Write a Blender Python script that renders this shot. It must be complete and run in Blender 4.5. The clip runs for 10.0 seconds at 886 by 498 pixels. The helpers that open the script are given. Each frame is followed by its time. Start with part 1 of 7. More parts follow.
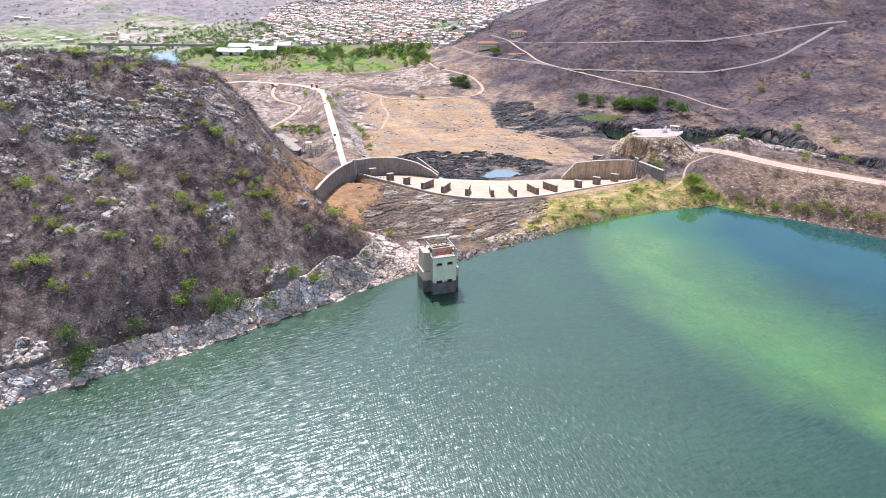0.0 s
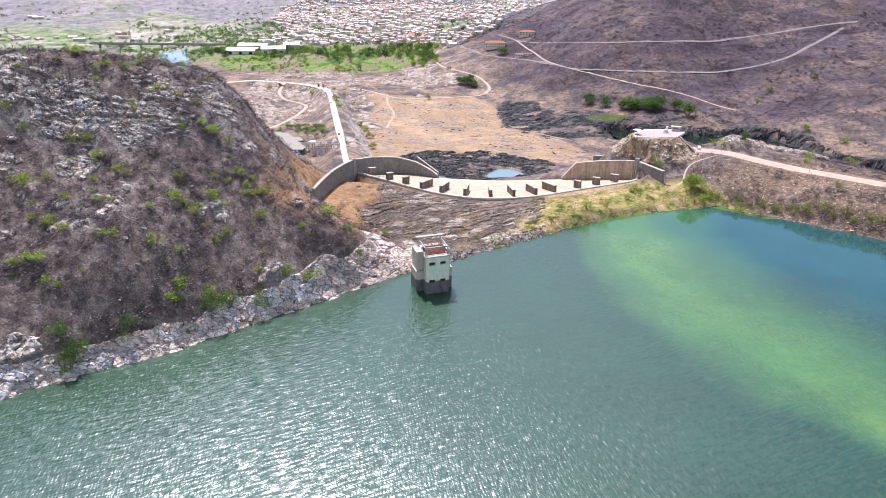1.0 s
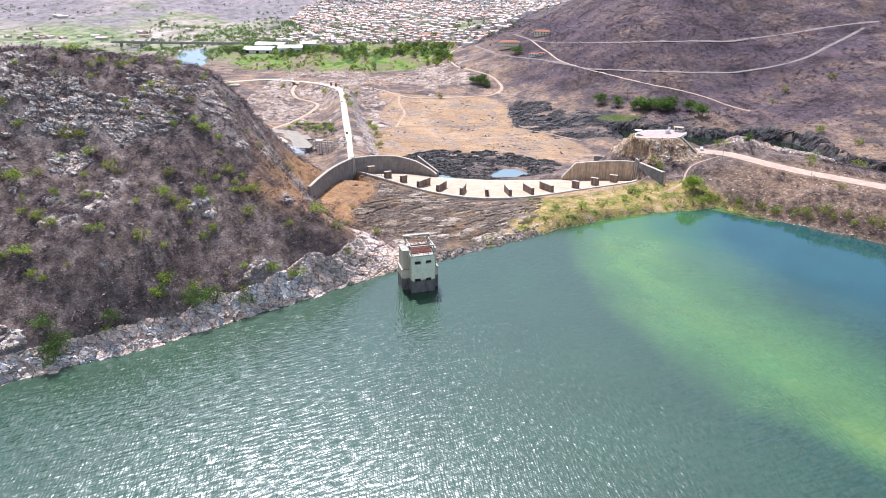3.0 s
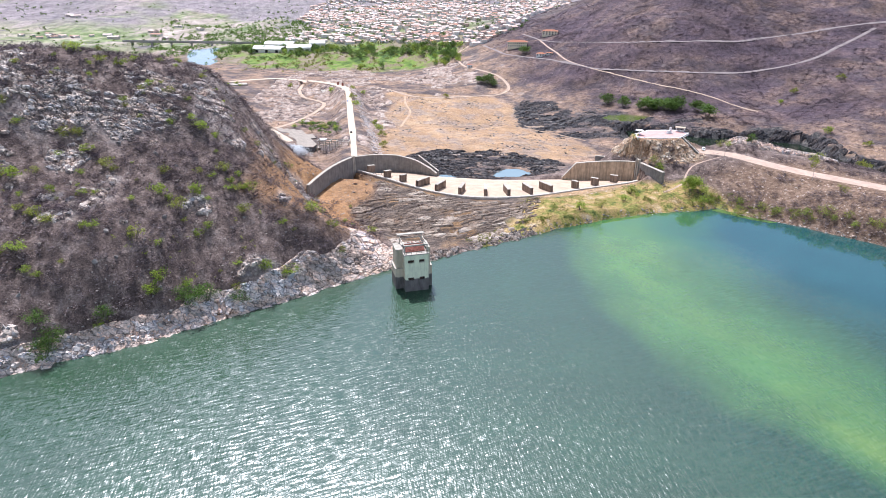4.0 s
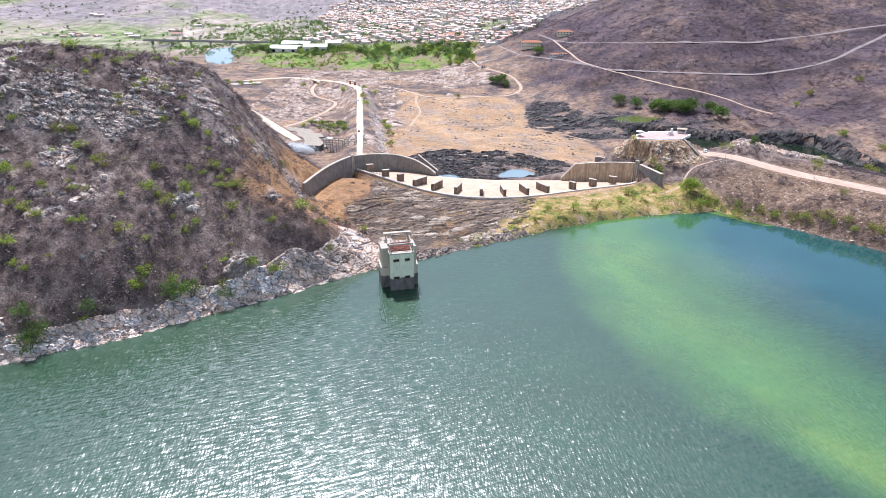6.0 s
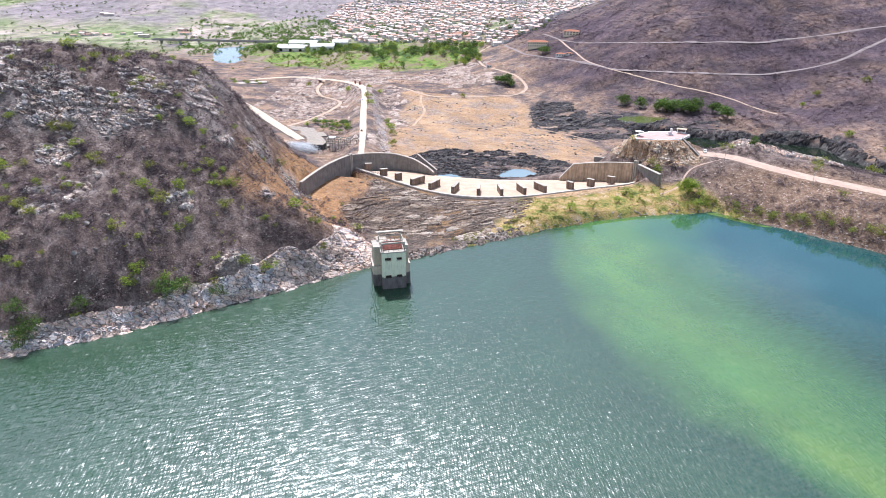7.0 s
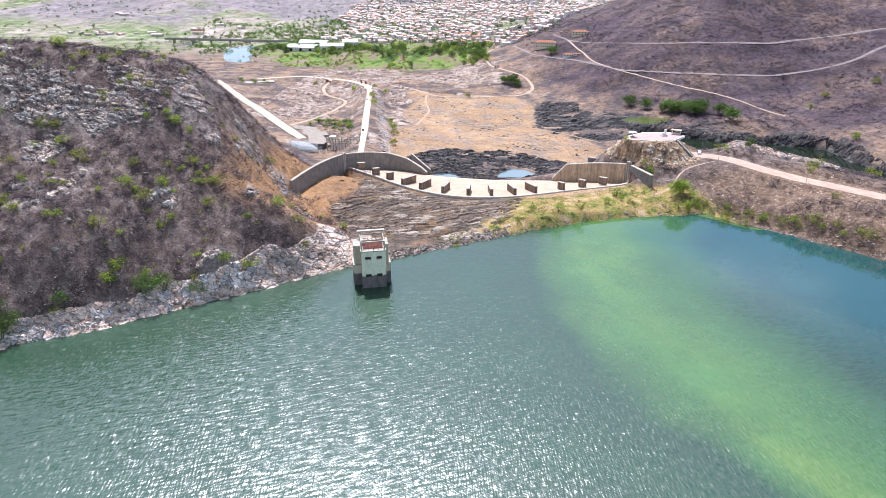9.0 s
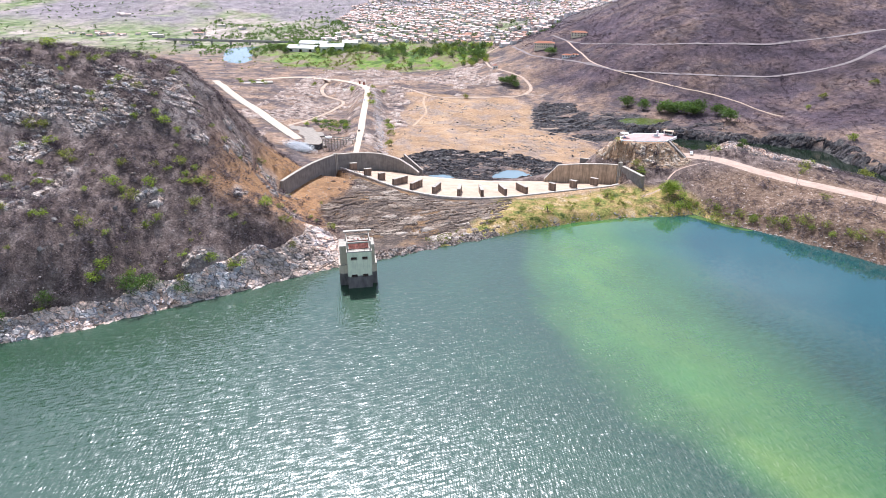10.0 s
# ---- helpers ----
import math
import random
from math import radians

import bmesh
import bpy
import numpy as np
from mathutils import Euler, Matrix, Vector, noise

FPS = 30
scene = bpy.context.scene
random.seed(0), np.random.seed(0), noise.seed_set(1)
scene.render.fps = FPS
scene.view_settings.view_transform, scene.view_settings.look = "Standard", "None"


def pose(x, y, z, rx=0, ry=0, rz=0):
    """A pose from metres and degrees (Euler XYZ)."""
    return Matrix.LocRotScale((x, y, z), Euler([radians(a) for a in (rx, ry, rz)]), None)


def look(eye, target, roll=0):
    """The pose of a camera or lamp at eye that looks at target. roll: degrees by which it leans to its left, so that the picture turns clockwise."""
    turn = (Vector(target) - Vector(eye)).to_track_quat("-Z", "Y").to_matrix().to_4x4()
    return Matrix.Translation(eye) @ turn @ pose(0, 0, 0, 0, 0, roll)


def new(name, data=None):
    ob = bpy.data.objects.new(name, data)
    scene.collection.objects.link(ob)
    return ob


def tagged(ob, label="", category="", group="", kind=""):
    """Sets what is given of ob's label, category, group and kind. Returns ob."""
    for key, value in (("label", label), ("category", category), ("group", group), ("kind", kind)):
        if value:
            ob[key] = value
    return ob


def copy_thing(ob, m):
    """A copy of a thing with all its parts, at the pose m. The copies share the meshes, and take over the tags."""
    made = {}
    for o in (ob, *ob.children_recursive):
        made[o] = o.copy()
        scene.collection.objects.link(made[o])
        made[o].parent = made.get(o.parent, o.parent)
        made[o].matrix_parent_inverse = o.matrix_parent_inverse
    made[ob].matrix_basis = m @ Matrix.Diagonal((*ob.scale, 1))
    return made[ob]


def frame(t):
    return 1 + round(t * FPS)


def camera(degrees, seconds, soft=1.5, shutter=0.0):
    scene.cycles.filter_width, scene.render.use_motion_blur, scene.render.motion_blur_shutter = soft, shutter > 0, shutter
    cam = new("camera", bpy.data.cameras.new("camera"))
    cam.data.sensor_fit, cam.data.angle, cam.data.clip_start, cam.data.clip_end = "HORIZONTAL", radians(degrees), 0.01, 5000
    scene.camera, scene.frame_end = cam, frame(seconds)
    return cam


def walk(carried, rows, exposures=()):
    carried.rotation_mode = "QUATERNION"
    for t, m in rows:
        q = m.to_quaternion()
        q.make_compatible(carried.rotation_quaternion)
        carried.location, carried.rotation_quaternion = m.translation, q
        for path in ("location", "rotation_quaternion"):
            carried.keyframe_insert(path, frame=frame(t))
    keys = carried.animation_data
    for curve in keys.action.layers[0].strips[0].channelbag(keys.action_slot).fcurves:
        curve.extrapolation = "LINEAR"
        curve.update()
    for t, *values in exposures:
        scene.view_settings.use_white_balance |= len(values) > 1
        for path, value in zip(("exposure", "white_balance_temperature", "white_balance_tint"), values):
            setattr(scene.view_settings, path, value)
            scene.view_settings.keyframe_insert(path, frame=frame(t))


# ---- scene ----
cam = camera(68.3, 10.0, soft=0.4)
PATH = [
    (0, (-14.442, -206.674, 112.301), (-14.249, -204.851, 111.501), 0.3),
    (0.5, (-11.354, -207.02, 112.294), (-11.177, -205.196, 111.493), 0.3),
    (1, (-8.194, -207.425, 112.261), (-8.032, -205.599, 111.46), 0.3),
    (1.5, (-4.924, -207.714, 112.258), (-4.778, -205.888, 111.456), 0.3),
    (2, (-1.813, -207.901, 112.23), (-1.682, -206.074, 111.427), 0.2),
    (2.5, (1.137, -208.026, 112.175), (1.254, -206.198, 111.373), 0.2),
    (4, (10.24, -208.445, 111.777), (10.311, -206.614, 110.974), 0.2),
    (4.5, (13.323, -208.633, 111.717), (13.379, -206.802, 110.914), 0.2),
    (5, (16.41, -208.773, 111.677), (16.451, -206.941, 110.875), 0.2),
    (5.5, (19.482, -208.814, 111.645), (19.508, -206.982, 110.843), 0.2),
    (7, (28.656, -208.901, 111.38), (28.642, -207.07, 110.577), 0.2),
    (7.5, (31.813, -208.87, 111.335), (31.784, -207.038, 110.532), 0.2),
    (8, (34.895, -208.848, 111.292), (34.854, -207.017, 110.489), 0.2),
    (8.5, (37.994, -208.808, 111.227), (37.945, -206.977, 110.424), 0.2),
    (9, (41.057, -208.71, 111.182), (41.001, -206.879, 110.379), 0.2),
    (9.5, (44.133, -208.591, 111.146), (44.072, -206.761, 110.343), 0.2),
    (10, (47.227, -208.537, 111.112), (47.163, -206.705, 110.311), 0.2),
]
walk(cam, [(t, look(e, g, r)) for t, e, g, r in PATH], [(0, 0.45, 5700, 14), (10, 0.45, 5700, 14)])

# ---- light ----
SUN_AZ, SUN_EL = 104.0, 60.0      # degrees from +x towards +y, degrees above the horizon
world = bpy.data.worlds.new("sky")
scene.world = world
world.use_nodes = True
wn, wl = world.node_tree.nodes, world.node_tree.links
wn.clear()
sky = wn.new("ShaderNodeTexSky")
sky.sky_type = "NISHITA"
sky.sun_disc = False
sky.sun_elevation = radians(SUN_EL)
sky.sun_rotation = radians(90 - SUN_AZ)
sky.dust_density = 2.0
sky_bg = wn.new("ShaderNodeBackground")
sky_bg.inputs["Strength"].default_value = 0.08
sky_out = wn.new("ShaderNodeOutputWorld")
# broken fair-weather cloud over the whole dome
w_co = wn.new("ShaderNodeTexCoord")
w_map = wn.new("ShaderNodeMapping")
w_map.inputs["Scale"].default_value = (1, 1, 2.2)
w_noise = wn.new("ShaderNodeTexNoise")
w_noise.inputs["Scale"].default_value = 2.6
w_noise.inputs["Detail"].default_value = 6
w_ramp = wn.new("ShaderNodeValToRGB")
w_ramp.color_ramp.elements[0].position = 0.45
w_ramp.color_ramp.elements[1].position = 0.63
w_mix = wn.new("ShaderNodeMixRGB")
w_mix.inputs["Color2"].default_value = (9.6, 9.8, 10.0, 1)
# haze brightening towards the horizon all round
w_sep = wn.new("ShaderNodeSeparateXYZ")
w_low = wn.new("ShaderNodeMapRange")
w_low.inputs["From Min"].default_value = 0.62
w_low.inputs["From Max"].default_value = 0.05
w_low.inputs["To Max"].default_value = 0.35
w_haze = wn.new("ShaderNodeMixRGB")
w_haze.inputs["Color2"].default_value = (6.5, 9.6, 13.5, 1)
wl.new(w_co.outputs["Generated"], w_map.inputs["Vector"])
wl.new(w_map.outputs["Vector"], w_noise.inputs["Vector"])
wl.new(w_noise.outputs["Fac"], w_ramp.inputs["Fac"])
wl.new(w_ramp.outputs["Color"], w_mix.inputs["Fac"])
wl.new(sky.outputs["Color"], w_mix.inputs["Color1"])
wl.new(w_co.outputs["Generated"], w_sep.inputs["Vector"])
wl.new(w_sep.outputs["Z"], w_low.inputs["Value"])
wl.new(w_low.outputs["Result"], w_haze.inputs["Fac"])
wl.new(w_mix.outputs["Color"], w_haze.inputs["Color1"])
wl.new(w_haze.outputs["Color"], sky_bg.inputs["Color"])
wl.new(sky_bg.outputs["Background"], sky_out.inputs["Surface"])

sun_data = bpy.data.lights.new("sun", "SUN")
sun_data.energy = 5.0
sun_data.angle = radians(0.8)
sun_data.color = (1.0, 0.96, 0.91)
sun = new("sun", sun_data)
sun_dir = Vector((math.cos(radians(SUN_AZ)) * math.cos(radians(SUN_EL)), math.sin(radians(SUN_AZ)) * math.cos(radians(SUN_EL)), math.sin(radians(SUN_EL))))
sun.matrix_world = look(sun_dir * 900, (0, 0, 0))

# ---- materials ----


class Mat:
    """A small node builder."""

    def __init__(self, name, rough=0.85, spec=0.3):
        self.m = bpy.data.materials.new(name)
        self.m.use_nodes = True
        self.n, self.l = self.m.node_tree.nodes, self.m.node_tree.links
        self.b = self.n["Principled BSDF"]
        self.b.inputs["Roughness"].default_value = rough
        self.b.inputs["Specular IOR Level"].default_value = spec
        self.co = self.n.new("ShaderNodeNewGeometry").outputs["Position"]

    def scaled(self, sx, sy, sz, rz=0.0):
        k = self.n.new("ShaderNodeMapping")
        k.inputs["Scale"].default_value = (sx, sy, sz)
        k.inputs["Rotation"].default_value = (0, 0, radians(rz))
        self.l.new(self.co, k.inputs["Vector"])
        return k.outputs["Vector"]

    def axes(self, turn, along, across):
        """Plan coordinates in units of the given lengths, along a direction turned from +x and across it."""
        k = self.n.new("ShaderNodeMapping")
        k.vector_type = "TEXTURE"
        k.inputs["Rotation"].default_value = (0, 0, radians(turn))
        k.inputs["Scale"].default_value = (along, across, 1)
        self.l.new(self.co, k.inputs["Vector"])
        return k.outputs["Vector"]

    def noise(self, scale, detail=4, vec=None, rough=0.6):
        k = self.n.new("ShaderNodeTexNoise")
        k.inputs["Scale"].default_value = scale
        k.inputs["Detail"].default_value = detail
        k.inputs["Roughness"].default_value = rough
        self.l.new(vec if vec else self.co, k.inputs["Vector"])
        return k.outputs["Fac"]

    def voronoi(self, scale, feature="F1", vec=None, out="Distance"):
        k = self.n.new("ShaderNodeTexVoronoi")
        k.feature = feature
        k.inputs["Scale"].default_value = scale
        self.l.new(vec if vec else self.co, k.inputs["Vector"])
        return k.outputs[out]

    def ramp(self, fac, *stops):
        k = self.n.new("ShaderNodeValToRGB")
        e = k.color_ramp.elements
        while len(e) < len(stops):
            e.new(0.5)
        for s, (p, c) in zip(e, stops):
            s.position = p
            s.color = (*c, 1) if not isinstance(c, (int, float)) else (c, c, c, 1)
        self.l.new(fac, k.inputs["Fac"])
        return k.outputs["Color"]

    def mix(self, fac, a, b, mode="MIX"):
        k = self.n.new("ShaderNodeMixRGB")
        k.blend_type = mode
        for v, i in ((fac, 0), (a, 1), (b, 2)):
            if isinstance(v, (int, float)):
                k.inputs[i].default_value = v if i == 0 else (v, v, v, 1)
            elif isinstance(v, tuple):
                k.inputs[i].default_value = (*v, 1)
            else:
                self.l.new(v, k.inputs[i])
        return k.outputs[0]

    def maths(self, op, a, b=0.0):
        k = self.n.new("ShaderNodeMath")
        k.operation = op
        k.use_clamp = op in ("MULTIPLY_ADD",)
        for v, i in ((a, 0), (b, 1)):
            if isinstance(v, (int, float)):
                k.inputs[i].default_value = v
            else:
                self.l.new(v, k.inputs[i])
        return k.outputs[0]

    def attr(self, name, out="Fac"):
        k = self.n.new("ShaderNodeAttribute")
        k.attribute_name = name
        return k.outputs[out]

    def island(self):
        return self.n.new("ShaderNodeNewGeometry").outputs["Random Per Island"]

    def obrand(self):
        return self.n.new("ShaderNodeObjectInfo").outputs["Random"]

    def color(self, c):
        if isinstance(c, tuple):
            self.b.inputs["Base Color"].default_value = (*c, 1)
        else:
            self.l.new(c, self.b.inputs["Base Color"])
        return self

    def bump(self, height, dist=0.2, strength=0.6):
        k = self.n.new("ShaderNodeBump")
        k.inputs["Distance"].default_value = dist
        k.inputs["Strength"].default_value = strength
        self.l.new(height, k.inputs["Height"])
        self.l.new(k.outputs["Normal"], self.b.inputs["Normal"])
        return self


def plain(name, c, var=0.25, scale=1.2, rough=0.85, bump=0.0, fine=9.0):
    """A mottled single-colour surface: broad stains and fine grain."""
    m = Mat(name, rough)
    lo = tuple(v * (1 - var) for v in c)
    hi = tuple(min(1, v * (1 + var * 0.7)) for v in c)
    broad = m.ramp(m.noise(scale, 5), (0.3, lo), (0.7, hi))
    grain = m.ramp(m.noise(scale * fine, 3), (0.25, 0.78), (0.75, 1.1))
    m.color(m.mix(1.0, broad, grain, "MULTIPLY"))
    if bump:
        m.bump(m.noise(scale * fine, 3), bump)
    return m.m


def concrete(name, c, streak=0.5, rough=0.85):
    """Weathered concrete: broad mottling and dark rain streaks running down."""
    m = Mat(name, rough)
    broad = m.ramp(m.noise(0.35, 6), (0.3, tuple(v * 0.72 for v in c)), (0.7, tuple(v * 1.12 for v in c)))
    runs = m.ramp(m.noise(1.0, 4, m.scaled(1.1, 1.1, 0.09)), (0.35, 1 - streak), (0.6, 1.0))
    grain = m.ramp(m.noise(7, 3), (0.2, 0.85), (0.8, 1.08))
    m.color(m.mix(1.0, m.mix(1.0, broad, runs, "MULTIPLY"), grain, "MULTIPLY"))
    m.bump(m.noise(5, 4), 0.05)
    return m.m


def leaf_mat(name, lo, hi):
    m = Mat(name, 0.6, 0.25)
    c = m.ramp(m.island(), (0.0, lo), (1.0, hi))
    t = m.ramp(m.obrand(), (0.0, 0.75), (1.0, 1.2))
    m.color(m.mix(1.0, c, t, "MULTIPLY"))
    # thin blades let part of the sun through
    glow = m.n.new("ShaderNodeBsdfTranslucent")
    m.l.new(m.mix(1.0, m.mix(1.0, c, t, "MULTIPLY"), (1.15, 1.1, 0.7), "MULTIPLY"), glow.inputs["Color"])
    both = m.n.new("ShaderNodeMixShader")
    both.inputs["Fac"].default_value = 0.42
    m.l.new(m.b.outputs["BSDF"], both.inputs[1])
    m.l.new(glow.outputs["BSDF"], both.inputs[2])
    m.l.new(both.outputs["Shader"], m.n["Material Output"].inputs["Surface"])
    return m.m


# ---- small tools ----


def np_mesh(name, verts, faces, smooth=False):
    """A mesh from arrays: verts (n, 3), faces (m, 3 or 4)."""
    verts, faces = np.asarray(verts, np.float32), np.asarray(faces, np.int32)
    me = bpy.data.meshes.new(name)
    k = faces.shape[1]
    me.vertices.add(len(verts))
    me.vertices.foreach_set("co", verts.ravel())
    me.loops.add(faces.size)
    me.loops.foreach_set("vertex_index", faces.ravel())
    me.polygons.add(len(faces))
    me.polygons.foreach_set("loop_start", np.arange(0, faces.size, k, dtype=np.int32))
    me.polygons.foreach_set("use_smooth", np.full(len(faces), smooth))
    me.update(calc_edges=True)
    return me


def hang(ob, mat, parent=None, label=""):
    if mat:
        ob.data.materials.append(mat)
    if parent:
        ob.parent = parent
    if label:
        tagged(ob, label)
    return ob


def part(name, bm, mat, parent=None, label=""):
    me = bpy.data.meshes.new(name)
    bm.to_mesh(me)
    bm.free()
    return hang(new(name, me), mat, parent, label)


def base(name, m, label, category, group="", kind=""):
    ob = new(name)
    ob.matrix_world = m
    ob.empty_display_size = 0.3
    return tagged(ob, label, category, group, kind)


def box(bm, lo, hi, bevel=0.0, turn=0.0, taper=0.0):
    """A box from corner to corner, turned about its centre, its top narrowed by taper."""
    c = [(a + b) / 2 for a, b in zip(lo, hi)]
    s = [b - a for a, b in zip(lo, hi)]
    m = Matrix.Translation(c) @ Matrix.Rotation(radians(turn), 4, "Z") @ Matrix.Diagonal((*s, 1))
    vs = bmesh.ops.create_cube(bm, size=1, matrix=m)["verts"]
    if taper:
        for v in vs:
            if v.co.z > c[2]:
                v.co.x = c[0] + (v.co.x - c[0]) * (1 - taper)
                v.co.y = c[1] + (v.co.y - c[1]) * (1 - taper)
    if bevel:
        bmesh.ops.bevel(bm, geom=list({e for v in vs for e in v.link_edges}), offset=bevel, segments=1, affect="EDGES")
    return bm


def boxes(*args, bevel=0.0):
    bm = bmesh.new()
    for lo, hi in args:
        box(bm, lo, hi, bevel)
    return bm


def tube(bm, a, b, r0, r1, sides=6):
    a, b = Vector(a), Vector(b)
    m = Matrix.Translation((a + b) / 2) @ (b - a).to_track_quat("Z", "Y").to_matrix().to_4x4()
    bmesh.ops.create_cone(bm, cap_ends=True, segments=sides, radius1=r0, radius2=r1, depth=(b - a).length, matrix=m)
    return bm


def smooth_line(pts, step):
    """A rounded line (Catmull-Rom) through plan points, resampled at even steps."""
    p = np.asarray(pts, float)
    q = np.vstack([2 * p[0] - p[1], p, 2 * p[-1] - p[-2]])
    out = []
    for i in range(1, len(q) - 2):
        n = max(2, int(np.linalg.norm(q[i + 1] - q[i]) / step))
        t = np.linspace(0, 1, n, endpoint=False)[:, None]
        a, b, c, d = q[i - 1], q[i], q[i + 1], q[i + 2]
        out.append(0.5 * (2 * b + (c - a) * t + (2 * a - 5 * b + 4 * c - d) * t**2 + (3 * b - a - 3 * c + d) * t**3))
    return np.vstack([*out, p[-1:]])


def sstep(x, a, b):
    t = np.clip((x - a) / (b - a), 0, 1)
    return t * t * (3 - 2 * t)


LATTICE = np.random.RandomState(5).rand(256, 256)


def vnoise(x, y):
    xi, yi = np.floor(x).astype(int), np.floor(y).astype(int)
    fx, fy = x - xi, y - yi
    fx, fy = fx * fx * (3 - 2 * fx), fy * fy * (3 - 2 * fy)
    g = lambda i, j: LATTICE[(xi + i) % 256, (yi + j) % 256]
    return (g(0, 0) * (1 - fx) + g(1, 0) * fx) * (1 - fy) + (g(0, 1) * (1 - fx) + g(1, 1) * fx) * fy


def fbm(x, y, size, octaves=4):
    """Fractal noise round zero, within about -1 to 1, its largest lumps of the given size."""
    s, a, f = 0.0, 1.0, 1.0 / size
    for i in range(octaves):
        s = s + a * (vnoise(x * f + 17.3 * i, y * f - 9.1 * i) * 2 - 1)
        a, f = a * 0.5, f * 2.03
    return s / 1.6


# ---- the lie of the land ----
# the reservoir's waterline, water level at z = 0
SHORE = np.array([(-1500, -520), (-300, -122), (-180, -75), (-120, -46.5), (-108, -40.5), (-101, -36.7), (-94.5, -33), (-87, -29.2), (-79, -25), (-72, -20.7), (-64.6, -15.6),
                  (-57, -10), (-48.5, -4.4), (-40, 1), (-30.5, 7.8), (-20.5, 15), (-9.5, 22.8), (0, 29), (15, 36), (29, 43), (43, 50), (57, 59), (72, 67.5), (87, 73.8), (103, 80), (120, 86.2),
                  (136, 88), (150, 90.5), (159, 93), (164, 86.5), (169, 80.5), (177, 75), (184, 69.5), (191, 63), (201, 54), (208, 47), (215, 39.5), (260, 0), (400, -110), (1500, -700)], float)
# spot heights of the hill beside the lake
HILL = [(-260, 0, 55), (-112, -38, 6), (-90, -25, 6.5), (-60, -7, 6), (-36, 8, 5.5), (-15, 24, 5), (-140, -52, 7), (-160, -35, 24), (-116, -5, 32), (-95, -14, 25), (-77, -10, 15), (-67, -4, 11), (-75, 5, 23), (-96, 16, 38), (-123, 34, 50),
        (-126, 52, 67), (-128, 72, 78), (-150, 66, 79), (-150, 105, 68), (-108, 74, 70.5), (-86, 40, 46), (-64, 36, 38), (-74, 67, 54), (-80, 100, 62.5), (-101, 116, 64),
        (-48, 14, 19), (-44, 3, 12), (-27, 27, 19), (-52, 69, 30), (-49, 94, 15), (-34, 76, 6.5), (-40, 100, 6), (-27, 58, 7), (-60, 110, 30), (-84, 152, 36), (-230, 90, 72), (-220, 180, 50), (-75, 225, -22),
        (-130, 250, -14), (-60, 165, -6)]
# the saddle at the spillway and the bank beside it
SADDLE = [(-12, 132, 2.6), (18, 107, 2.6), (48, 97, 2.6), (92, 107, 3.4), (-34, 138, 4), (-12, 48, 7), (-26, 102, 5), (0, 88, 3.2), (40, 80, 2.6), (75, 78, 4.5), (118, 112, 4), (141, 117, 5), (150, 120, 7), (146, 100, 5), (184, 76, 2.8), (183, 100, 9.6), (198, 75, 9.5),
          (182, 130, 14), (207, 106, 14), (233, 78, 14), (197, 157, 19), (214, 147, 14.5), (232, 136, 13), (150, 130, 12), (140, 133, 10), (173, 150, 14.5), (182, 155, 13),
          (300, 20, 14), (250, 120, 9), (60, 165, -8), (60, 225, -30), (150, 205, -8), (215, 215, -14)]
# the valley below the dam
VALLEY = [(20, 300, -38), (105, 311, -40), (82, 379, -40), (40, 439, -44), (-4, 557, -46), (39, 624, -45), (175, 545, -49), (239, 498, -44), (132, 686, -45),
          (106, 738, -40), (-104, 601, -47), (-136, 670, -42), (-80, 425, -38), (-62, 358, -37), (-20, 391, -38), (-125, 375, -33), (-27, 657, -41),
          (-240, 620, -36), (-198, 1018, -62), (-96, 1020, -56), (-43, 992, -58), (-4, 1101, -40), (61, 1101, -34), (83, 894, -42)]
# the slopes across the river and the town's rise
FAR = [(166, 868, -10), (227, 828, -3), (207, 931, 1), (247, 892, 8), (-287, 1235, -52), (-366, 1397, -62), (292, 1547, -14), (60, 1560, 0), (-80, 1540, -14),
       (-500, 1100, -55), (-600, 2000, -45), (-200, 2300, -15), (250, 2300, 5), (-1500, 1500, -40), (-950, 2150, 8), (-1350, 1950, -20), (-300, 3300, -25), (900, 2500, 10)]
SLOPES = [(258, 623, -20), (297, 521, -36), (376, 485, -37), (415, 518, -30), (413, 418, -34), (395, 285, -46), (350, 335, -49), (486, 529, -4),
          (323, 606, -10), (421, 591, -9), (238, 691, -10), (323, 662, 12), (302, 806, 32), (515, 736, 52), (430, 860, 95), (700, 900, 120), (640, 600, 25),
          (600, 430, -5), (310, 275, -40), (500, 1150, 90), (300, 180, -12)]
SPOTS = np.array(HILL + SADDLE + VALLEY + FAR + SLOPES, float)


def spline(spots):
    """A thin-plate spline through spot heights."""
    p = spots[:, :2] / 300.0
    r2 = ((p[:, None] - p[None]) ** 2).sum(-1)
    n = len(p)
    a = np.zeros((n + 3, n + 3))
    a[:n, :n] = 0.5 * r2 * np.log(r2 + 1e-12) + 0.0002 * np.eye(n)
    a[:n, n:] = np.c_[np.ones(n), p]
    a[n:, :n] = a[:n, n:].T
    w = np.linalg.solve(a, np.r_[spots[:, 2], 0, 0, 0])

    def f(x, y):
        x, y = np.asarray(x, float) / 300.0, np.asarray(y, float) / 300.0
        z = w[n] + w[n + 1] * x + w[n + 2] * y
        for i in range(n):
            r = (x - p[i, 0]) ** 2 + (y - p[i, 1]) ** 2
            z = z + w[i] * 0.5 * r * np.log(r + 1e-12)
        return z
    return f


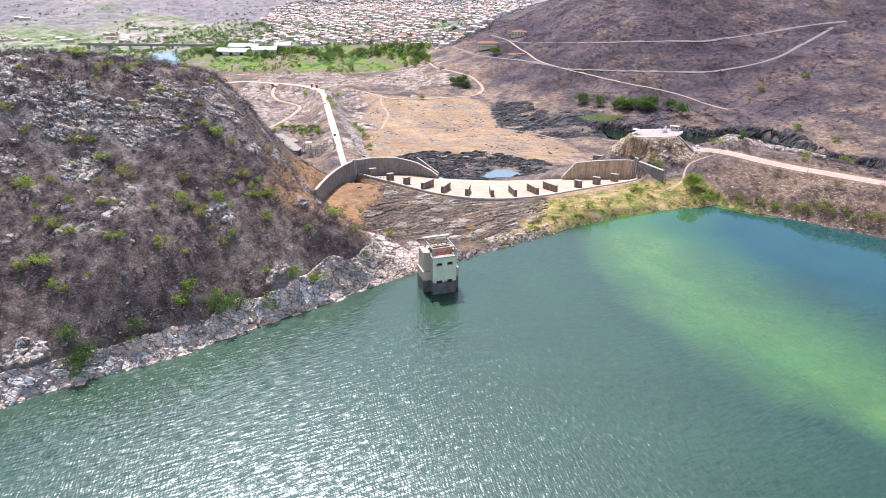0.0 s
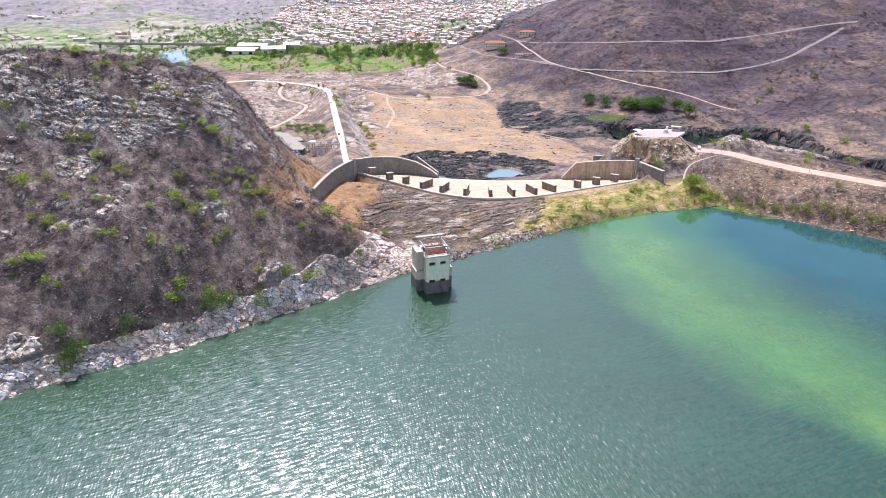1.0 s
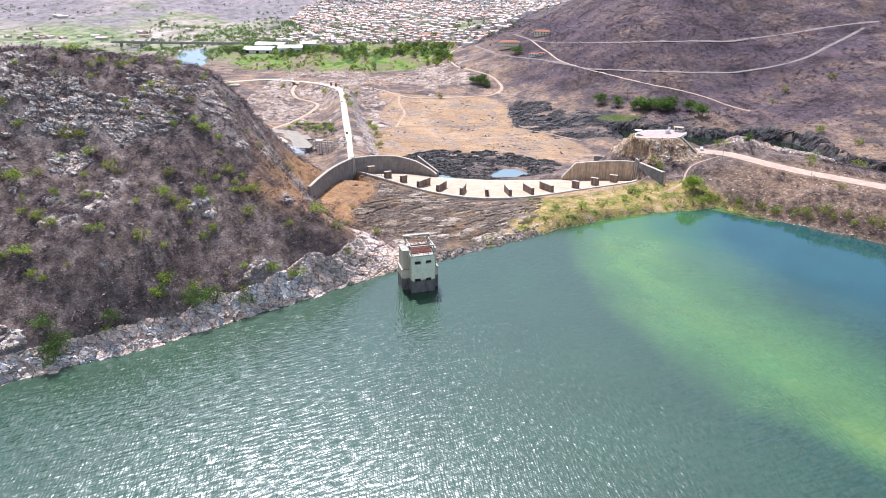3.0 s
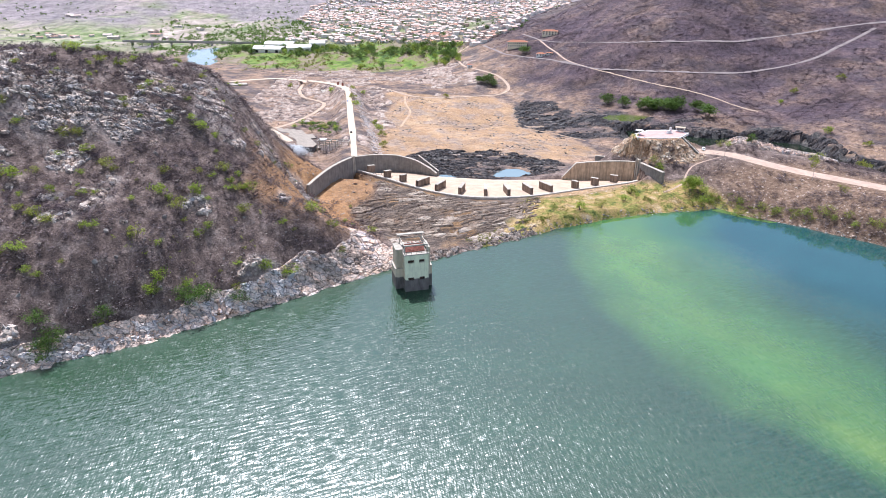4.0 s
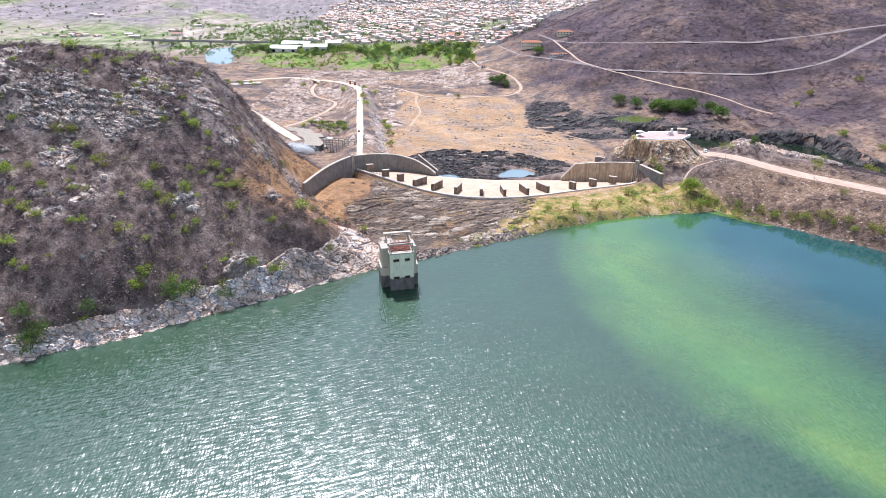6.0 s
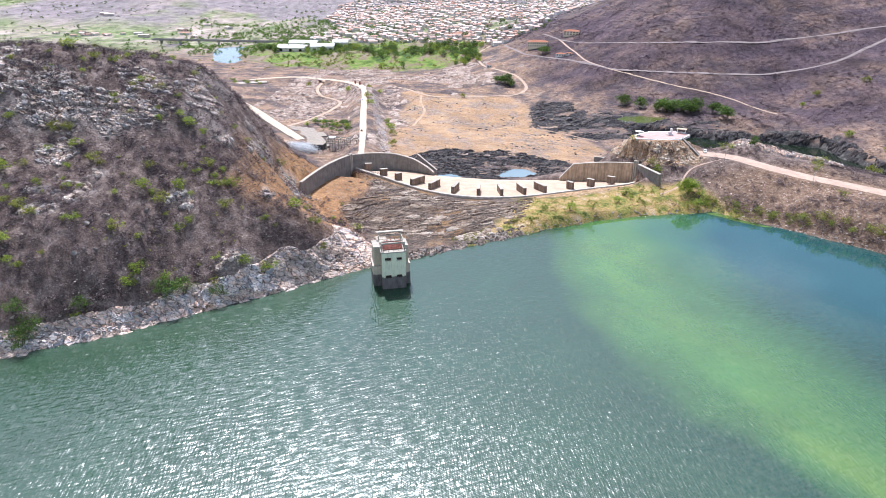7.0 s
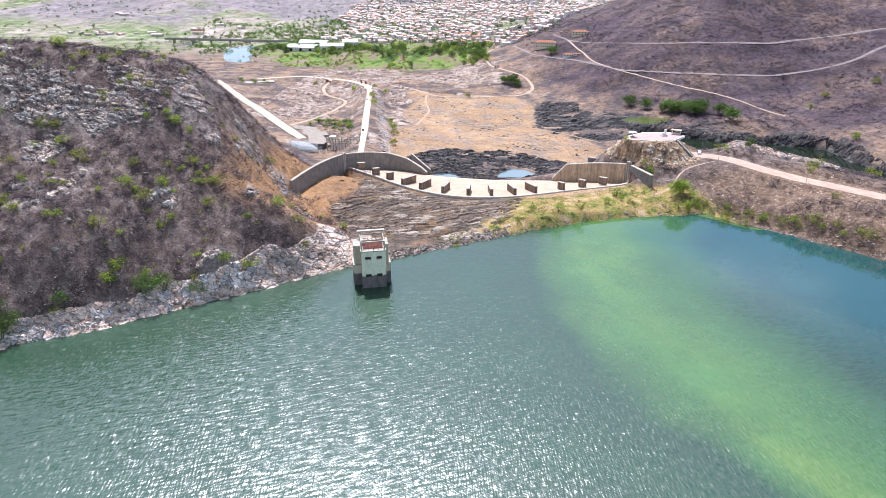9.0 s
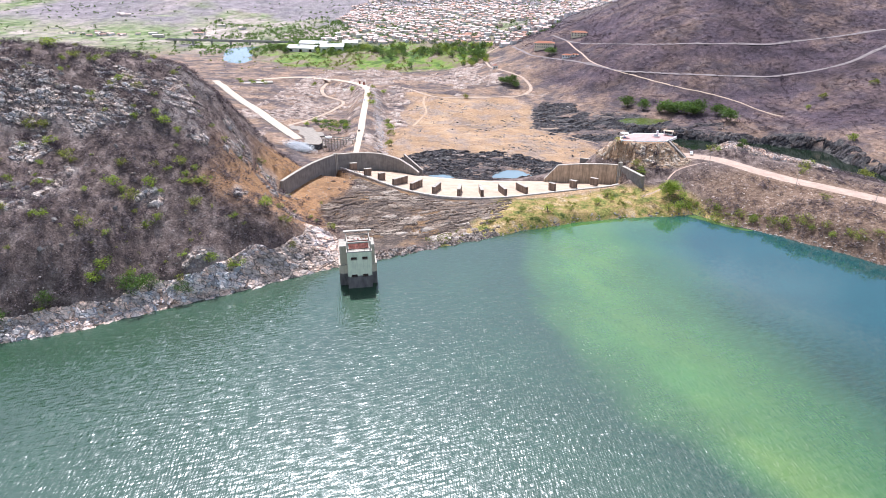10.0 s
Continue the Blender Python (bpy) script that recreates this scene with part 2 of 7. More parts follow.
LAND = spline(SPOTS)
GORGE = [(236, 448), (290, 425), (320, 418), (348, 412), (366, 403), (369, 385), (370, 365), (380, 340), (394, 310), (424, 268), (514, 196)]


def line_dist(x, y, line):
    """Distance to a line in plan, and the height carried along it (third column)."""
    line = np.asarray(line, float)
    best, hz = np.full(np.shape(x), 1e9), np.zeros(np.shape(x))
    for a, b in zip(line[:-1], line[1:]):
        d = b[:2] - a[:2]
        t = np.clip(((x - a[0]) * d[0] + (y - a[1]) * d[1]) / (d @ d + 1e-9), 0, 1)
        r = np.hypot(x - a[0] - t * d[0], y - a[1] - t * d[1])
        near = r < best
        best = np.where(near, r, best)
        if line.shape[1] > 2:
            hz = np.where(near, a[2] + t * (b[2] - a[2]), hz)
    return best, hz


def shore_dist(x, y):
    """Metres from the waterline, positive on land."""
    slope = np.interp(x, SHORE[:, 0], np.gradient(SHORE[:, 1], SHORE[:, 0]))
    d = (y - np.interp(x, SHORE[:, 0], SHORE[:, 1])) / np.hypot(1, slope)
    return d + 1.3 * fbm(x, y, 9, 3)


# bare bedded rock between the lake and the sill
SLAB = [(-30, 150), (-32, 112), (-8, 60), (8, 40), (40, 54), (62, 74), (70, 104), (45, 104), (18, 113), (-8, 138)]


def inside(x, y, poly, soft=6.0):
    """1 within a plan polygon, fading to 0 over a few metres outside it."""
    poly = np.asarray(poly, float)
    hit = np.zeros(np.shape(x), bool)
    for (ax, ay), (bx, by) in zip(poly, np.roll(poly, -1, 0)):
        hit ^= ((ay > y) != (by > y)) & (x < (bx - ax) * (y - ay) / (by - ay + 1e-9) + ax)
    r, _ = line_dist(x, y, np.vstack([poly, poly[:1]]))
    return np.where(hit, 1.0, np.clip(1 - r / soft, 0, 1))


def raw_height(x, y):
    x, y = np.asarray(x, float), np.asarray(y, float)
    far = np.clip((np.hypot(x, y + 200) - 900) / 2500, 0, 1)
    z = np.clip(LAND(x, y), -66, 150)
    # distant rolling hills
    z = z + far * (60 * fbm(x, y, 900, 4) + 12) + sstep(y, 1450, 1900) * 26 * np.maximum(fbm(x + 210, y, 330, 4), 0)
    rough = sstep(y, 170, 260) * 0.6 + 0.4
    z = z + rough * (1.3 * fbm(x, y, 28, 5)) + sstep(y, 250, 330) * 2.2 * fbm(x + 300, y, 70, 4) * sstep(np.hypot(x + 30, y - 400), 60, 160)
    hill = sstep(-x, -5, 30) * sstep(200 - y, 0, 60)
    beds = inside(x, y, SLAB, 5)
    z = z + beds * 0.9 * fbm(0.3 * (x * 0.94 - y * 0.34), 1.4 * (y * 0.94 + x * 0.34), 7, 4)
    z = z + hill * (1.6 * np.abs(fbm(x * 0.9 + y * 0.4, y - x * 0.3, 11, 4)) - 0.4)
    # the river's gorge: a steep rock wall on the far side, a low shelf on the near one
    g, _ = line_dist(x, y, GORGE)
    far_side = sstep(y - np.interp(x, [236, 348, 366, 380, 424, 514], [448, 412, 390, 345, 268, 196]), -4, 8)
    wob = 7 * fbm(x, y, 22, 4)
    cut = -55 + far_side * (12 * sstep(g + wob, 14, 24) + 0.3 * np.maximum(g - 24, 0)) + (1 - far_side) * 5 * sstep(g + wob, 17, 40) + 0.1 * g + 0.35 * np.maximum(g - 75, 0)
    z = np.where(g < 130, np.minimum(z, cut), z)
    d = shore_dist(x, y)
    lift = np.where(x < 5, 3.5, 0.9)
    bank = np.maximum(z, lift) * np.clip(d / np.where(x < 5, 5.5, np.where(x > 125, 10.0, 3.5)), 0, 1) ** np.where(x > 125, 0.85, 0.7)
    z = np.where(d < 11, np.where(d > 0, bank, np.maximum(0.55 * d, -15)), z)
    return z


# hollows that hold standing water: rim in plan and water level
POOLS = {
    "plunge_pool": (-39.0, [(66, 272), (72, 284), (80, 292), (90, 292), (99, 280), (104, 268), (84, 262)]),
    "side_pool": (-38.8, [(14, 268), (20, 276), (32, 278), (40, 270), (28, 262)]),
    "olive_pond": (-43.2, [(208, 494), (222, 508), (242, 513), (268, 503), (252, 486), (228, 478)]),
    "river_reach": (-54.6, [(-400, 1010), (-414, 1056), (-440, 1140), (-452, 1196), (-428, 1225), (-404, 1235), (-390, 1170), (-372, 1090), (-350, 1010), (-362, 985)]),
}
# roads and paths in plan: width and way
TRACKS = {
    "bank_road": (13, [(152, 160), (168, 149), (184, 140), (195, 122), (206, 106), (220, 92), (236, 75), (262, 45)]),
    "dike_road": (6.5, [(-36, 262), (-42, 309), (-50, 385), (-60, 471), (-72, 580), (-78, 618), (-81, 632)]),
    "hill_road": (5.0, [(126, 969), (142, 848), (163, 809), (200, 752), (234, 675), (275, 633), (323, 607), (387, 594), (434, 593), (467, 592), (499, 597), (541, 620), (601, 657)]),
    "upper_road": (5.0, [(190, 945), (207, 880), (241, 800), (265, 738), (303, 692), (340, 671), (383, 664), (428, 661), (461, 664), (520, 668), (574, 673), (628, 669)]),
    "cross_path": (3.0, [(205, 885), (212, 795), (217, 730), (235, 674), (266, 624), (302, 579), (334, 553), (352, 536), (381, 491)]),
    "valley_track": (4.5, [(104, 1012), (79, 968), (80, 887), (87, 825), (109, 772), (126, 738), (134, 701), (130, 677), (114, 659), (84, 651), (46, 635), (3, 630), (-27, 664), (-43, 681)]),
    "sand_trail": (1.2, [(-7, 464), (35, 479), (80, 485), (113, 477), (139, 454), (175, 416)]),
    "sand_path": (2.8, [(-6, 630), (-5, 588), (1, 542), (-4, 495), (-8, 461)]),
    "dike_end": (9.5, [(-79, 622), (-83, 640), (-95, 664), (-113, 692), (-137, 719), (-163, 740), (-190, 751), (-214, 745), (-250, 722)]),
    "winding_track": (4.5, [(-150, 748), (-146, 673), (-134, 628), (-112, 608), (-103, 589), (-106, 543), (-114, 478), (-123, 437), (-129, 420)]),
    "canal_road": (9.0, [(-300, 700), (-223, 560), (-187, 506), (-150, 441), (-125, 401), (-104, 368)]),
    "bank_path": (1.2, [(176, 135), (165, 131), (158, 128), (153, 122), (147, 112), (136, 106)]),
}
ROADS = {}
for key, (wide, way) in TRACKS.items():
    line = smooth_line(way, 6)
    zz = raw_height(line[:, 0], line[:, 1])
    if key == "dike_road":
        zz = np.interp(line[:, 1], [260, 632], [-29, -34])
    if key == "dike_end":
        zz = np.interp(line[:, 0], [-250, -163, -79], [-40, -41, -34])
    if key == "bank_road":
        zz = np.full(len(line), 14.3)
    for _ in range(12):
        zz[1:-1] = (zz[:-2] + 2 * zz[1:-1] + zz[2:]) / 4
    ROADS[key] = (wide, np.c_[line, zz])


# low rusty soil at the foot of the west wall
LEFT_SOIL = [(-40, 160), (-42, 98), (-26, 92), (-16, 104), (-14, 122), (-20, 150)]
APRON = [(-46, 101), (-42.5, 117), (-38.5, 131), (-34, 142), (-28.5, 152), (-12, 134), (-14, 112), (-26, 98), (-36, 95)]
# ground kept clear under the chute and in front of its sill
KNOLL = [(131.5, 154), (131, 144.5), (142.5, 142.2), (156.5, 143.2), (166, 155), (159, 164.5), (143.5, 164.5)]
CHUTE_PLAN = [(-27, 155), (-8, 138.5), (4, 126.5), (19, 114), (34, 106.7), (48, 104.5), (62, 105.5), (74, 108.5), (90, 114.5), (106, 120.5), (123, 126.5), (130, 130.5), (131.5, 137.5),
              (124.5, 143), (112, 145.5), (98, 146.5), (92, 152), (20, 160), (8, 160), (-3, 163), (-16, 160)]
SILL_FRONT = [(-26, 150), (-10, 134), (2, 122), (18, 109), (33, 101.5), (48, 99), (63, 100), (76, 103), (92, 109), (108, 115), (124, 121), (132, 127), (131, 131), (48, 107), (-24, 156)]


def height(x, y):
    x, y = np.asarray(x, float), np.asarray(y, float)
    z = raw_height(x, y)
    for level, rim in POOLS.values():
        lo, hi = np.min(rim, 0), np.max(rim, 0)
        if np.any((x > lo[0] - 20) & (x < hi[0] + 20) & (y > lo[1] - 20) & (y < hi[1] + 20)):
            k = inside(x, y, rim, 9)
            z = np.where(k >= 1, level - 1.2, z + sstep(k, 0, 0.8) * (np.maximum(level + 0.5, np.minimum(z, level + 3 - 2.5 * k)) - z))
    knoll = inside(x, y, KNOLL, 21)
    z = np.where(knoll > 0, np.maximum(z, 22.7 - 20 * (1 - knoll) ** 0.95 + 1.2 * (knoll < 1) * fbm(x, y, 5, 3)), z)
    pit = inside(x, y, CHUTE_PLAN, 6)
    z = np.where((pit > 0) & (x > 80) & (y > 132), np.minimum(z, 8.0 + 6 * (1 - pit)), z)
    z = np.where(pit >= 1, np.minimum(z, -3.5), z)
    apron = inside(x, y, APRON, 9)
    z = np.where((apron > 0) & (x > np.interp(y, [92, 101, 117, 131, 142, 151.5], [-46, -45.2, -41.6, -37.5, -33, -27.8])), np.minimum(z, 2.9 + 0.5 * fbm(x, y, 9, 3) + 9 * (1 - apron) ** 1.3), z)
    brow = inside(x, y, SILL_FRONT, 2)
    z = z + sstep(brow, 0, 1) * (np.clip(z, 2.0, 2.7) - z)
    for key, (wide, line) in ROADS.items():
        if not np.any((x > line[:, 0].min() - 30) & (x < line[:, 0].max() + 30) & (y > line[:, 1].min() - 30) & (y < line[:, 1].max() + 30)):
            continue
        r, hz = line_dist(x, y, line)
        fade = {"dike_road": 22.0, "dike_end": 16.0}.get(key, 4.0)
        k = 1 - sstep(r, wide / 2 + 0.8, wide / 2 + fade)
        z = z + k * (hz - z)
    return z


# ---- ground ----
def axis(lo, hi, step, grow, far_lo, far_hi):
    a = list(np.arange(lo, hi, step))
    s = step
    while a[-1] < far_hi:
        s *= grow
        a.append(a[-1] + s)
    s, b = step, []
    while (b[-1] if b else lo) > far_lo:
        s *= 1.09
        b.append((b[-1] if b else lo) - s)
    return np.array(b[::-1] + a)


GX = axis(-170, 245, 1.3, 1.03, -3600, 3600)
GY = axis(-58, 172, 1.3, 1.0135, -900, 4300)
gx, gy = np.meshgrid(GX, GY)
gz = height(gx, gy)
nx, ny = len(GX), len(GY)
idx = np.arange(nx * ny).reshape(ny, nx)
quads = np.stack([idx[:-1, :-1], idx[:-1, 1:], idx[1:, 1:], idx[1:, :-1]], -1).reshape(-1, 4)


SWARD = [(38, 46), (60, 58), (112, 83), (168, 86), (152, 112), (136, 116), (112, 122), (88, 112), (66, 104), (58, 74)]
SAND = [(-24, 645), (-14, 470), (-24, 380), (-12, 320), (20, 335), (70, 345), (100, 330), (135, 330), (165, 350), (160, 410), (140, 440), (150, 520), (120, 600), (104, 650), (40, 636)]
DARK = [(-4, 262), (60, 252), (120, 262), (118, 310), (96, 335), (60, 350), (30, 345), (-5, 318)]
SHELF = [(140, 430), (200, 440), (290, 400), (330, 415), (300, 470), (250, 490), (215, 520), (180, 560), (150, 600), (135, 560)]
FIELDS = [(-420, 1260), (-300, 1010), (-120, 935), (20, 930), (78, 1000), (70, 1085), (-60, 1130), (-180, 1180), (-330, 1300)]
warp_x, warp_y = 16 * fbm(gx, gy, 45, 5), 16 * fbm(gx + 90, gy, 45, 5)
px, py = gx + warp_x, gy + warp_y
gd = shore_dist(gx, gy)
near_x, near_y = gx + 0.22 * warp_x, gy + 0.22 * warp_y
z_slab = inside(near_x, near_y, SLAB, 5) * (gd > -2)
z_rust = inside(near_x, near_y, LEFT_SOIL, 6)
z_slab = z_slab * (1 - 0.8 * z_rust)
z_sward = inside(near_x, near_y, SWARD, 6)
# bare trodden strip in front of the sill
z_strip = inside(near_x, near_y, SILL_FRONT, 5) * sstep(gx, 52, 66) * (1 - sstep(gx, 128, 136))
z_sward = z_sward * (1 - 0.85 * z_strip)
z_sand = inside(px, py, SAND, 14)
z_dark = np.maximum(inside(px, py, DARK, 14), 0.85 * inside(px, py, SHELF, 22)) * (0.35 + 0.65 * sstep(fbm(gx + 33, gy, 22, 4), -0.35, 0.15))
gorge_d, _ = line_dist(gx, gy, GORGE)
z_dark = np.maximum(z_dark, 1 - sstep(gorge_d + 14 * fbm(gx, gy, 16, 3), 20, 32))
z_field = inside(gx + 2 * warp_x, gy + 2 * warp_y, FIELDS, 25)
far_green = sstep(gy, 1150, 1350) * sstep(-gx, 150, 330) * sstep(fbm(gx * 1.1, gy * 0.3, 120, 5), 0.02, 0.2)
far_wood = np.maximum(z_field, far_green)
slope_y, slope_x = np.gradient(gz, GY, GX)
steep = np.hypot(slope_x, slope_y)
on_hill = sstep(-gx, 0, 25) * sstep(210 - gy, 0, 50)
z_cliff = on_hill * np.maximum((1 - sstep(gz + 3.0 * fbm(gx, gy, 18, 3), 3.0, 5.0)) * (gd > -6) * (1 - sstep(gd, 5, 9)),
                               sstep(fbm(gx * 0.8 + 0.5 * gy, gy, 20, 4), 0.08, 0.3) * sstep(gz, 46, 56) * (1 - sstep(gz, 71, 77)) * 0.25)
z_cliff = np.maximum(z_cliff, on_hill * 0.3 * sstep(fbm(gx + 70, gy * 0.7, 14, 4), 0.34, 0.5))
z_warm = sstep(gx + 9 * fbm(gx, gy, 16, 3), -64, -46) * on_hill * sstep(gy + 9 * fbm(gx + 9, gy, 16, 3), 22, 48)
z_warm = np.maximum(z_warm, z_rust)
bank_e = sstep(gx, 150, 175) * (1 - sstep(gy, 112, 135)) * (gd > -3)
z_knoll = np.maximum((1 - sstep(np.hypot(gx - 146, gy - 150), 20, 30)) * (gz > 12), z_strip)

ground_me = np_mesh("ground", np.stack([gx, gy, gz], -1).reshape(-1, 3), quads, True)


def zone(name, *chans):
    a = ground_me.color_attributes.new(name, "FLOAT_COLOR", "POINT")
    c = np.stack([np.clip(k, 0, 1).ravel() for k in chans], -1).astype(np.float32)
    a.data.foreach_set("color", c.ravel())


one = np.ones_like(gx)
thick_c = fbm(gx - 210, gy, 60, 4)
zone("zone_a", z_slab, z_sward, z_sand, one)
zone("zone_b", z_dark, z_field, z_cliff, one)
z_scrub = np.maximum(sstep(gx, 110, 190) * sstep(gz, -50, -32) * sstep(gy, 330, 460) * (0.65 + 0.35 * sstep(thick_c, -0.3, 0.3)), sstep(gy, 1500, 1750) * np.maximum(sstep(fbm(gx + 77, gy * 0.6, 260, 4), -0.1, 0.12), sstep(gy + 400 * fbm(gx, gy, 500, 3), 2000, 2400)) * (1 - z_field))
zone("zone_c", np.clip(z_warm, 0, 1), np.maximum(bank_e, z_knoll), sstep(gy, 190, 260) * (1 - on_hill), one)
# where the ground takes the paler colours painted for distance haze
z_haze = sstep(gy, 980, 1350)
zone("zone_d", z_scrub, z_knoll, z_haze, one)


def ground_material():
    m = Mat("ground_soil", 0.95, 0.15)
    sep = []
    for nm in ("zone_a", "zone_b", "zone_c", "zone_d"):
        k = m.n.new("ShaderNodeSeparateColor")
        m.l.new(m.attr(nm, "Color"), k.inputs[0])
        sep.append(k.outputs)
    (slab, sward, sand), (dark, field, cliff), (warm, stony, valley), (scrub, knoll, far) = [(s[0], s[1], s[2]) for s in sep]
    n_big, n_mid, n_fine = m.noise(0.03, 5), m.noise(0.22, 6, None, 0.65), m.noise(1.6, 5, None, 0.7)
    # hillside litter: greyish brown, with pale twigs and dark scrub
    c = m.ramp(n_mid, (0.3, (0.078, 0.056, 0.052)), (0.5, (0.19, 0.138, 0.118)), (0.72, (0.42, 0.325, 0.28)))
    c = m.mix(warm, c, m.ramp(n_mid, (0.3, (0.25, 0.13, 0.062)), (0.7, (0.52, 0.3, 0.15))))
    v = m.ramp(n_mid, (0.28, (0.16, 0.105, 0.072)), (0.52, (0.38, 0.25, 0.17)), (0.75, (0.58, 0.43, 0.32)))
    patch = m.ramp(m.noise(0.035, 6, None, 0.65), (0.4, 0.0), (0.58, 1.0))
    v = m.mix(patch, v, m.ramp(n_mid, (0.3, (0.07, 0.055, 0.055)), (0.7, (0.2, 0.155, 0.145))))
    pale = m.ramp(m.noise(0.05, 6, m.scaled(1, 0.6, 1, 40), 0.7), (0.58, 0.0), (0.7, 1.0))
    v = m.mix(m.maths("MULTIPLY", pale, 0.7), v, (0.44, 0.37, 0.32))
    v = m.mix(m.maths("MULTIPLY", scrub, 0.85), v, m.ramp(n_mid, (0.3, (0.042, 0.029, 0.042)), (0.7, (0.128, 0.09, 0.115))))
    v = m.mix(scrub, v, m.mix(1.0, v, m.ramp(m.noise(0.018, 7, None, 0.66), (0.38, 0.5), (0.5, 0.9), (0.62, 1.15)), 'MULTIPLY'))
    # far plain: distance haze painted in as paler, greyer base colours
    hazed = m.ramp(m.noise(0.011, 6, m.scaled(1, 0.45, 1, 10), 0.6), (0.3, (0.2, 0.18, 0.185)), (0.43, (0.33, 0.31, 0.2)), (0.52, (0.42, 0.35, 0.3)), (0.62, (0.52, 0.43, 0.36)))
    hazed = m.mix(m.maths('MULTIPLY', scrub, 0.8), hazed, m.ramp(n_mid, (0.3, (0.2, 0.17, 0.19)), (0.7, (0.34, 0.29, 0.31))))
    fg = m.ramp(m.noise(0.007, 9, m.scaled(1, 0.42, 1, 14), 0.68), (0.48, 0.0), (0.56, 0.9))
    hazed = m.mix(m.mix(1.0, fg, m.maths('SUBTRACT', 1.0, scrub), 'MULTIPLY'), hazed, m.ramp(m.noise(0.03, 6, None, 0.7), (0.35, (0.1, 0.15, 0.05)), (0.5, (0.18, 0.25, 0.085)), (0.62, (0.34, 0.33, 0.2))))
    hazed = m.mix(1.0, hazed, m.ramp(m.noise(0.05, 6, m.scaled(1, 0.6, 1), 0.7), (0.36, 0.66), (0.5, 0.98), (0.64, 1.18)), 'MULTIPLY')
    v = m.mix(far, v, hazed)
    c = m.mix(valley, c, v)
    kn = m.ramp(m.noise(0.7, 6), (0.3, (0.26, 0.15, 0.085)), (0.55, (0.55, 0.36, 0.22)), (0.75, (0.72, 0.58, 0.46)))
    s = m.ramp(m.noise(0.5, 6), (0.3, (0.12, 0.075, 0.052)), (0.55, (0.26, 0.172, 0.12)), (0.75, (0.44, 0.33, 0.25)))
    c = m.mix(stony, c, m.mix(knoll, s, kn))
    o = m.ramp(m.noise(0.035, 6, m.scaled(1, 0.8, 1)), (0.3, (0.3, 0.21, 0.15)), (0.5, (0.47, 0.29, 0.155)), (0.7, (0.6, 0.43, 0.27)))
    sand = m.ramp(m.maths("ADD", sand, m.maths("MULTIPLY", m.maths("SUBTRACT", m.noise(0.06, 6, None, 0.7), 0.5), 1.5)), (0.3, 0.0), (0.85, 0.95))
    c = m.mix(sand, c, m.mix(0.35, o, m.ramp(n_mid, (0.3, (0.2, 0.125, 0.085)), (0.7, (0.62, 0.42, 0.26)))))
    c = m.mix(m.mix(1.0, sand, m.ramp(m.noise(0.045, 6, m.scaled(1, 0.6, 1, 15), 0.72), (0.47, 0.0), (0.58, 0.75)), 'MULTIPLY'), c, m.ramp(n_mid, (0.3, (0.16, 0.12, 0.105)), (0.7, (0.46, 0.37, 0.31))))
    d = m.ramp(m.noise(0.3, 6, None, 0.7), (0.35, (0.03, 0.03, 0.034)), (0.55, (0.1, 0.092, 0.088)), (0.75, (0.3, 0.26, 0.22)))
    c = m.mix(m.ramp(m.maths("MULTIPLY", dark, m.maths("ADD", n_mid, 0.5)), (0.3, 0.0), (0.7, 1.0)), c, d)
    f = m.ramp(m.noise(0.028, 6, m.scaled(1, 0.55, 1, 12), 0.68), (0.36, (0.06, 0.1, 0.028)), (0.44, (0.13, 0.2, 0.04)), (0.49, (0.22, 0.31, 0.06)), (0.53, (0.24, 0.22, 0.1)), (0.6, (0.27, 0.2, 0.155)), (0.72, (0.4, 0.32, 0.25)))
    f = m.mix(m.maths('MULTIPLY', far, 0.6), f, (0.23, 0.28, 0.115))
    c = m.mix(field, c, f)
    # bedded rock of the spillway approach: dark, streaked, with rusty stains
    streak = m.noise(0.4, 9, m.scaled(0.42, 1.5, 1.0, -20), 0.8)
    sl = m.ramp(streak, (0.36, (0.045, 0.037, 0.034)), (0.5, (0.14, 0.108, 0.09)), (0.6, (0.27, 0.2, 0.155)), (0.7, (0.48, 0.4, 0.33)))
    rust = m.ramp(m.noise(0.05, 6, None, 0.65), (0.5, 0.0), (0.62, 1.0))
    sl = m.mix(m.maths("MULTIPLY", rust, 0.75), sl, m.ramp(streak, (0.3, (0.18, 0.1, 0.045)), (0.7, (0.42, 0.25, 0.12))))
    c = m.mix(slab, c, sl)
    g = m.ramp(m.noise(0.16, 6, None, 0.7), (0.34, (0.07, 0.1, 0.025)), (0.44, (0.27, 0.26, 0.07)), (0.53, (0.44, 0.3, 0.12)), (0.63, (0.54, 0.4, 0.22)), (0.74, (0.6, 0.52, 0.4)))
    c = m.mix(sward, c, g)
    wob = m.n.new("ShaderNodeVectorMath")
    wob.operation = "MULTIPLY_ADD"
    nz = m.n.new("ShaderNodeTexNoise")
    nz.inputs["Scale"].default_value = 0.35
    m.l.new(m.co, nz.inputs["Vector"])
    m.l.new(nz.outputs["Color"], wob.inputs[0])
    wob.inputs[1].default_value = (5, 5, 5)
    m.l.new(m.scaled(1, 1.7, 0.9, 25), wob.inputs[2])
    cr = m.voronoi(0.33, "DISTANCE_TO_EDGE", wob.outputs[0])
    rk = m.ramp(m.noise(0.5, 6), (0.3, (0.4, 0.35, 0.32)), (0.55, (0.66, 0.6, 0.55)), (0.75, (0.7, 0.55, 0.45)))
    tone = m.n.new("ShaderNodeSeparateColor")
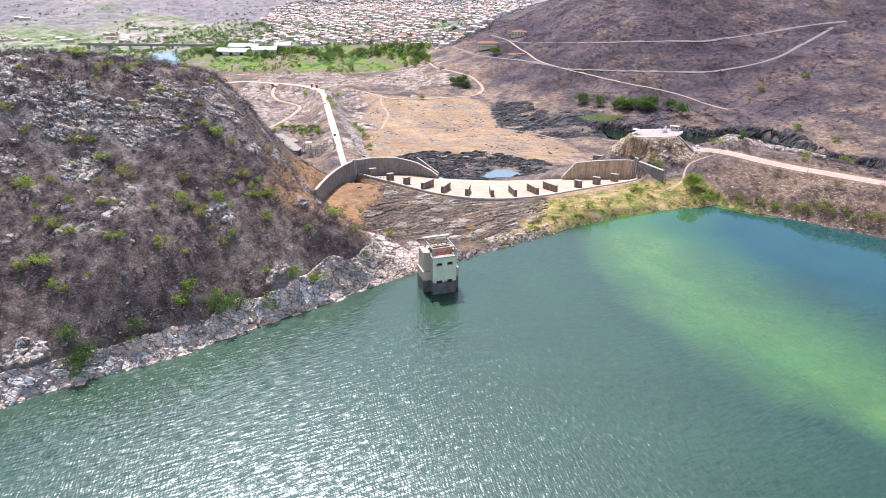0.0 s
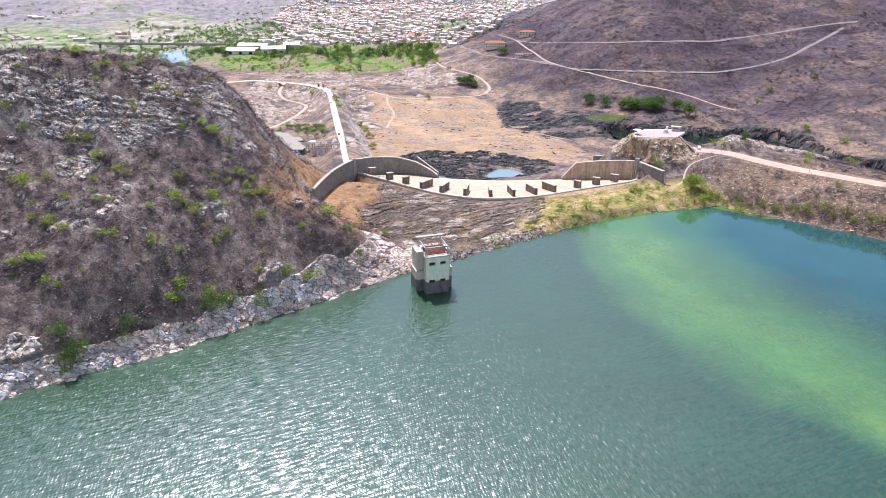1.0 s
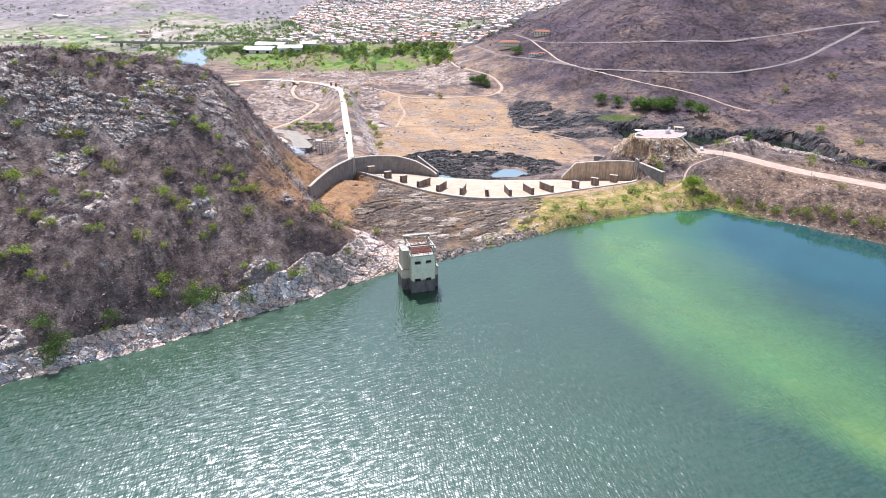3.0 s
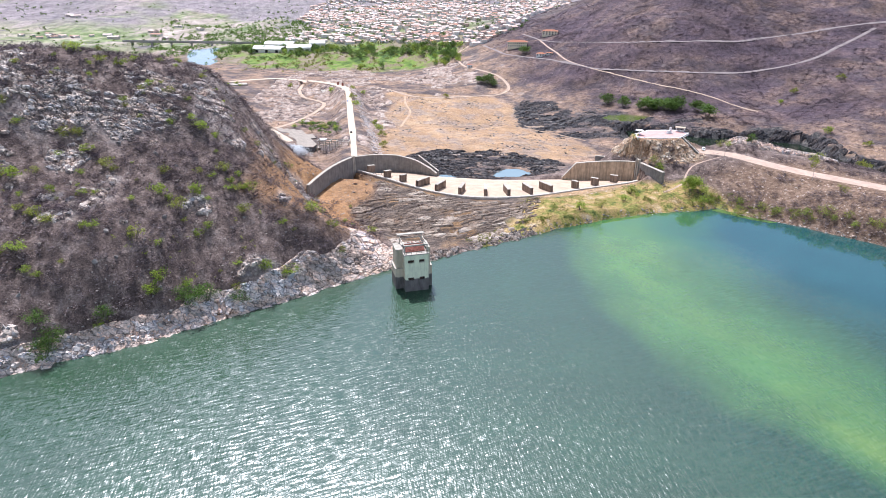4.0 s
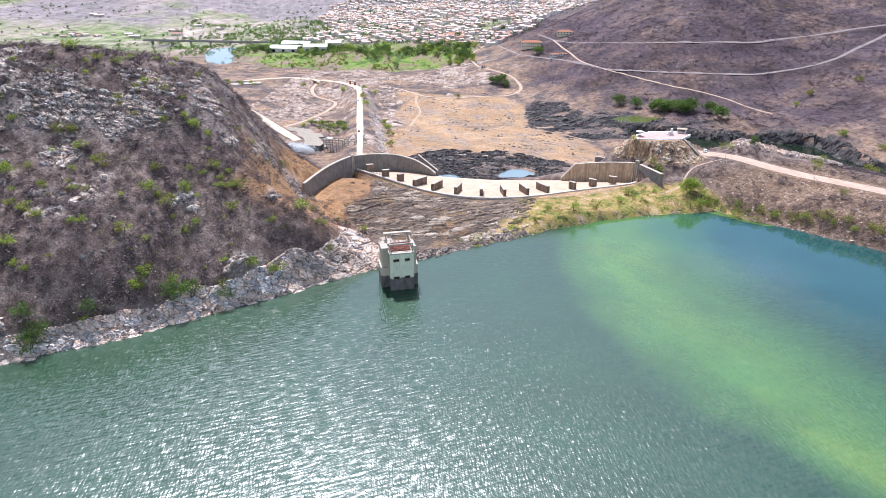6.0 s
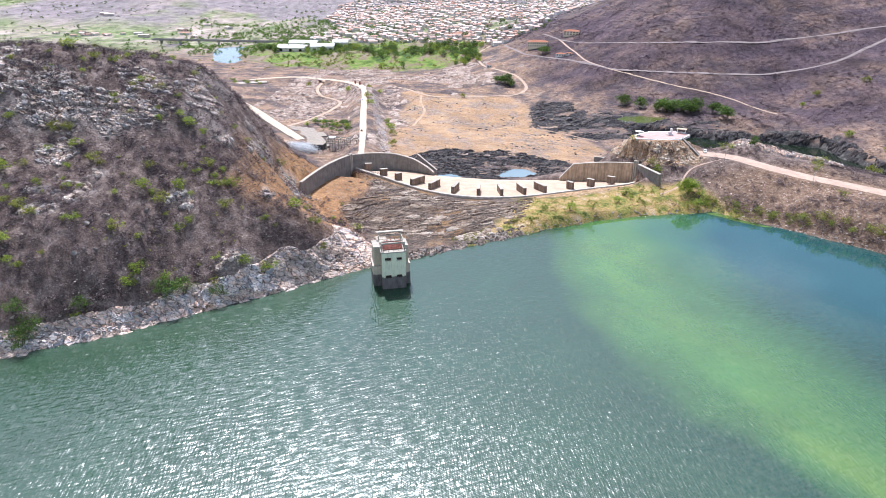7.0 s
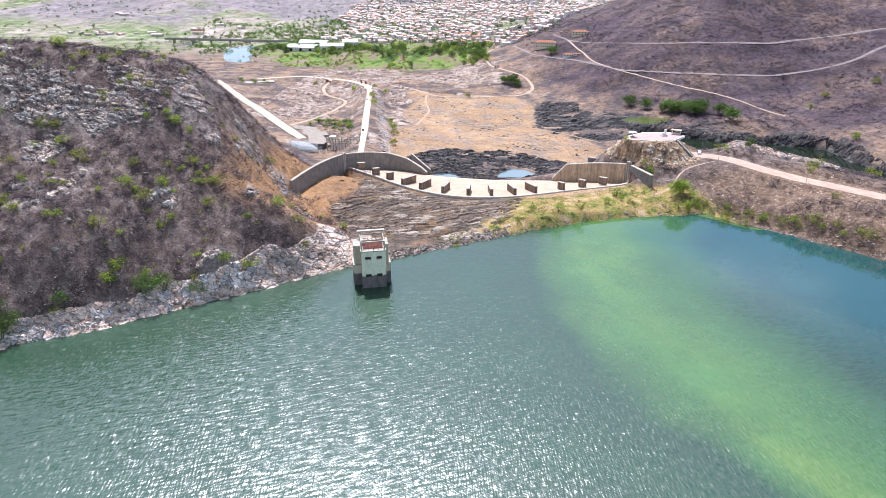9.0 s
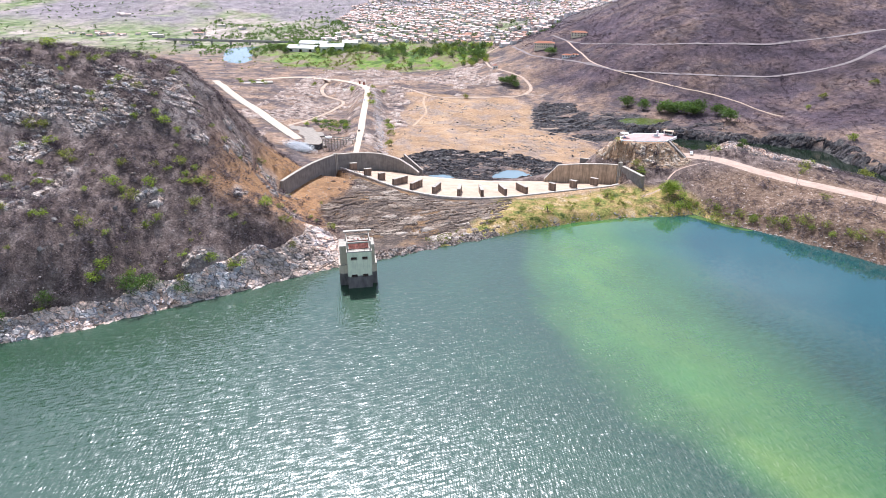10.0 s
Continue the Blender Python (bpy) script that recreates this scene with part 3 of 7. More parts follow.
    m.l.new(m.voronoi(0.33, "F1", wob.outputs[0], "Color"), tone.inputs[0])
    rk = m.mix(0.7, rk, m.ramp(tone.outputs[0], (0.0, (0.42, 0.43, 0.46)), (0.35, (0.68, 0.62, 0.57)), (0.7, (0.7, 0.53, 0.43)), (1.0, (0.78, 0.74, 0.7))))
    rk = m.mix(1.0, rk, m.ramp(cr, (0.0, 0.45), (0.06, 1.0)), "MULTIPLY")
    c = m.mix(cliff, c, rk)
    speck = m.ramp(m.voronoi(0.9), (0.1, 1.15), (0.5, 0.85))
    c = m.mix(0.8, c, speck, "MULTIPLY")
    c = m.mix(1.0, c, m.ramp(n_fine, (0.32, 0.5), (0.5, 0.95), (0.68, 1.45)), "MULTIPLY")
    m.color(m.mix(1.0, c, m.ramp(n_big, (0.3, 0.82), (0.7, 1.15)), "MULTIPLY"))
    hgt = m.mix(0.5, n_mid, n_fine)
    m.bump(hgt, 1.1, 1.0)
    return m.m


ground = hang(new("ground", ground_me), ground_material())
tagged(ground, "dry brown scrubland ground with bare rock and sandy valley floor", "ground", kind="structure")


# ---- water ----
def water_material(name, deep, ripple, rough):
    """Still water of one tone, turbid or tinted with painted sky, with faint ripples."""
    m = Mat(name, rough, 0.5)
    m.b.inputs["IOR"].default_value = 1.5
    m.color(deep)
    m.bump(m.noise(1.0, 3, m.axes(20, 2.2, 0.9), 0.6), ripple, 1.0)
    return m.m


def lake_material(deep, clear, bloom, core):
    """Wind-rippled reservoir water with a drifting band of algae and a slack corner under the east bank, painted blue
    for the sky it reflects.
    """
    m = Mat("lake_water", 0.12, 0.5)
    m.b.inputs["IOR"].default_value = 2.1
    k = m.n.new("ShaderNodeSeparateXYZ")
    m.l.new(m.co, k.inputs[0])
    x, y = k.outputs[0], k.outputs[1]
    wob = m.maths("MULTIPLY", m.maths("SUBTRACT", m.noise(0.018, 5, m.axes(-60, 1.6, 1.0)), 0.5), 46)
    # the algae band swings from the sill's bank out into the lake
    away = m.maths("SUBTRACT", y, 20)
    mid = m.maths("ADD", m.maths("MULTIPLY", m.maths("MULTIPLY", away, away), 0.0031), 99)
    off = m.maths("ADD", m.maths("SUBTRACT", x, mid), wob)
    west = m.ramp(m.maths("ADD", m.maths("DIVIDE", off, 60), 0.5), (0.02, 0.0), (0.16, 0.55), (0.36, 1.0))
    east = m.ramp(m.maths("ADD", m.maths("DIVIDE", off, 120), 0.5), (0.52, 1.0), (0.68, 0.65), (0.92, 0.0))
    drift = m.ramp(m.noise(0.03, 6, m.axes(-62, 2.2, 1.0), 0.6), (0.3, 0.62), (0.65, 1.0))
    amount = m.mix(1.0, m.mix(1.0, west, east, "MULTIPLY"), drift, "MULTIPLY")
    heart = m.mix(1.0, m.ramp(m.maths("ADD", m.maths("DIVIDE", off, 60), 0.5), (0.1, 0.0), (0.32, 1.0), (0.5, 0.8), (0.8, 0.0)), m.ramp(m.noise(0.024, 4, m.axes(-60, 1.8, 1.0)), (0.42, 0.0), (0.62, 0.9)), "MULTIPLY")
    slack = m.ramp(m.maths("DIVIDE", m.maths("ADD", m.maths("ADD", m.maths("MULTIPLY", x, 0.75), m.maths("MULTIPLY", y, 0.66)), m.maths("MULTIPLY", wob, 0.4)), 200), (0.48, 0.0), (0.66, 1.0))
    # blue of the reflected sky is painted into the slack corner's base colour
    base_c = m.mix(slack, deep, clear)
    c = m.mix(amount, base_c, m.mix(heart, bloom, core))
    c = m.mix(1.0, c, m.ramp(m.noise(0.03, 5, m.axes(25, 1.0, 0.7)), (0.3, 0.86), (0.7, 1.12)), "MULTIPLY")
    m.color(c)
    # cat's paws of stronger wind, slack water under the east bank, and the wind shadow of the lake hill
    gust = m.ramp(m.noise(0.02, 4, m.axes(30, 2.0, 1.0)), (0.35, 0.75), (0.65, 1.0))
    calm = m.ramp(slack, (0.0, 1.0), (0.8, 0.1))
    gust = m.mix(1.0, gust, calm, "MULTIPLY")
    lee = m.maths("SUBTRACT", m.maths("MULTIPLY", x, 0.525), m.maths("MULTIPLY", y, 0.851))
    gust = m.mix(1.0, gust, m.ramp(m.maths("DIVIDE", m.maths("ADD", lee, 24), 90), (0.05, 0.65), (0.7, 1.0)), "MULTIPLY")
    m.l.new(m.maths("ADD", m.maths("MULTIPLY", calm, WAVE_ROUGH), 0.012), m.b.inputs["Roughness"])
    # trains of short wind waves, each tilting the surface across its own crests
    tilt_x, tilt_y = 0.0, 0.0
    for crest, along, across, steep_k in WAVES:
        face = m.maths("MULTIPLY", m.maths("SUBTRACT", m.noise(1.0, 2, m.axes(crest, along, across), 0.55), 0.5), steep_k)
        tilt_x = m.maths("ADD", m.maths("MULTIPLY", face, math.sin(radians(crest))), tilt_x)
        tilt_y = m.maths("ADD", m.maths("MULTIPLY", face, -math.cos(radians(crest))), tilt_y)
    lean = m.n.new("ShaderNodeCombineXYZ")
    m.l.new(m.maths("MULTIPLY", tilt_x, gust), lean.inputs[0])
    m.l.new(m.maths("MULTIPLY", tilt_y, gust), lean.inputs[1])
    lean.inputs[2].default_value = 1.0
    unit = m.n.new("ShaderNodeVectorMath")
    unit.operation = "NORMALIZE"
    m.l.new(lean.outputs[0], unit.inputs[0])
    m.l.new(unit.outputs[0], m.b.inputs["Normal"])
    return m.m


# crest direction, length along the crest, spacing, steepness
WAVES = ((96, 2.8, 0.42, 0.9), (144, 1.6, 0.37, 0.45), (50, 1.5, 0.4, 0.4), (20, 4.2, 0.75, 0.62))
WAVE_ROUGH = 0.215
WATER = lake_material((0.017, 0.056, 0.026), (0.018, 0.075, 0.075), (0.065, 0.165, 0.035), (0.125, 0.215, 0.035))
wx = np.r_[np.linspace(-1400, -220, 30), np.linspace(-200, 300, 101), np.linspace(320, 1400, 30)]
edge = np.interp(wx, SHORE[:, 0], SHORE[:, 1]) + 6
rows = np.linspace(0, 1, 40)[:, None] ** 0.6
wyy = -1000 + (edge[None] + 1000) * rows
wxx = np.broadcast_to(wx, wyy.shape)
wi = np.arange(wxx.size).reshape(wxx.shape)
lake = hang(new("lake", np_mesh("lake", np.stack([wxx, wyy, np.zeros_like(wyy)], -1).reshape(-1, 3),
                                np.stack([wi[:-1, :-1], wi[:-1, 1:], wi[1:, 1:], wi[1:, :-1]], -1).reshape(-1, 4), True)), WATER)
tagged(lake, "green rippled reservoir water with a pale algae drift", "water", kind="structure")


def pool(name, pts, z, mat, label):
    """A still sheet of water with a rounded, uneven rim."""
    ring = smooth_line(list(pts) + [pts[0]], 3)[:-1]
    ring = ring + np.c_[fbm(ring[:, 0], ring[:, 1], 7, 2), fbm(ring[:, 1], ring[:, 0], 7, 2)] * 1.2
    bm = bmesh.new()
    bm.faces.new([bm.verts.new((p[0], p[1], z)) for p in ring])
    bmesh.ops.triangulate(bm, faces=bm.faces[:])
    return tagged(part(name, bm, mat), label, "water", kind="structure")


# pale sky reflection is painted into this base colour
STILL = water_material("sky_tinted_water", (0.17, 0.24, 0.27), 0.03, 0.04)
STILL.node_tree.nodes["Principled BSDF"].inputs["IOR"].default_value = 1.7
GORGE_W = water_material("gorge_river_water", (0.014, 0.022, 0.014), 0.03, 0.08)
GORGE_W.node_tree.nodes["Principled BSDF"].inputs["IOR"].default_value = 1.33
MURK = water_material("murky_water", (0.09, 0.11, 0.025), 0.02, 0.15)

for key, mat, label in (("plunge_pool", STILL, "still dark pool among black rocks"), ("side_pool", STILL, "small still pool below the chute"),
                        ("olive_pond", MURK, "murky olive-green pond"), ("river_reach", STILL, "pale river reach beside green fields")):
    level, rim = POOLS[key]
    mid = np.mean(rim, 0)
    pool(key, [tuple(mid + (np.array(q) - mid) * 1.06) for q in rim], level, mat, label)
pool("gorge_water", [(230, 470), (290, 446), (325, 440), (360, 434), (394, 424), (396, 385), (400, 350), (425, 315), (452, 285), (530, 222), (500, 180), (408, 250), (372, 300), (350, 345), (346, 380), (330, 392), (288, 400), (232, 428)],
     -51.0, GORGE_W, "dark green river water in a rocky gorge")
pool("algae_mat", [(156, 91.5), (161, 90), (166, 83.5), (171, 78.5), (179, 73), (175, 73), (167, 77.5), (161, 84), (155, 89.5)], 0.03, plain("floating_algae", (0.07, 0.125, 0.018), 0.5, 0.5, 0.8), "bright green algae mat along the shore")


# ---- roads ----
DIRT = plain("pale_dirt", (0.5, 0.37, 0.275), 0.28, 0.25, 0.95, 0.05)
CREST = plain("bright_crest_dirt", (0.62, 0.49, 0.37), 0.14, 0.2, 0.95, 0.03)
PINK = plain("pink_dirt", (0.5, 0.36, 0.28), 0.2, 0.2, 0.95, 0.05)
TRAIL = plain("trodden_sand", (0.5, 0.35, 0.235), 0.3, 0.3, 0.95, 0.04)
ASPHALT = plain("worn_asphalt", (0.25, 0.205, 0.195), 0.2, 0.1, 0.9)


def samp(arr, x, y):
    """A ground grid value at plan points."""
    i = np.clip(np.searchsorted(GX, x) - 1, 0, nx - 2)
    j = np.clip(np.searchsorted(GY, y) - 1, 0, ny - 2)
    u = np.clip((x - GX[i]) / (GX[i + 1] - GX[i]), 0, 1)
    v = np.clip((y - GY[j]) / (GY[j + 1] - GY[j]), 0, 1)
    return (arr[j, i] * (1 - u) + arr[j, i + 1] * u) * (1 - v) + (arr[j + 1, i] * (1 - u) + arr[j + 1, i + 1] * u) * v


def road(name, key, mat, label, rise=0.12, across=4):
    wide, line = ROADS[key]
    d = np.gradient(line[:, :2], axis=0)
    n = np.c_[-d[:, 1], d[:, 0]] / np.hypot(d[:, 0], d[:, 1])[:, None]
    v = []
    for k, s in enumerate(np.linspace(-0.5, 0.5, across + 1)):
        wob = 0.35 * fbm(line[:, 0] + 40 * k, line[:, 1], 9, 3) * (abs(s) > 0.4)
        p = line[:, :2] + n * (s * wide + wob)[:, None]
        z = np.maximum(height(p[:, 0], p[:, 1]), samp(gz, p[:, 0], p[:, 1]) + 0.45 * sstep(p[:, 1], 300, 600))
        v.append(np.c_[p, np.maximum(z, line[:, 2] - 0.4) + rise - 0.25 * (abs(s) > 0.4)])
    v = np.stack(v, 1)
    i = np.arange(v.shape[0] * v.shape[1]).reshape(v.shape[:2])
    f = np.stack([i[:-1, :-1], i[:-1, 1:], i[1:, 1:], i[1:, :-1]], -1).reshape(-1, 4)
    return tagged(hang(new(name, np_mesh(name, v.reshape(-1, 3), f, True)), mat), label, "road", kind="structure")


road("road_bank", "bank_road", PINK, "pinkish bare dirt road along the reservoir bank")
for nm, key, mat, label in (
        ("road_hillside", "hill_road", ASPHALT, "worn grey road across the dry hillside"), ("road_upper", "upper_road", ASPHALT, "worn grey road at the foot of the hill"),
        ("path_crossing", "cross_path", DIRT, "narrow dirt path down the slope"), ("road_valley", "valley_track", DIRT, "pale dirt track through the valley"),
        ("path_trail", "sand_trail", TRAIL, "faint trodden trail across the sandy flat"), ("path_sand", "sand_path", TRAIL, "trodden pale path over the sandy flat"), ("road_dike_end", "dike_end", CREST, "wide bare dirt track beyond the dike"),
        ("path_winding", "winding_track", DIRT, "winding pale dirt track"), ("road_canal", "canal_road", CREST, "pale dirt road beside the canal"),
        ("path_bank", "bank_path", PINK, "narrow trodden path down to the water")):
    road(nm, key, mat, label)
road("road_dike", "dike_road", CREST, "pale dirt road on the crest of the dike")

# ---- spillway ----
SILL_C = concrete("pale_sill_concrete", (0.62, 0.56, 0.48), 0.25)
CHUTE_C = plain("tan_chute_concrete", (0.54, 0.4, 0.285), 0.24, 0.16, 0.7, 0.02, 14)
WALL_C = concrete("grey_wall_concrete", (0.3, 0.275, 0.25), 0.22)
WALL_W = concrete("tan_wall_concrete", (0.6, 0.45, 0.31), 0.42)
PIER_C = concrete("brown_pier_concrete", (0.34, 0.245, 0.185), 0.5)
CAP_C = concrete("pale_cap_concrete", (0.55, 0.49, 0.41), 0.3)

SILL_LINE = [(-27, 154.5), (-8, 137), (4, 125), (19, 112.5), (34, 105.2), (48, 103), (62, 104), (74, 107), (90, 113), (106, 119), (123, 125), (130, 129)]
BACK_LINE = [(-26, 157), (-16, 160), (-3, 163), (9, 160), (20, 154), (45, 148), (61, 146), (77, 146), (89, 146), (99, 145), (112, 144), (123, 142), (130, 137)]


def resampled(pts, n):
    line = smooth_line(pts, 1.0)
    s = np.r_[0, np.cumsum(np.hypot(*np.diff(line, axis=0).T))]
    t = np.linspace(0, s[-1], n)
    return np.c_[np.interp(t, s, line[:, 0]), np.interp(t, s, line[:, 1])]


def loft(name, rows, mat, parent=None, label="", smooth=False):
    v = np.stack(rows, 0)
    i = np.arange(v.shape[0] * v.shape[1]).reshape(v.shape[:2])
    f = np.stack([i[:-1, :-1], i[:-1, 1:], i[1:, 1:], i[1:, :-1]], -1).reshape(-1, 4)
    return hang(new(name, np_mesh(name, v.reshape(-1, 3), f, smooth)), mat, parent, label)


spillway = base("spillway", pose(52, 125, 0), "curved concrete spillway with a tan paved chute", "spillway")
fr, bk = resampled(SILL_LINE, 90), resampled(BACK_LINE, 90)
nr = np.gradient(fr, axis=0)
nr = np.c_[-nr[:, 1], nr[:, 0]] / np.hypot(*nr.T)[:, None]


def at_z(p, z):
    return np.c_[p - np.array([52, 125]), np.full(len(p), z) if np.isscalar(z) else z]


prof = [(0.0, 3.0), (0.25, 2.2), (0.55, 1.0), (1.0, -1.2)]
inner = fr + nr * 1.7
rowsc = []
for s in np.linspace(0, 1, 9):
    z = np.interp(s, [a for a, _ in prof], [b for _, b in prof])
    rowsc.append(at_z(inner + (bk - inner) * s, z))
rowsc.append(at_z(bk + np.array([0, 0.4]), -14.0))
loft("chute", rowsc, CHUTE_C, spillway, "smooth tan concrete chute floor", True)
loft("sill", [at_z(fr, -3), at_z(fr, 3.0), at_z(fr + nr * 0.15, 3.25), at_z(fr + nr * 1.5, 3.25), at_z(inner, 2.9)], SILL_C, spillway, "pale concrete sill edge")

PIERS = [(-19, 150, 4), (-9, 139, 4), (0, 131, 4), (9, 122, 10), (19, 115, 10), (31, 109.5, 10), (44, 106.5, 10), (56, 106, 10), (68, 108, 10), (79, 111.5, 10),
         (94, 117, 4), (106, 122, 4), (118, 127, 4)]


def pier(length):
    ob = base("spillway_pier", pose(0, 0, 0), "brown weathered concrete pier on the spillway sill", "pier", "piers on the spillway")
    bm = bmesh.new()
    w = 0.75
    box(bm, (-w, 0.5, -0.4), (w, length, 3.4), 0.06)
    part("shaft", bm, PIER_C, ob)
    bm = bmesh.new()
    for x in (-0.62, 0.0, 0.62):
        box(bm, (x - 0.2, 0.1, -0.3), (x + 0.2, 0.52, 3.4), 0.05)
    part("nose", bm, PIER_C, ob, "ribbed front of the pier")
    part("cap", box(bmesh.new(), (-w - 0.1, 0.0, 3.4), (w + 0.1, length + 0.1, 3.62), 0.04), CAP_C, ob, "pale top slab of the pier")
    return ob


shapes = {4: pier(4.2), 10: pier(11.0)}
centre = np.array([50.0, 178.0])
used = set()
for x, y, kind in PIERS:
    v = centre - (x, y)
    turn = -math.degrees(math.atan2(v[0], v[1]))
    m = pose(x, y, 3.2 if kind == 4 else 2.9, -3, 0, turn)
    if kind in used:
        copy_thing(shapes[kind], m)
    else:
        shapes[kind].matrix_world = m
        used.add(kind)


def wall(name, plan, tops, foot, thick, mat, label, cap=True):
    """A standing wall along a plan line, with a coping; it keeps to the given heights."""
    p = np.asarray(plan, float)
    line = smooth_line(p, 1.5)
    s0 = np.r_[0, np.cumsum(np.hypot(*np.diff(p, axis=0).T))]
    s = np.r_[0, np.cumsum(np.hypot(*np.diff(line, axis=0).T))]
    top = np.interp(s / s[-1], s0 / s0[-1], tops)
    low = np.interp(s / s[-1], s0 / s0[-1], foot)
    d = np.gradient(line, axis=0)
    n = np.c_[-d[:, 1], d[:, 0]] / np.hypot(*d.T)[:, None]
    o = p.mean(0)
    ob = base(name, pose(o[0], o[1], 0), label, "wall")

    def ring(off, z):
        return np.c_[line + n * off - o, z]
    a, b = -thick / 2, thick / 2

    def closed(nm, rows, mt, lab=""):
        v = np.stack(rows + [rows[0]], 0)
        k = loft(nm, [r for r in v], mt, ob, lab)
        bm = bmesh.new()
        bm.from_mesh(k.data)
        bmesh.ops.remove_doubles(bm, verts=bm.verts, dist=0.001)
        bmesh.ops.holes_fill(bm, edges=bm.edges, sides=8)
        bmesh.ops.recalc_face_normals(bm, faces=bm.faces)
        bm.to_mesh(k.data)
        bm.free()
        return k
    closed("wall_body", [ring(a * 1.5, low), ring(a, top - 0.3), ring(b, top - 0.3), ring(b * 1.5, low)], mat)
    if cap:
        closed("coping", [ring(a - 0.12, top - 0.3), ring(a - 0.12, top), ring(b + 0.12, top), ring(b + 0.12, top - 0.3)], CAP_C, "pale worn coping")
    # pour joints stand as thin ribs every few metres
    step = max(1, int(6 / 1.5))
    for i in range(step, len(line) - 1, step):
        q = line[i] - o
        t = math.degrees(math.atan2(d[i, 1], d[i, 0]))
        bm = bmesh.new()
        bmesh.ops.create_cube(bm, size=1, matrix=Matrix.Translation((q[0], q[1], (top[i] + low[i]) / 2 - 0.2)) @ Matrix.Rotation(radians(t), 4, "Z")
                              @ Matrix.Diagonal((0.16, thick * 1.16, top[i] - low[i] - 0.5, 1)))
        part("joint", bm, mat, ob)
    return ob


wall("retaining_wall", [(-44.5, 101), (-41, 117), (-37, 131), (-32.5, 142), (-27.3, 151.5)], (11.4, 11.5, 11.5, 11.5, 11.4), (0, 0, 0, -1, -1), 1.3, WALL_C,
     "tall curved grey concrete wall on the hill side of the spillway")
wall("retaining_wall", [(-26.6, 152.6), (-16, 160.5), (-3, 163.5), (8.4, 160.5), (16.5, 156), (20.5, 153.5)], (11.2, 10.1, 9.0, 6.8, 3.4, 0.8), (-2, -3, -4, -5, -6, -7), 1.3, WALL_C,
     "curved grey concrete wall stepping down beside the chute")
wall("retaining_wall", [(91.5, 145.5), (98.7, 145), (111, 144.5), (123.4, 142), (130, 137.6)], (0.5, 8.8, 9.8, 10.6, 11.5), (-5, -4, -3, -2, -1), 1.3, WALL_W,
     "stained tan concrete wall with a sloping end beside the chute")
wall("retaining_wall", [(132, 135), (138.6, 117)], (11.7, 11.5), (1, 2), 1.6, WALL_C, "straight grey concrete wall end on the east bank")
wall("retaining_wall", [(113, 158), (130, 150)], (9.4, 9.6), (-4, 4), 1.0, WALL_C, "grey concrete wall standing behind the spillway wall")
wall("retaining_wall", [(10, 176), (22, 166)], (5.5, -1.5), (-10, -12), 0.9, WALL_C, "low grey concrete wall below the chute")


def column(x, y, turn, z0, z1, label):
    ob = base("wall_column", pose(x, y, 0, 0, 0, turn), label, "column")
    part("shaft", boxes(((-1.1, -0.9, z0), (-0.15, 0.9, z1)), ((0.15, -0.9, z0), (1.1, 0.9, z1)), bevel=0.08), CAP_C, ob)
    part("slot", boxes(((-0.15, -0.55, z0), (0.15, 0.55, z1 - 0.4))), WALL_C, ob, "dark gate slot between the shafts")


column(-27, 151.8, 60, 0, 11.8, "grey concrete joint column in the curved wall")
column(131, 136.2, -60, 1, 13.2, "pale concrete slotted column in the spillway wall")

# ---- intake tower ----
def tower_paint(name, c):
    """Old paint over concrete, with a dark tide band up from the water and dirt runs."""
    m = Mat(name, 0.8)
    k = m.n.new("ShaderNodeSeparateXYZ")
    m.l.new(m.co, k.inputs[0])
    paint = m.mix(1.0, m.ramp(m.noise(0.5, 5), (0.3, tuple(v * 0.86 for v in c)), (0.7, c)),
                  m.ramp(m.noise(1.0, 4, m.scaled(2.0, 2.0, 0.15)), (0.35, 0.84), (0.5, 1.0)), "MULTIPLY")
    stain = m.ramp(m.noise(0.8, 5, m.scaled(1, 1, 0.3)), (0.3, (0.1, 0.088, 0.08)), (0.7, (0.23, 0.2, 0.18)))
    level = m.maths("ADD", k.outputs[2], m.maths("MULTIPLY", m.noise(0.7, 4, m.scaled(1, 1, 0.2)), 1.6))
    m.color(m.mix(m.ramp(m.maths("DIVIDE", level, 10), (0.54, 0.0), (0.59, 1.0)), stain, paint))
    m.bump(m.noise(4, 4), 0.03)
    return m.m


T_PAINT = tower_paint("pale_green_tower_paint", (0.88, 0.88, 0.63))
T_CONC = tower_paint("grey_tower_concrete", (0.68, 0.58, 0.43))
RUST = plain("rusty_red_sheet", (0.3, 0.1, 0.07), 0.4, 0.9, 0.75)
# near-black fill painted where openings would show only shade inside
PAINTED_SHADE = plain("painted_dark_interior", (0.02, 0.02, 0.02), 0.2)
STEEL = plain("rusty_steel", (0.16, 0.09, 0.06), 0.4, 1.5, 0.6)

tower = base("intake_tower", pose(4.7, 7.2, 0, 0, 0, 12.5), "pale green concrete intake tower standing in the reservoir", "tower")
bm = bmesh.new()
us, zs = [0, 1.25, 3.45, 5.45, 7.45, 8.9], [-8, 4.5, 5.6, 11.5, 12.6, 14.5]
for i in range(5):
    for j in range(5):
        if not (i in (1, 3) and j in (1, 3)):
            box(bm, (us[i], 0, zs[j]), (us[i + 1], 0.45, zs[j + 1]))
bmesh.ops.remove_doubles(bm, verts=bm.verts, dist=0.001)
part("front_wall", bm, T_PAINT, tower, "pale green painted front wall with a dark tide band")
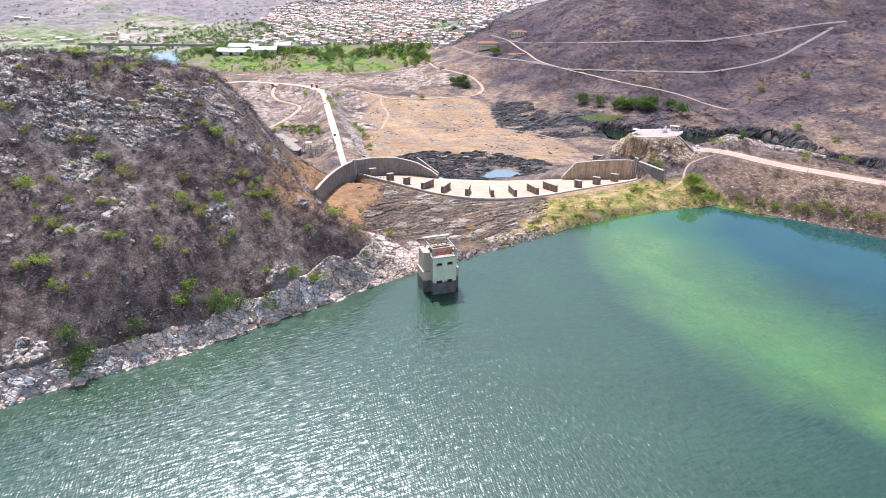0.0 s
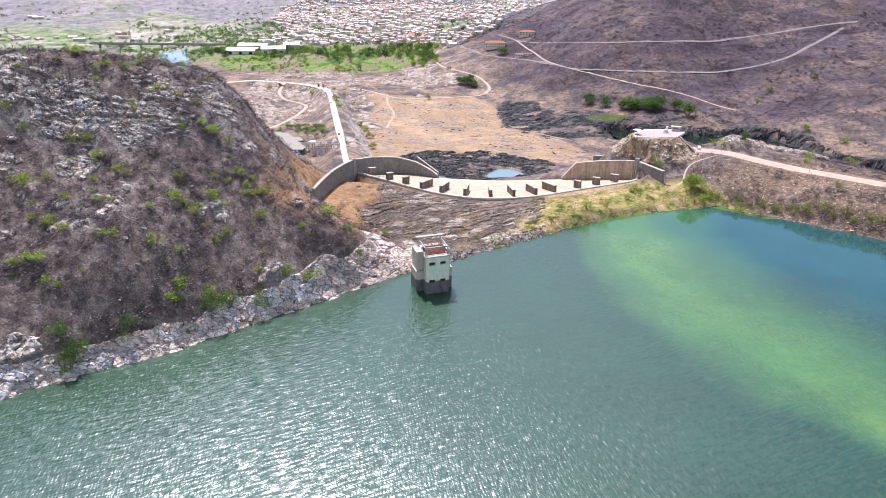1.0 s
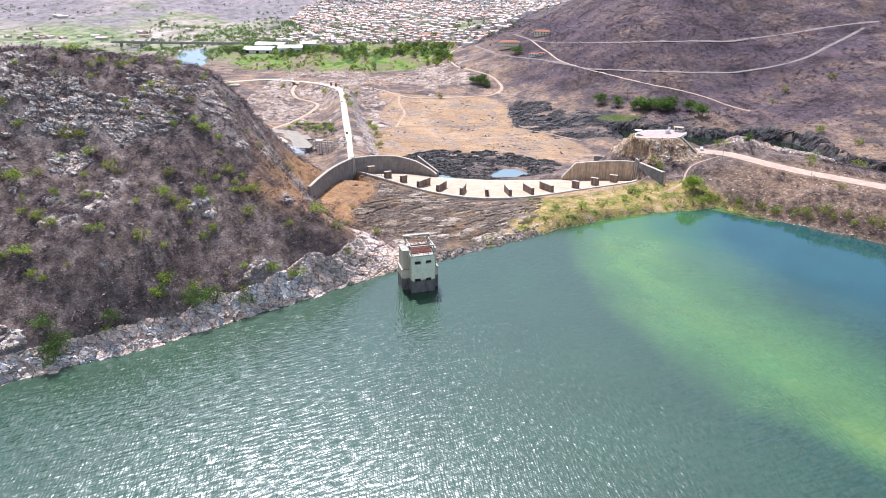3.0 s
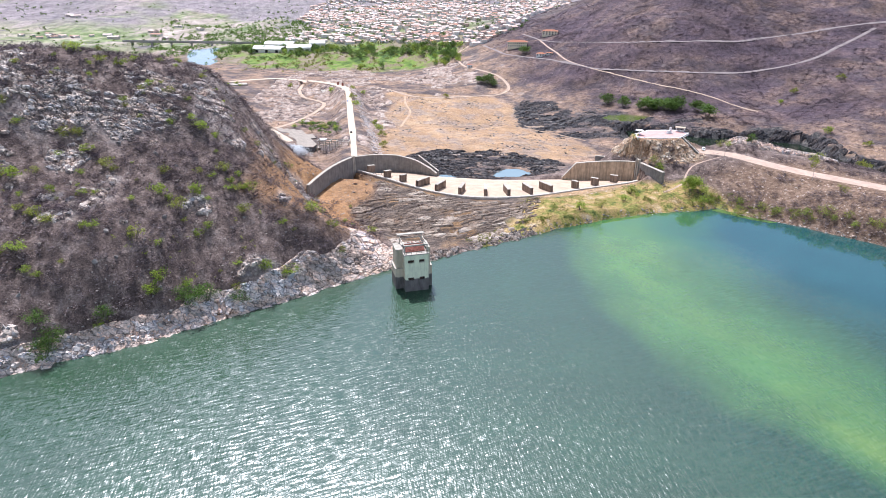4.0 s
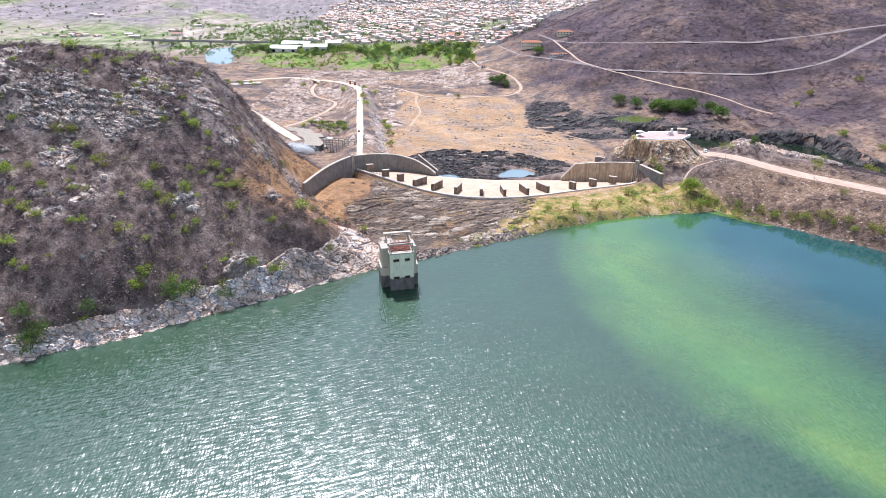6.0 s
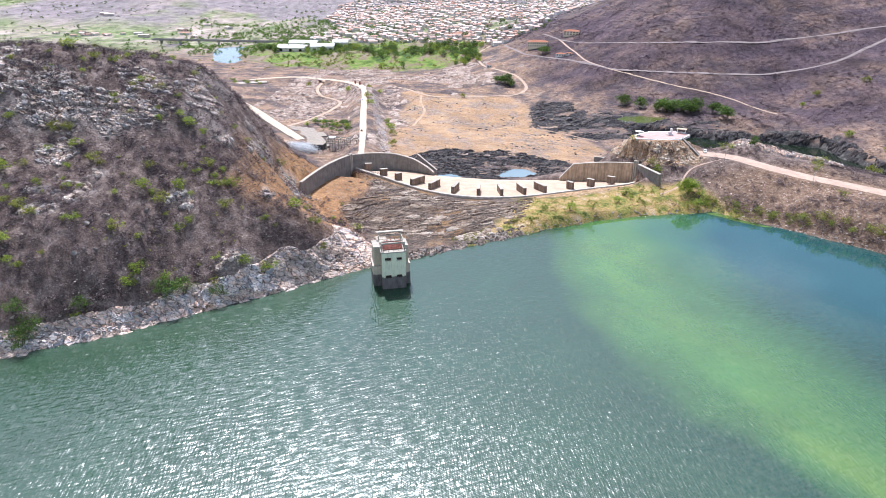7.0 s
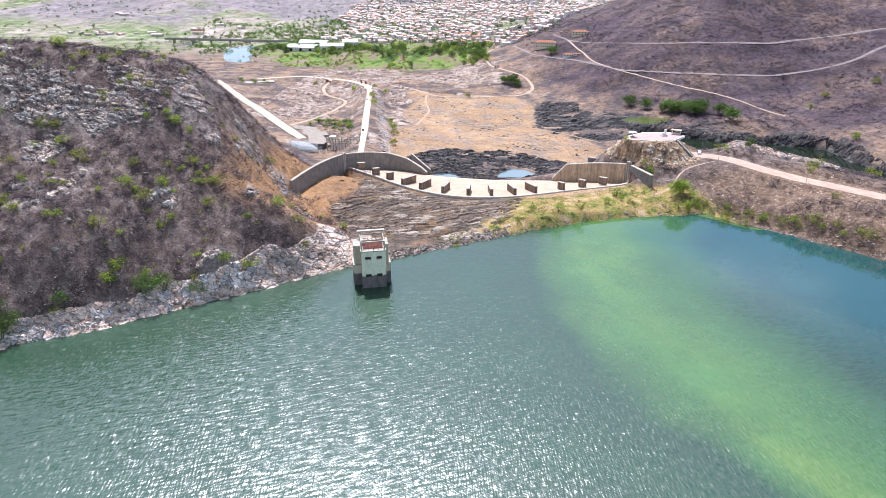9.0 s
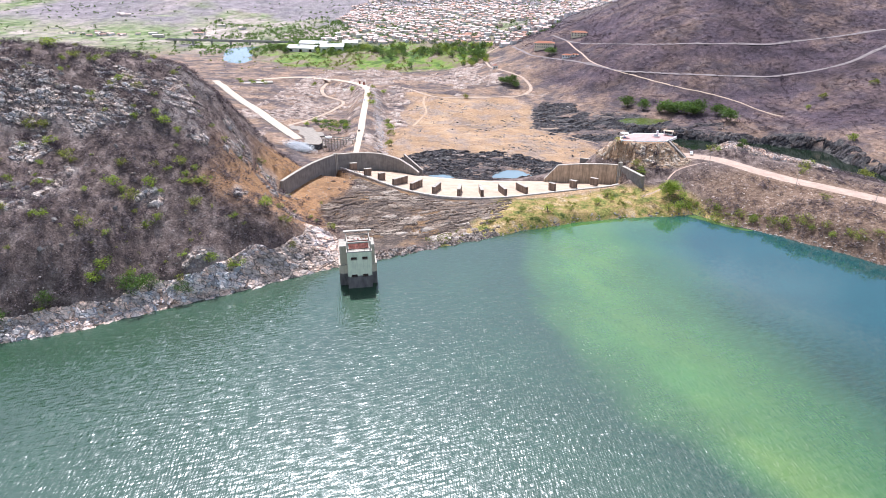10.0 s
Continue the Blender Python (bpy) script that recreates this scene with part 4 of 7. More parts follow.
part("body", boxes(((0, 0.46, -8), (8.9, 12, 14.5))), T_CONC, tower, "grey stained concrete shaft")
for i in (1, 3):
    for j in (1, 3):
        w = part("window", boxes(((us[i] + 0.05, 0.38, zs[j] + 0.05), (us[i + 1] - 0.05, 0.44, zs[j + 1] - 0.05))), PAINTED_SHADE, tower, "near-black panel painted as the shade in an unglazed window opening")
        part("sill", boxes(((us[i] - 0.1, -0.1, zs[j] - 0.12), (us[i + 1] + 0.1, 0.2, zs[j])), bevel=0.02), T_CONC, w)
        for k in range(3):
            zz = zs[j] + 0.25 + 0.3 * k
            part("slat", boxes(((us[i] + 0.05, 0.2, zz), (us[i + 1] - 0.05, 0.34, zz + 0.07))), STEEL, w)
for nm, a0, a1, b0, b1 in (("west_wing", -3.0, -0.0, -2.5, -0.0), ("east_wing", 8.9, 10.95, 8.9, 10.3)):
    wing = part(nm, boxes(((a0, 3.2, -8), (a1, 10.6, 8.2)), bevel=0.05), T_CONC, tower, "stepped side buttress with a dark tide band")
    part("upper_shaft", boxes(((b0, 3.6, 8.2), (b1, 10.2, 15.6)), bevel=0.05), T_CONC, wing)
    bm = bmesh.new()
    for k in range(4):
        x = b0 + 0.15 + (b1 - b0 - 0.5) * k / 3
        box(bm, (x, 3.38, 8.2), (x + 0.28, 3.62, 15.4))
    part("rib", bm, T_CONC, wing, "vertical concrete ribs")
    part("coping", boxes(((b0 - 0.12, 3.45, 15.6), (b1 + 0.02, 10.3, 15.8))), CAP_C, wing, "pale coping slab")
    part("lower_coping", boxes(((a0 - 0.1, 3.1, 8.2), (a1 - (0.02 if a0 < 0 else -0.1), 3.6, 8.36)), ((a0 - 0.1, 3.6, 8.2), (a0 + 0.5, 10.7, 8.36)) if a0 < 0
                                  else ((a1 - 0.5, 3.6, 8.2), (a1 + 0.1, 10.7, 8.36))), CAP_C, wing)
part("deck", boxes(((-0.2, -0.2, 14.5), (9.1, 12.2, 14.85)), bevel=0.04), CAP_C, tower, "pale concrete deck slab")
for x in (0.25, 8.65):
    part("front_post", boxes(((x - 0.22, 1.0, 14.85), (x + 0.22, 1.5, 18.0)), bevel=0.03), CAP_C, tower)
    part("rear_post", boxes(((x - 0.22, 10.4, 14.85), (x + 0.22, 10.9, 18.5)), bevel=0.03), CAP_C, tower)
    part("side_beam", boxes(((x - 0.16, 1.5, 17.5), (x + 0.16, 10.4, 17.85))), CAP_C, tower)
part("front_beam", boxes(((0.03, 1.02, 17.6), (8.87, 1.48, 18.15)), bevel=0.03), CAP_C, tower, "pale concrete frame beam")
part("rear_beam", boxes(((-0.75, 10.1, 18.5), (9.65, 11.6, 18.85)), bevel=0.03), CAP_C, tower, "pale concrete frame beam")
part("rear_rail", boxes(((0.47, 10.5, 17.0), (8.43, 10.75, 17.3))), CAP_C, tower)
for k in range(5):
    x = 0.7 + 1.9 * k
    part("railing_post", boxes(((x - 0.05, 0.05, 14.85), (x + 0.05, 0.15, 15.9))), STEEL, tower)
part("railing", boxes(((0.2, 0.06, 15.85), (8.7, 0.14, 15.93)), ((0.2, 0.06, 15.35), (8.7, 0.14, 15.4))), STEEL, tower)
bm = bmesh.new()
for k in range(6):
    x = 0.8 + 1.22 * k
    vs = [bm.verts.new(p) for p in ((x, 2.0, 15.1), (x + 1.18, 2.0, 15.1), (x + 1.18, 6.2, 16.5), (x, 6.2, 16.5))]
    bm.faces.new(vs)
bmesh.ops.solidify(bm, geom=bm.faces[:], thickness=0.1)
part("roof_sheet", bm, RUST, tower, "sloping rust-red roof sheets")
part("parapet", boxes(((0.6, 6.25, 14.85), (8.3, 6.6, 16.7))), CAP_C, tower)
for k in range(5):
    x = 1.3 + 1.45 * k
    bm = bmesh.new()
    box(bm, (x - 0.15, 7.4, 14.85), (x + 1.15, 9.3, 15.2), 0.04)
    box(bm, (x + 0.1, 7.7, 15.2), (x + 0.6, 8.7 + 0.2 * (k % 2), 15.9 + 0.25 * (k % 3)), 0.05)
    tube(bm, (x + 0.62, 8.2, 15.75), (x + 0.9, 8.2, 15.75), 0.5, 0.5, 12)
    tube(bm, (x + 0.9, 8.2, 15.75), (x + 1.35, 8.3, 15.75), 0.09, 0.09, 6)
    tube(bm, (x + 0.35, 8.9, 15.2), (x + 0.35 + 0.1 * (k % 2), 8.9, 16.4 + 0.3 * (k % 2)), 0.08, 0.07, 6)
    part("gate_hoist", bm, RUST, tower, "rusty gate hoist")


# ---- plants and stones: tools ----
def twigs(rng, n, h, r, w):
    """A leafless bush as thin tapered twigs: (n * 3, 3) points."""
    a = rng.uniform(0, 2 * np.pi, n)
    out = rng.uniform(0.05, 0.75, n) ** 0.8
    p0 = np.c_[np.cos(a) * out * r * 0.7, np.sin(a) * out * r * 0.7, h * rng.uniform(-0.05, 0.62, n)]
    p0[: n // 6] *= (0.15, 0.15, 0.0)
    lift = rng.uniform(0.05, 0.8, n)
    d = np.c_[np.cos(a + rng.normal(0, 0.7, n)) * (1 - lift * 0.6), np.sin(a + rng.normal(0, 0.7, n)) * (1 - lift * 0.6), lift]
    ln = rng.uniform(0.25, 0.75, n)[:, None] * np.array([r, r, h * 0.75])
    p1 = p0 + d * ln
    side = np.cross(d, rng.normal(0, 1, (n, 3)))
    side /= np.linalg.norm(side, axis=1)[:, None] + 1e-6
    side *= w * rng.uniform(0.6, 1.5, n)[:, None]
    side[: n // 6] *= 1.7
    return np.stack([p0 - side, p0 + side, p1], 1).reshape(-1, 3)


def leaves(rng, n, h, r, size, clumps, low=0.3):
    """A crown of small leaf blades gathered in uneven clumps: (n * 4, 3) points."""
    c = rng.normal(0, 1, (clumps, 3))
    c /= np.linalg.norm(c, axis=1)[:, None]
    c *= rng.uniform(0.35, 0.95, clumps)[:, None]
    c = c * (r, r, (h * (1 - low)) / 2) + (0, 0, h * (1 + low) / 2)
    k = rng.randint(0, clumps, n)
    big = rng.uniform(0.22, 0.5, clumps)[k] * r
    p = c[k] + rng.normal(0, 0.55, (n, 3)) * big[:, None] * (1, 1, 0.7)
    t = rng.normal(0, 1, (n, 3)) * (1, 1, 0.6)
    t /= np.linalg.norm(t, axis=1)[:, None]
    b = np.cross(t, rng.normal(0, 1, (n, 3)))
    b /= np.linalg.norm(b, axis=1)[:, None] + 1e-6
    s = (size * rng.uniform(0.6, 1.4, n))[:, None]
    return np.stack([p - t * s, p - b * s * 0.6, p + t * s, p + b * s * 0.6], 1).reshape(-1, 3)


def strewn(name, shapes, pos, size, k, mat, label, category, rng, squash=None, smooth=False, tilt=0.0):
    """Many copies of a few shapes joined in one mesh. shapes: point arrays of k-gons, or (points, faces)."""
    vs, fs, off = [], [], 0
    pick = rng.randint(0, len(shapes), len(pos))
    turn = rng.uniform(0, 2 * np.pi, len(pos))
    for s in range(len(shapes)):
        m = pick == s
        if not m.any():
            continue
        pts, faces = shapes[s] if isinstance(shapes[s], tuple) else (shapes[s], np.arange(len(shapes[s])).reshape(-1, k))
        c, sn = np.cos(turn[m])[:, None], np.sin(turn[m])[:, None]
        x, y, z = pts[None, :, 0], pts[None, :, 1], pts[None, :, 2]
        sz = size[m][:, None]
        zz = z * (squash[m][:, None] if squash is not None else 1.0)
        v = np.stack([(x * c - y * sn) * sz, (x * sn + y * c) * sz, zz * sz], -1) + pos[m][:, None]
        n = len(pts)
        vs.append(v.reshape(-1, 3))
        fs.append((faces[None] + (np.arange(m.sum()) * n)[:, None, None] + off).reshape(-1, faces.shape[1]))
        off += n * m.sum()
    ob = hang(new(name, np_mesh(name, np.vstack(vs), np.vstack(fs), smooth)), mat)
    return tagged(ob, label, category, kind="stuff")


def stone(seed, flat=0.7):
    """An angular boulder: the hull of a few points, about 1 across, its foot at 0."""
    rng = np.random.RandomState(seed)
    p = rng.normal(0, 1, (13, 3))
    p /= np.linalg.norm(p, axis=1)[:, None]
    p *= rng.uniform(0.38, 0.56, 13)[:, None]
    p *= (rng.uniform(0.9, 1.4), rng.uniform(0.7, 1.1), flat)
    bm = bmesh.new()
    for q in p:
        bm.verts.new(q)
    hull = bmesh.ops.convex_hull(bm, input=bm.verts)
    bmesh.ops.delete(bm, geom=[g for g in hull["geom_interior"] if isinstance(g, bmesh.types.BMVert)], context="VERTS")
    bmesh.ops.triangulate(bm, faces=bm.faces)
    bm.verts.index_update()
    v = np.array([w.co[:] for w in bm.verts])
    f = np.array([[w.index for w in q.verts] for q in bm.faces])
    bm.free()
    return v, f


STONES = [stone(i) for i in range(10)]


def block(seed):
    """A fractured block: a skewed, uneven cuboid about 1 across, its foot near 0."""
    rng = np.random.RandomState(seed)
    v = np.array([(a, b, c) for c in (-0.35, 0.35) for b in (-0.5, 0.5) for a in (-0.5, 0.5)])
    v = v * (rng.uniform(0.8, 1.5), rng.uniform(0.6, 1.0), rng.uniform(0.8, 1.2)) + rng.uniform(-0.13, 0.13, (8, 3))
    v[:, 0] += v[:, 2] * rng.uniform(-0.5, 0.5)
    v[:, 1] += v[:, 2] * rng.uniform(-0.5, 0.5)
    a, b, c = rng.uniform(-0.35, 0.35, 3)
    v[:, 2] += a * v[:, 0] + b * v[:, 1]
    f = np.array([(0, 2, 3), (0, 3, 1), (4, 5, 7), (4, 7, 6), (0, 1, 5), (0, 5, 4), (2, 6, 7), (2, 7, 3), (0, 4, 6), (0, 6, 2), (1, 3, 7), (1, 7, 5)])
    return v, f


BLOCKS = [block(i) for i in range(14)]


def twig_mat(name, lo, hi):
    m = Mat(name, 0.95, 0.1)
    c = m.ramp(m.island(), (0.0, lo), (1.0, hi))
    patch = m.ramp(m.noise(0.05, 4), (0.35, (0.8, 0.78, 0.8)), (0.65, (1.2, 1.12, 1.08)))
    m.color(m.mix(1.0, c, patch, "MULTIPLY"))
    return m.m


def stone_mat(name, *cols):
    m = Mat(name, 0.9, 0.2)
    tone = m.ramp(m.maths("FRACT", m.maths("ADD", m.island(), m.obrand())), *[(i / max(1, len(cols) - 1), c) for i, c in enumerate(cols)])
    mott = m.ramp(m.noise(1.4, 5), (0.3, 0.72), (0.7, 1.12))
    m.color(m.mix(1.0, tone, mott, "MULTIPLY"))
    m.bump(m.noise(3.5, 4), 0.12)
    return m.m


TWIG = twig_mat("dry_grey_twigs", (0.055, 0.043, 0.046), (0.35, 0.29, 0.285))
TWIG_FAR = twig_mat("dry_brown_twigs", (0.075, 0.058, 0.07), (0.25, 0.195, 0.215))
BARK = plain("grey_bark", (0.2, 0.165, 0.13), 0.3, 1.5, 0.95)
GREENS = [leaf_mat("fresh_leaves", (0.12, 0.19, 0.025), (0.4, 0.48, 0.09)), leaf_mat("olive_leaves", (0.12, 0.155, 0.03), (0.38, 0.39, 0.1)),
          leaf_mat("dark_leaves", (0.045, 0.09, 0.022), (0.17, 0.26, 0.065))]
PALE_ROCK = stone_mat("pale_lake_rock", (0.34, 0.3, 0.28), (0.6, 0.53, 0.48), (0.56, 0.42, 0.34), (0.42, 0.42, 0.45), (0.68, 0.6, 0.54))
GREY_ROCK = stone_mat("grey_hill_rock", (0.16, 0.14, 0.13), (0.36, 0.32, 0.29), (0.42, 0.34, 0.28))
BLACK_ROCK = stone_mat("black_river_rock", (0.03, 0.03, 0.033), (0.12, 0.112, 0.11), (0.3, 0.265, 0.24))
RUBBLE = stone_mat("pinkish_rubble", (0.24, 0.17, 0.14), (0.48, 0.37, 0.31), (0.66, 0.57, 0.5))

R = np.random.RandomState(11)


def place(n, x0, x1, y0, y1, chance, sink=0.0):
    x, y = R.uniform(x0, x1, n), R.uniform(y0, y1, n)
    keep = R.rand(n) < chance(x, y)
    x, y = x[keep], y[keep]
    return np.c_[x, y, samp(gz, x, y) - sink]


road_mask = np.zeros_like(gx)
for wide, line in ROADS.values():
    lo, hi = line[:, :2].min(0) - 8, line[:, :2].max(0) + 8
    jj = slice(*np.searchsorted(GY, [lo[1], hi[1]]))
    ii = slice(*np.searchsorted(GX, [lo[0], hi[0]]))
    r, _ = line_dist(gx[jj, ii], gy[jj, ii], line)
    road_mask[jj, ii] = np.maximum(road_mask[jj, ii], r < wide / 2 + 1.6)
pool_mask = np.zeros_like(gx)
for level, rim in POOLS.values():
    pool_mask = np.maximum(pool_mask, inside(gx, gy, rim, 3))
pool_mask = np.maximum(pool_mask, gorge_d < 20)
blocked = np.maximum(np.maximum(road_mask, pool_mask), inside(gx, gy, CHUTE_PLAN, 4))
thick = fbm(gx + 500, gy, 26, 4)

# dry scrub on the lake hill
BUSH = [twigs(np.random.RandomState(40 + i), 32, 1.0, 0.85, 0.028) for i in range(8)]
p = place(29000, -215, 2, -75, 175, lambda x, y: (samp(gd, x, y) > 3.5) * samp(on_hill, x, y) * (1 - 0.8 * samp(z_cliff, x, y))
          * (0.3 + 0.5 * sstep(samp(thick, x, y), -0.35, 0.45)) * (1 - 0.35 * samp(np.clip(z_warm, 0, 1), x, y)) * (1 - inside(x, y, APRON, 2)), 0.1)
strewn("dry_scrub", BUSH, p, R.uniform(1.1, 3.0, len(p)), 3, TWIG, "leafless grey scrub covering the lake hillside", "scrub", R)
# taller purple-grey thickets on the lake hill
CLUMP = [twigs(np.random.RandomState(240 + i), 70, 1.0, 1.05, 0.022) for i in range(5)]
THICKET = twig_mat("purple_grey_thicket", (0.05, 0.038, 0.045), (0.21, 0.17, 0.185))
p = place(3600, -210, 0, -70, 165, lambda x, y: (samp(gd, x, y) > 7) * samp(on_hill, x, y) * (1 - 0.25 * samp(z_warm, x, y)) * (1 - inside(x, y, APRON, 4)) * (0.12 + 0.85 * sstep(fbm(x + 140, y, 17, 3), -0.05, 0.35)), 0.2)
strewn("dry_thicket", CLUMP, p, R.uniform(1.6, 3.6, len(p)), 3, THICKET, "taller purple-grey leafless thickets on the hillside", "scrub", R)
# dry scrub on the east bank
p = place(11000, 100, 290, 40, 240, lambda x, y: (samp(gd, x, y) > 2) * (1 - samp(blocked, x, y)) * (1 - samp(z_knoll, x, y)) * sstep(x, 128, 165) * (0.1 + 0.75 * sstep(fbm(x + 60, y, 11, 3), -0.05, 0.3)), 0.1)
strewn("dry_scrub", BUSH, p, R.uniform(1.2, 3.2, len(p)), 3, TWIG, "leafless grey scrub on the stony east bank", "scrub", R)
p = place(3000, 128, 290, 40, 190, lambda x, y: (samp(gd, x, y) > 2) * (1 - samp(blocked, x, y)) * (1 - samp(z_knoll, x, y)) * sstep(x, 135, 165) * (0.04 + 0.6 * sstep(fbm(x + 140, y, 10, 3), 0.05, 0.35)), 0.15)
strewn("dry_thicket", CLUMP, p, R.uniform(1.1, 2.6, len(p)), 3, THICKET, "purple-grey leafless thickets among the bank's rubble", "scrub", R)
p = place(2600, 112, 186, 126, 186, lambda x, y: samp(z_knoll, x, y) * (samp(gz, x, y) > 9) * (1 - inside(x, y, KNOLL, 1.5)) * (1 - samp(blocked, x, y)) * (0.05 + 0.8 * sstep(fbm(x + 33, y, 9, 3), 0.08, 0.3)), 0.15)
strewn("dry_thicket", CLUMP, p, R.uniform(0.9, 2.2, len(p)), 3, THICKET, "grey brush on the flanks of the knoll", "scrub", R)
# scrub over the valley sides
BUSH_F = [twigs(np.random.RandomState(60 + i), 17, 0.8, 0.95, 0.058) for i in range(6)]
clear = np.clip(blocked + z_sand * 1.0 + z_dark * 0.9 + z_field, 0, 1)
p = place(42000, 130, 760, 225, 1150, lambda x, y: (1 - samp(clear, x, y)) * sstep(x + 0.25 * y, 330, 420) * (0.2 + 0.75 * sstep(samp(thick, x, y) + 0.3 * samp(steep, x, y), -0.15, 0.4)), 0.2)
strewn("dry_scrub", BUSH_F, p, R.uniform(1.4, 3.6, len(p)), 3, TWIG_FAR, "leafless purple-grey scrub over the far slopes", "scrub", R)
p = place(5200, 210, 720, 345, 900, lambda x, y: (1 - samp(clear, x, y)) * sstep(x + 0.25 * y, 330, 420) * sstep(fbm(x + 90, y, 46, 4), 0.02, 0.3), 0.3)
strewn("dry_thicket", CLUMP, p, R.uniform(2.2, 4.6, len(p)), 3, THICKET, "purple-grey leafless thickets over the far slopes", "scrub", R)
p = place(13000, -420, 230, 230, 980, lambda x, y: (1 - samp(clear, x, y)) * (1 - samp(on_hill, x, y)) * (0.05 + 0.5 * sstep(samp(thick, x, y), 0.05, 0.55)), 0.2)
strewn("dry_scrub", BUSH_F, p, R.uniform(1.2, 3.2, len(p)), 3, TWIG_FAR, "sparse dry scrub on the stony valley floor", "scrub", R)

# where the hill's bedrock breaks through: broad ledges under the crest, in strips down the slope
LEDGES = [(-128, 48, 18, 15), (-106, 48, 14, 11), (-150, 55, 22, 16), (-97, 70, 14, 10), (-80, 77, 10, 12), (-118, 28, 9, 8), (-140, 24, 11, 9), (-90, 55, 8, 8)]


def ledge(x, y, z):
    near = np.zeros(np.shape(x))
    for lx, ly, rx, ry in LEDGES:
        near = np.maximum(near, np.exp(-((x - lx) / rx) ** 2 - ((y - ly) / ry) ** 2))
    return samp(on_hill, x, y) * sstep(near + 0.5 * fbm(x * 0.8, y * 0.5 + 0.6 * z, 8, 4) + 0.5 * fbm(x * 0.6, 0.6 * y + 1.0 * z, 3.2, 2), 0.45, 0.62)


# stones
p = place(5000, -210, 15, -75, 165, lambda x, y: (samp(gd, x, y) > 0.5) * np.clip(samp(z_cliff, x, y) * 0.95 + 0.08, 0, 1) * samp(on_hill, x, y), 0.25)
strewn("hill_rocks", STONES, p, R.uniform(0.7, 2.9, len(p)), 3, GREY_ROCK, "broken grey rock outcrops on the hillside", "rock", R, R.uniform(0.6, 1.4, len(p)))
p = place(26000, -205, 5, -70, 165, lambda x, y: samp(on_hill, x, y) * (samp(gd, x, y) > 3) * (0.12 + 0.4 * sstep(fbm(x + 300, y, 13, 3), -0.1, 0.4)), 0.05)
strewn("hill_gravel", STONES, p, R.uniform(0.25, 0.6, len(p)) * R.uniform(0.8, 2.0, len(p)), 3, GREY_ROCK, "loose grey stones scattered over the hillside", "rock", R, R.uniform(0.6, 1.1, len(p)))
# bare saplings along the ridge
p = place(1100, -205, -60, 55, 130, lambda x, y: samp(on_hill, x, y) * sstep(samp(gz, x, y), 64, 74) * 0.6, 0.2)
strewn("bare_saplings", BUSH, p, R.uniform(1.0, 2.5, len(p)), 3, TWIG, "thin leafless saplings along the hill crest", "scrub", R, R.uniform(1.3, 2.2, len(p)))
p = place(12000, 95, 280, 35, 175, lambda x, y: (samp(gd, x, y) > -0.5) * (1 - samp(blocked, x, y)) * np.clip(samp(np.maximum(bank_e, z_knoll), x, y), 0, 1) * 0.7, 0.15)
strewn("bank_rubble", STONES, p, R.uniform(0.35, 1.1, len(p)) * R.uniform(0.7, 1.7, len(p)), 3, RUBBLE, "pinkish stone rubble on the east bank", "rock", R, R.uniform(0.6, 1.2, len(p)))
p = place(15000, 10, 225, 25, 100, lambda x, y: np.exp(-((samp(gd, x, y) - 0.7) / 1.2) ** 2) * 0.8, 0.12)
strewn("shore_stones", STONES, p, R.uniform(0.45, 1.25, len(p)) * R.uniform(0.8, 1.7, len(p)), 3, GREY_ROCK, "grey stones along the waterline", "rock", R, R.uniform(0.6, 1.1, len(p)))
p = place(6000, -30, 340, 250, 600, lambda x, y: samp(z_dark, x, y) * (1 - samp(np.maximum(road_mask, pool_mask), x, y)) * 0.8, 0.3)
strewn("river_rocks", STONES, p, R.uniform(0.9, 4.2, len(p)), 3, BLACK_ROCK, "black water-worn rocks of the river bed", "rock", R, R.uniform(0.5, 1.0, len(p)))
p = place(27000, -75, -2, 290, 640, lambda x, y: np.exp(-((x + 24 + (y - 338) * 0.157) / 4.0) ** 2) * 0.95, 0.2)
strewn("riprap", STONES, p, R.uniform(0.9, 2.4, len(p)), 3, PALE_ROCK, "pale broken stone along the dike's foot", "rock", R, R.uniform(0.6, 1.1, len(p)))
p = place(11000, -380, 330, 300, 1000, lambda x, y: (1 - samp(np.clip(blocked + z_field, 0, 1), x, y)) * (0.08 + 0.6 * sstep(samp(thick, x + 200, y), 0.1, 0.5)) * (1 - 0.75 * samp(z_sand, x, y)), 0.3)
strewn("valley_stones", STONES, p, R.uniform(0.4, 2.2, len(p)), 3, RUBBLE, "scattered stones over the valley floor", "rock", R, R.uniform(0.5, 0.9, len(p)))


p = place(7000, -20, 170, 325, 640, lambda x, y: samp(z_sand, x, y) * (1 - samp(road_mask, x, y)) * (0.06 + sstep(fbm(x, y, 16, 3) - 0.001 * (y - 420), 0.1, 0.35)) * 0.7, 0.2)
strewn("sand_rocks", STONES, p, R.uniform(0.7, 2.0, len(p)) * R.uniform(0.5, 2.2, len(p)), 3, BLACK_ROCK, "dark boulders scattered over the orange sand", "rock", R, R.uniform(0.5, 1.0, len(p)))


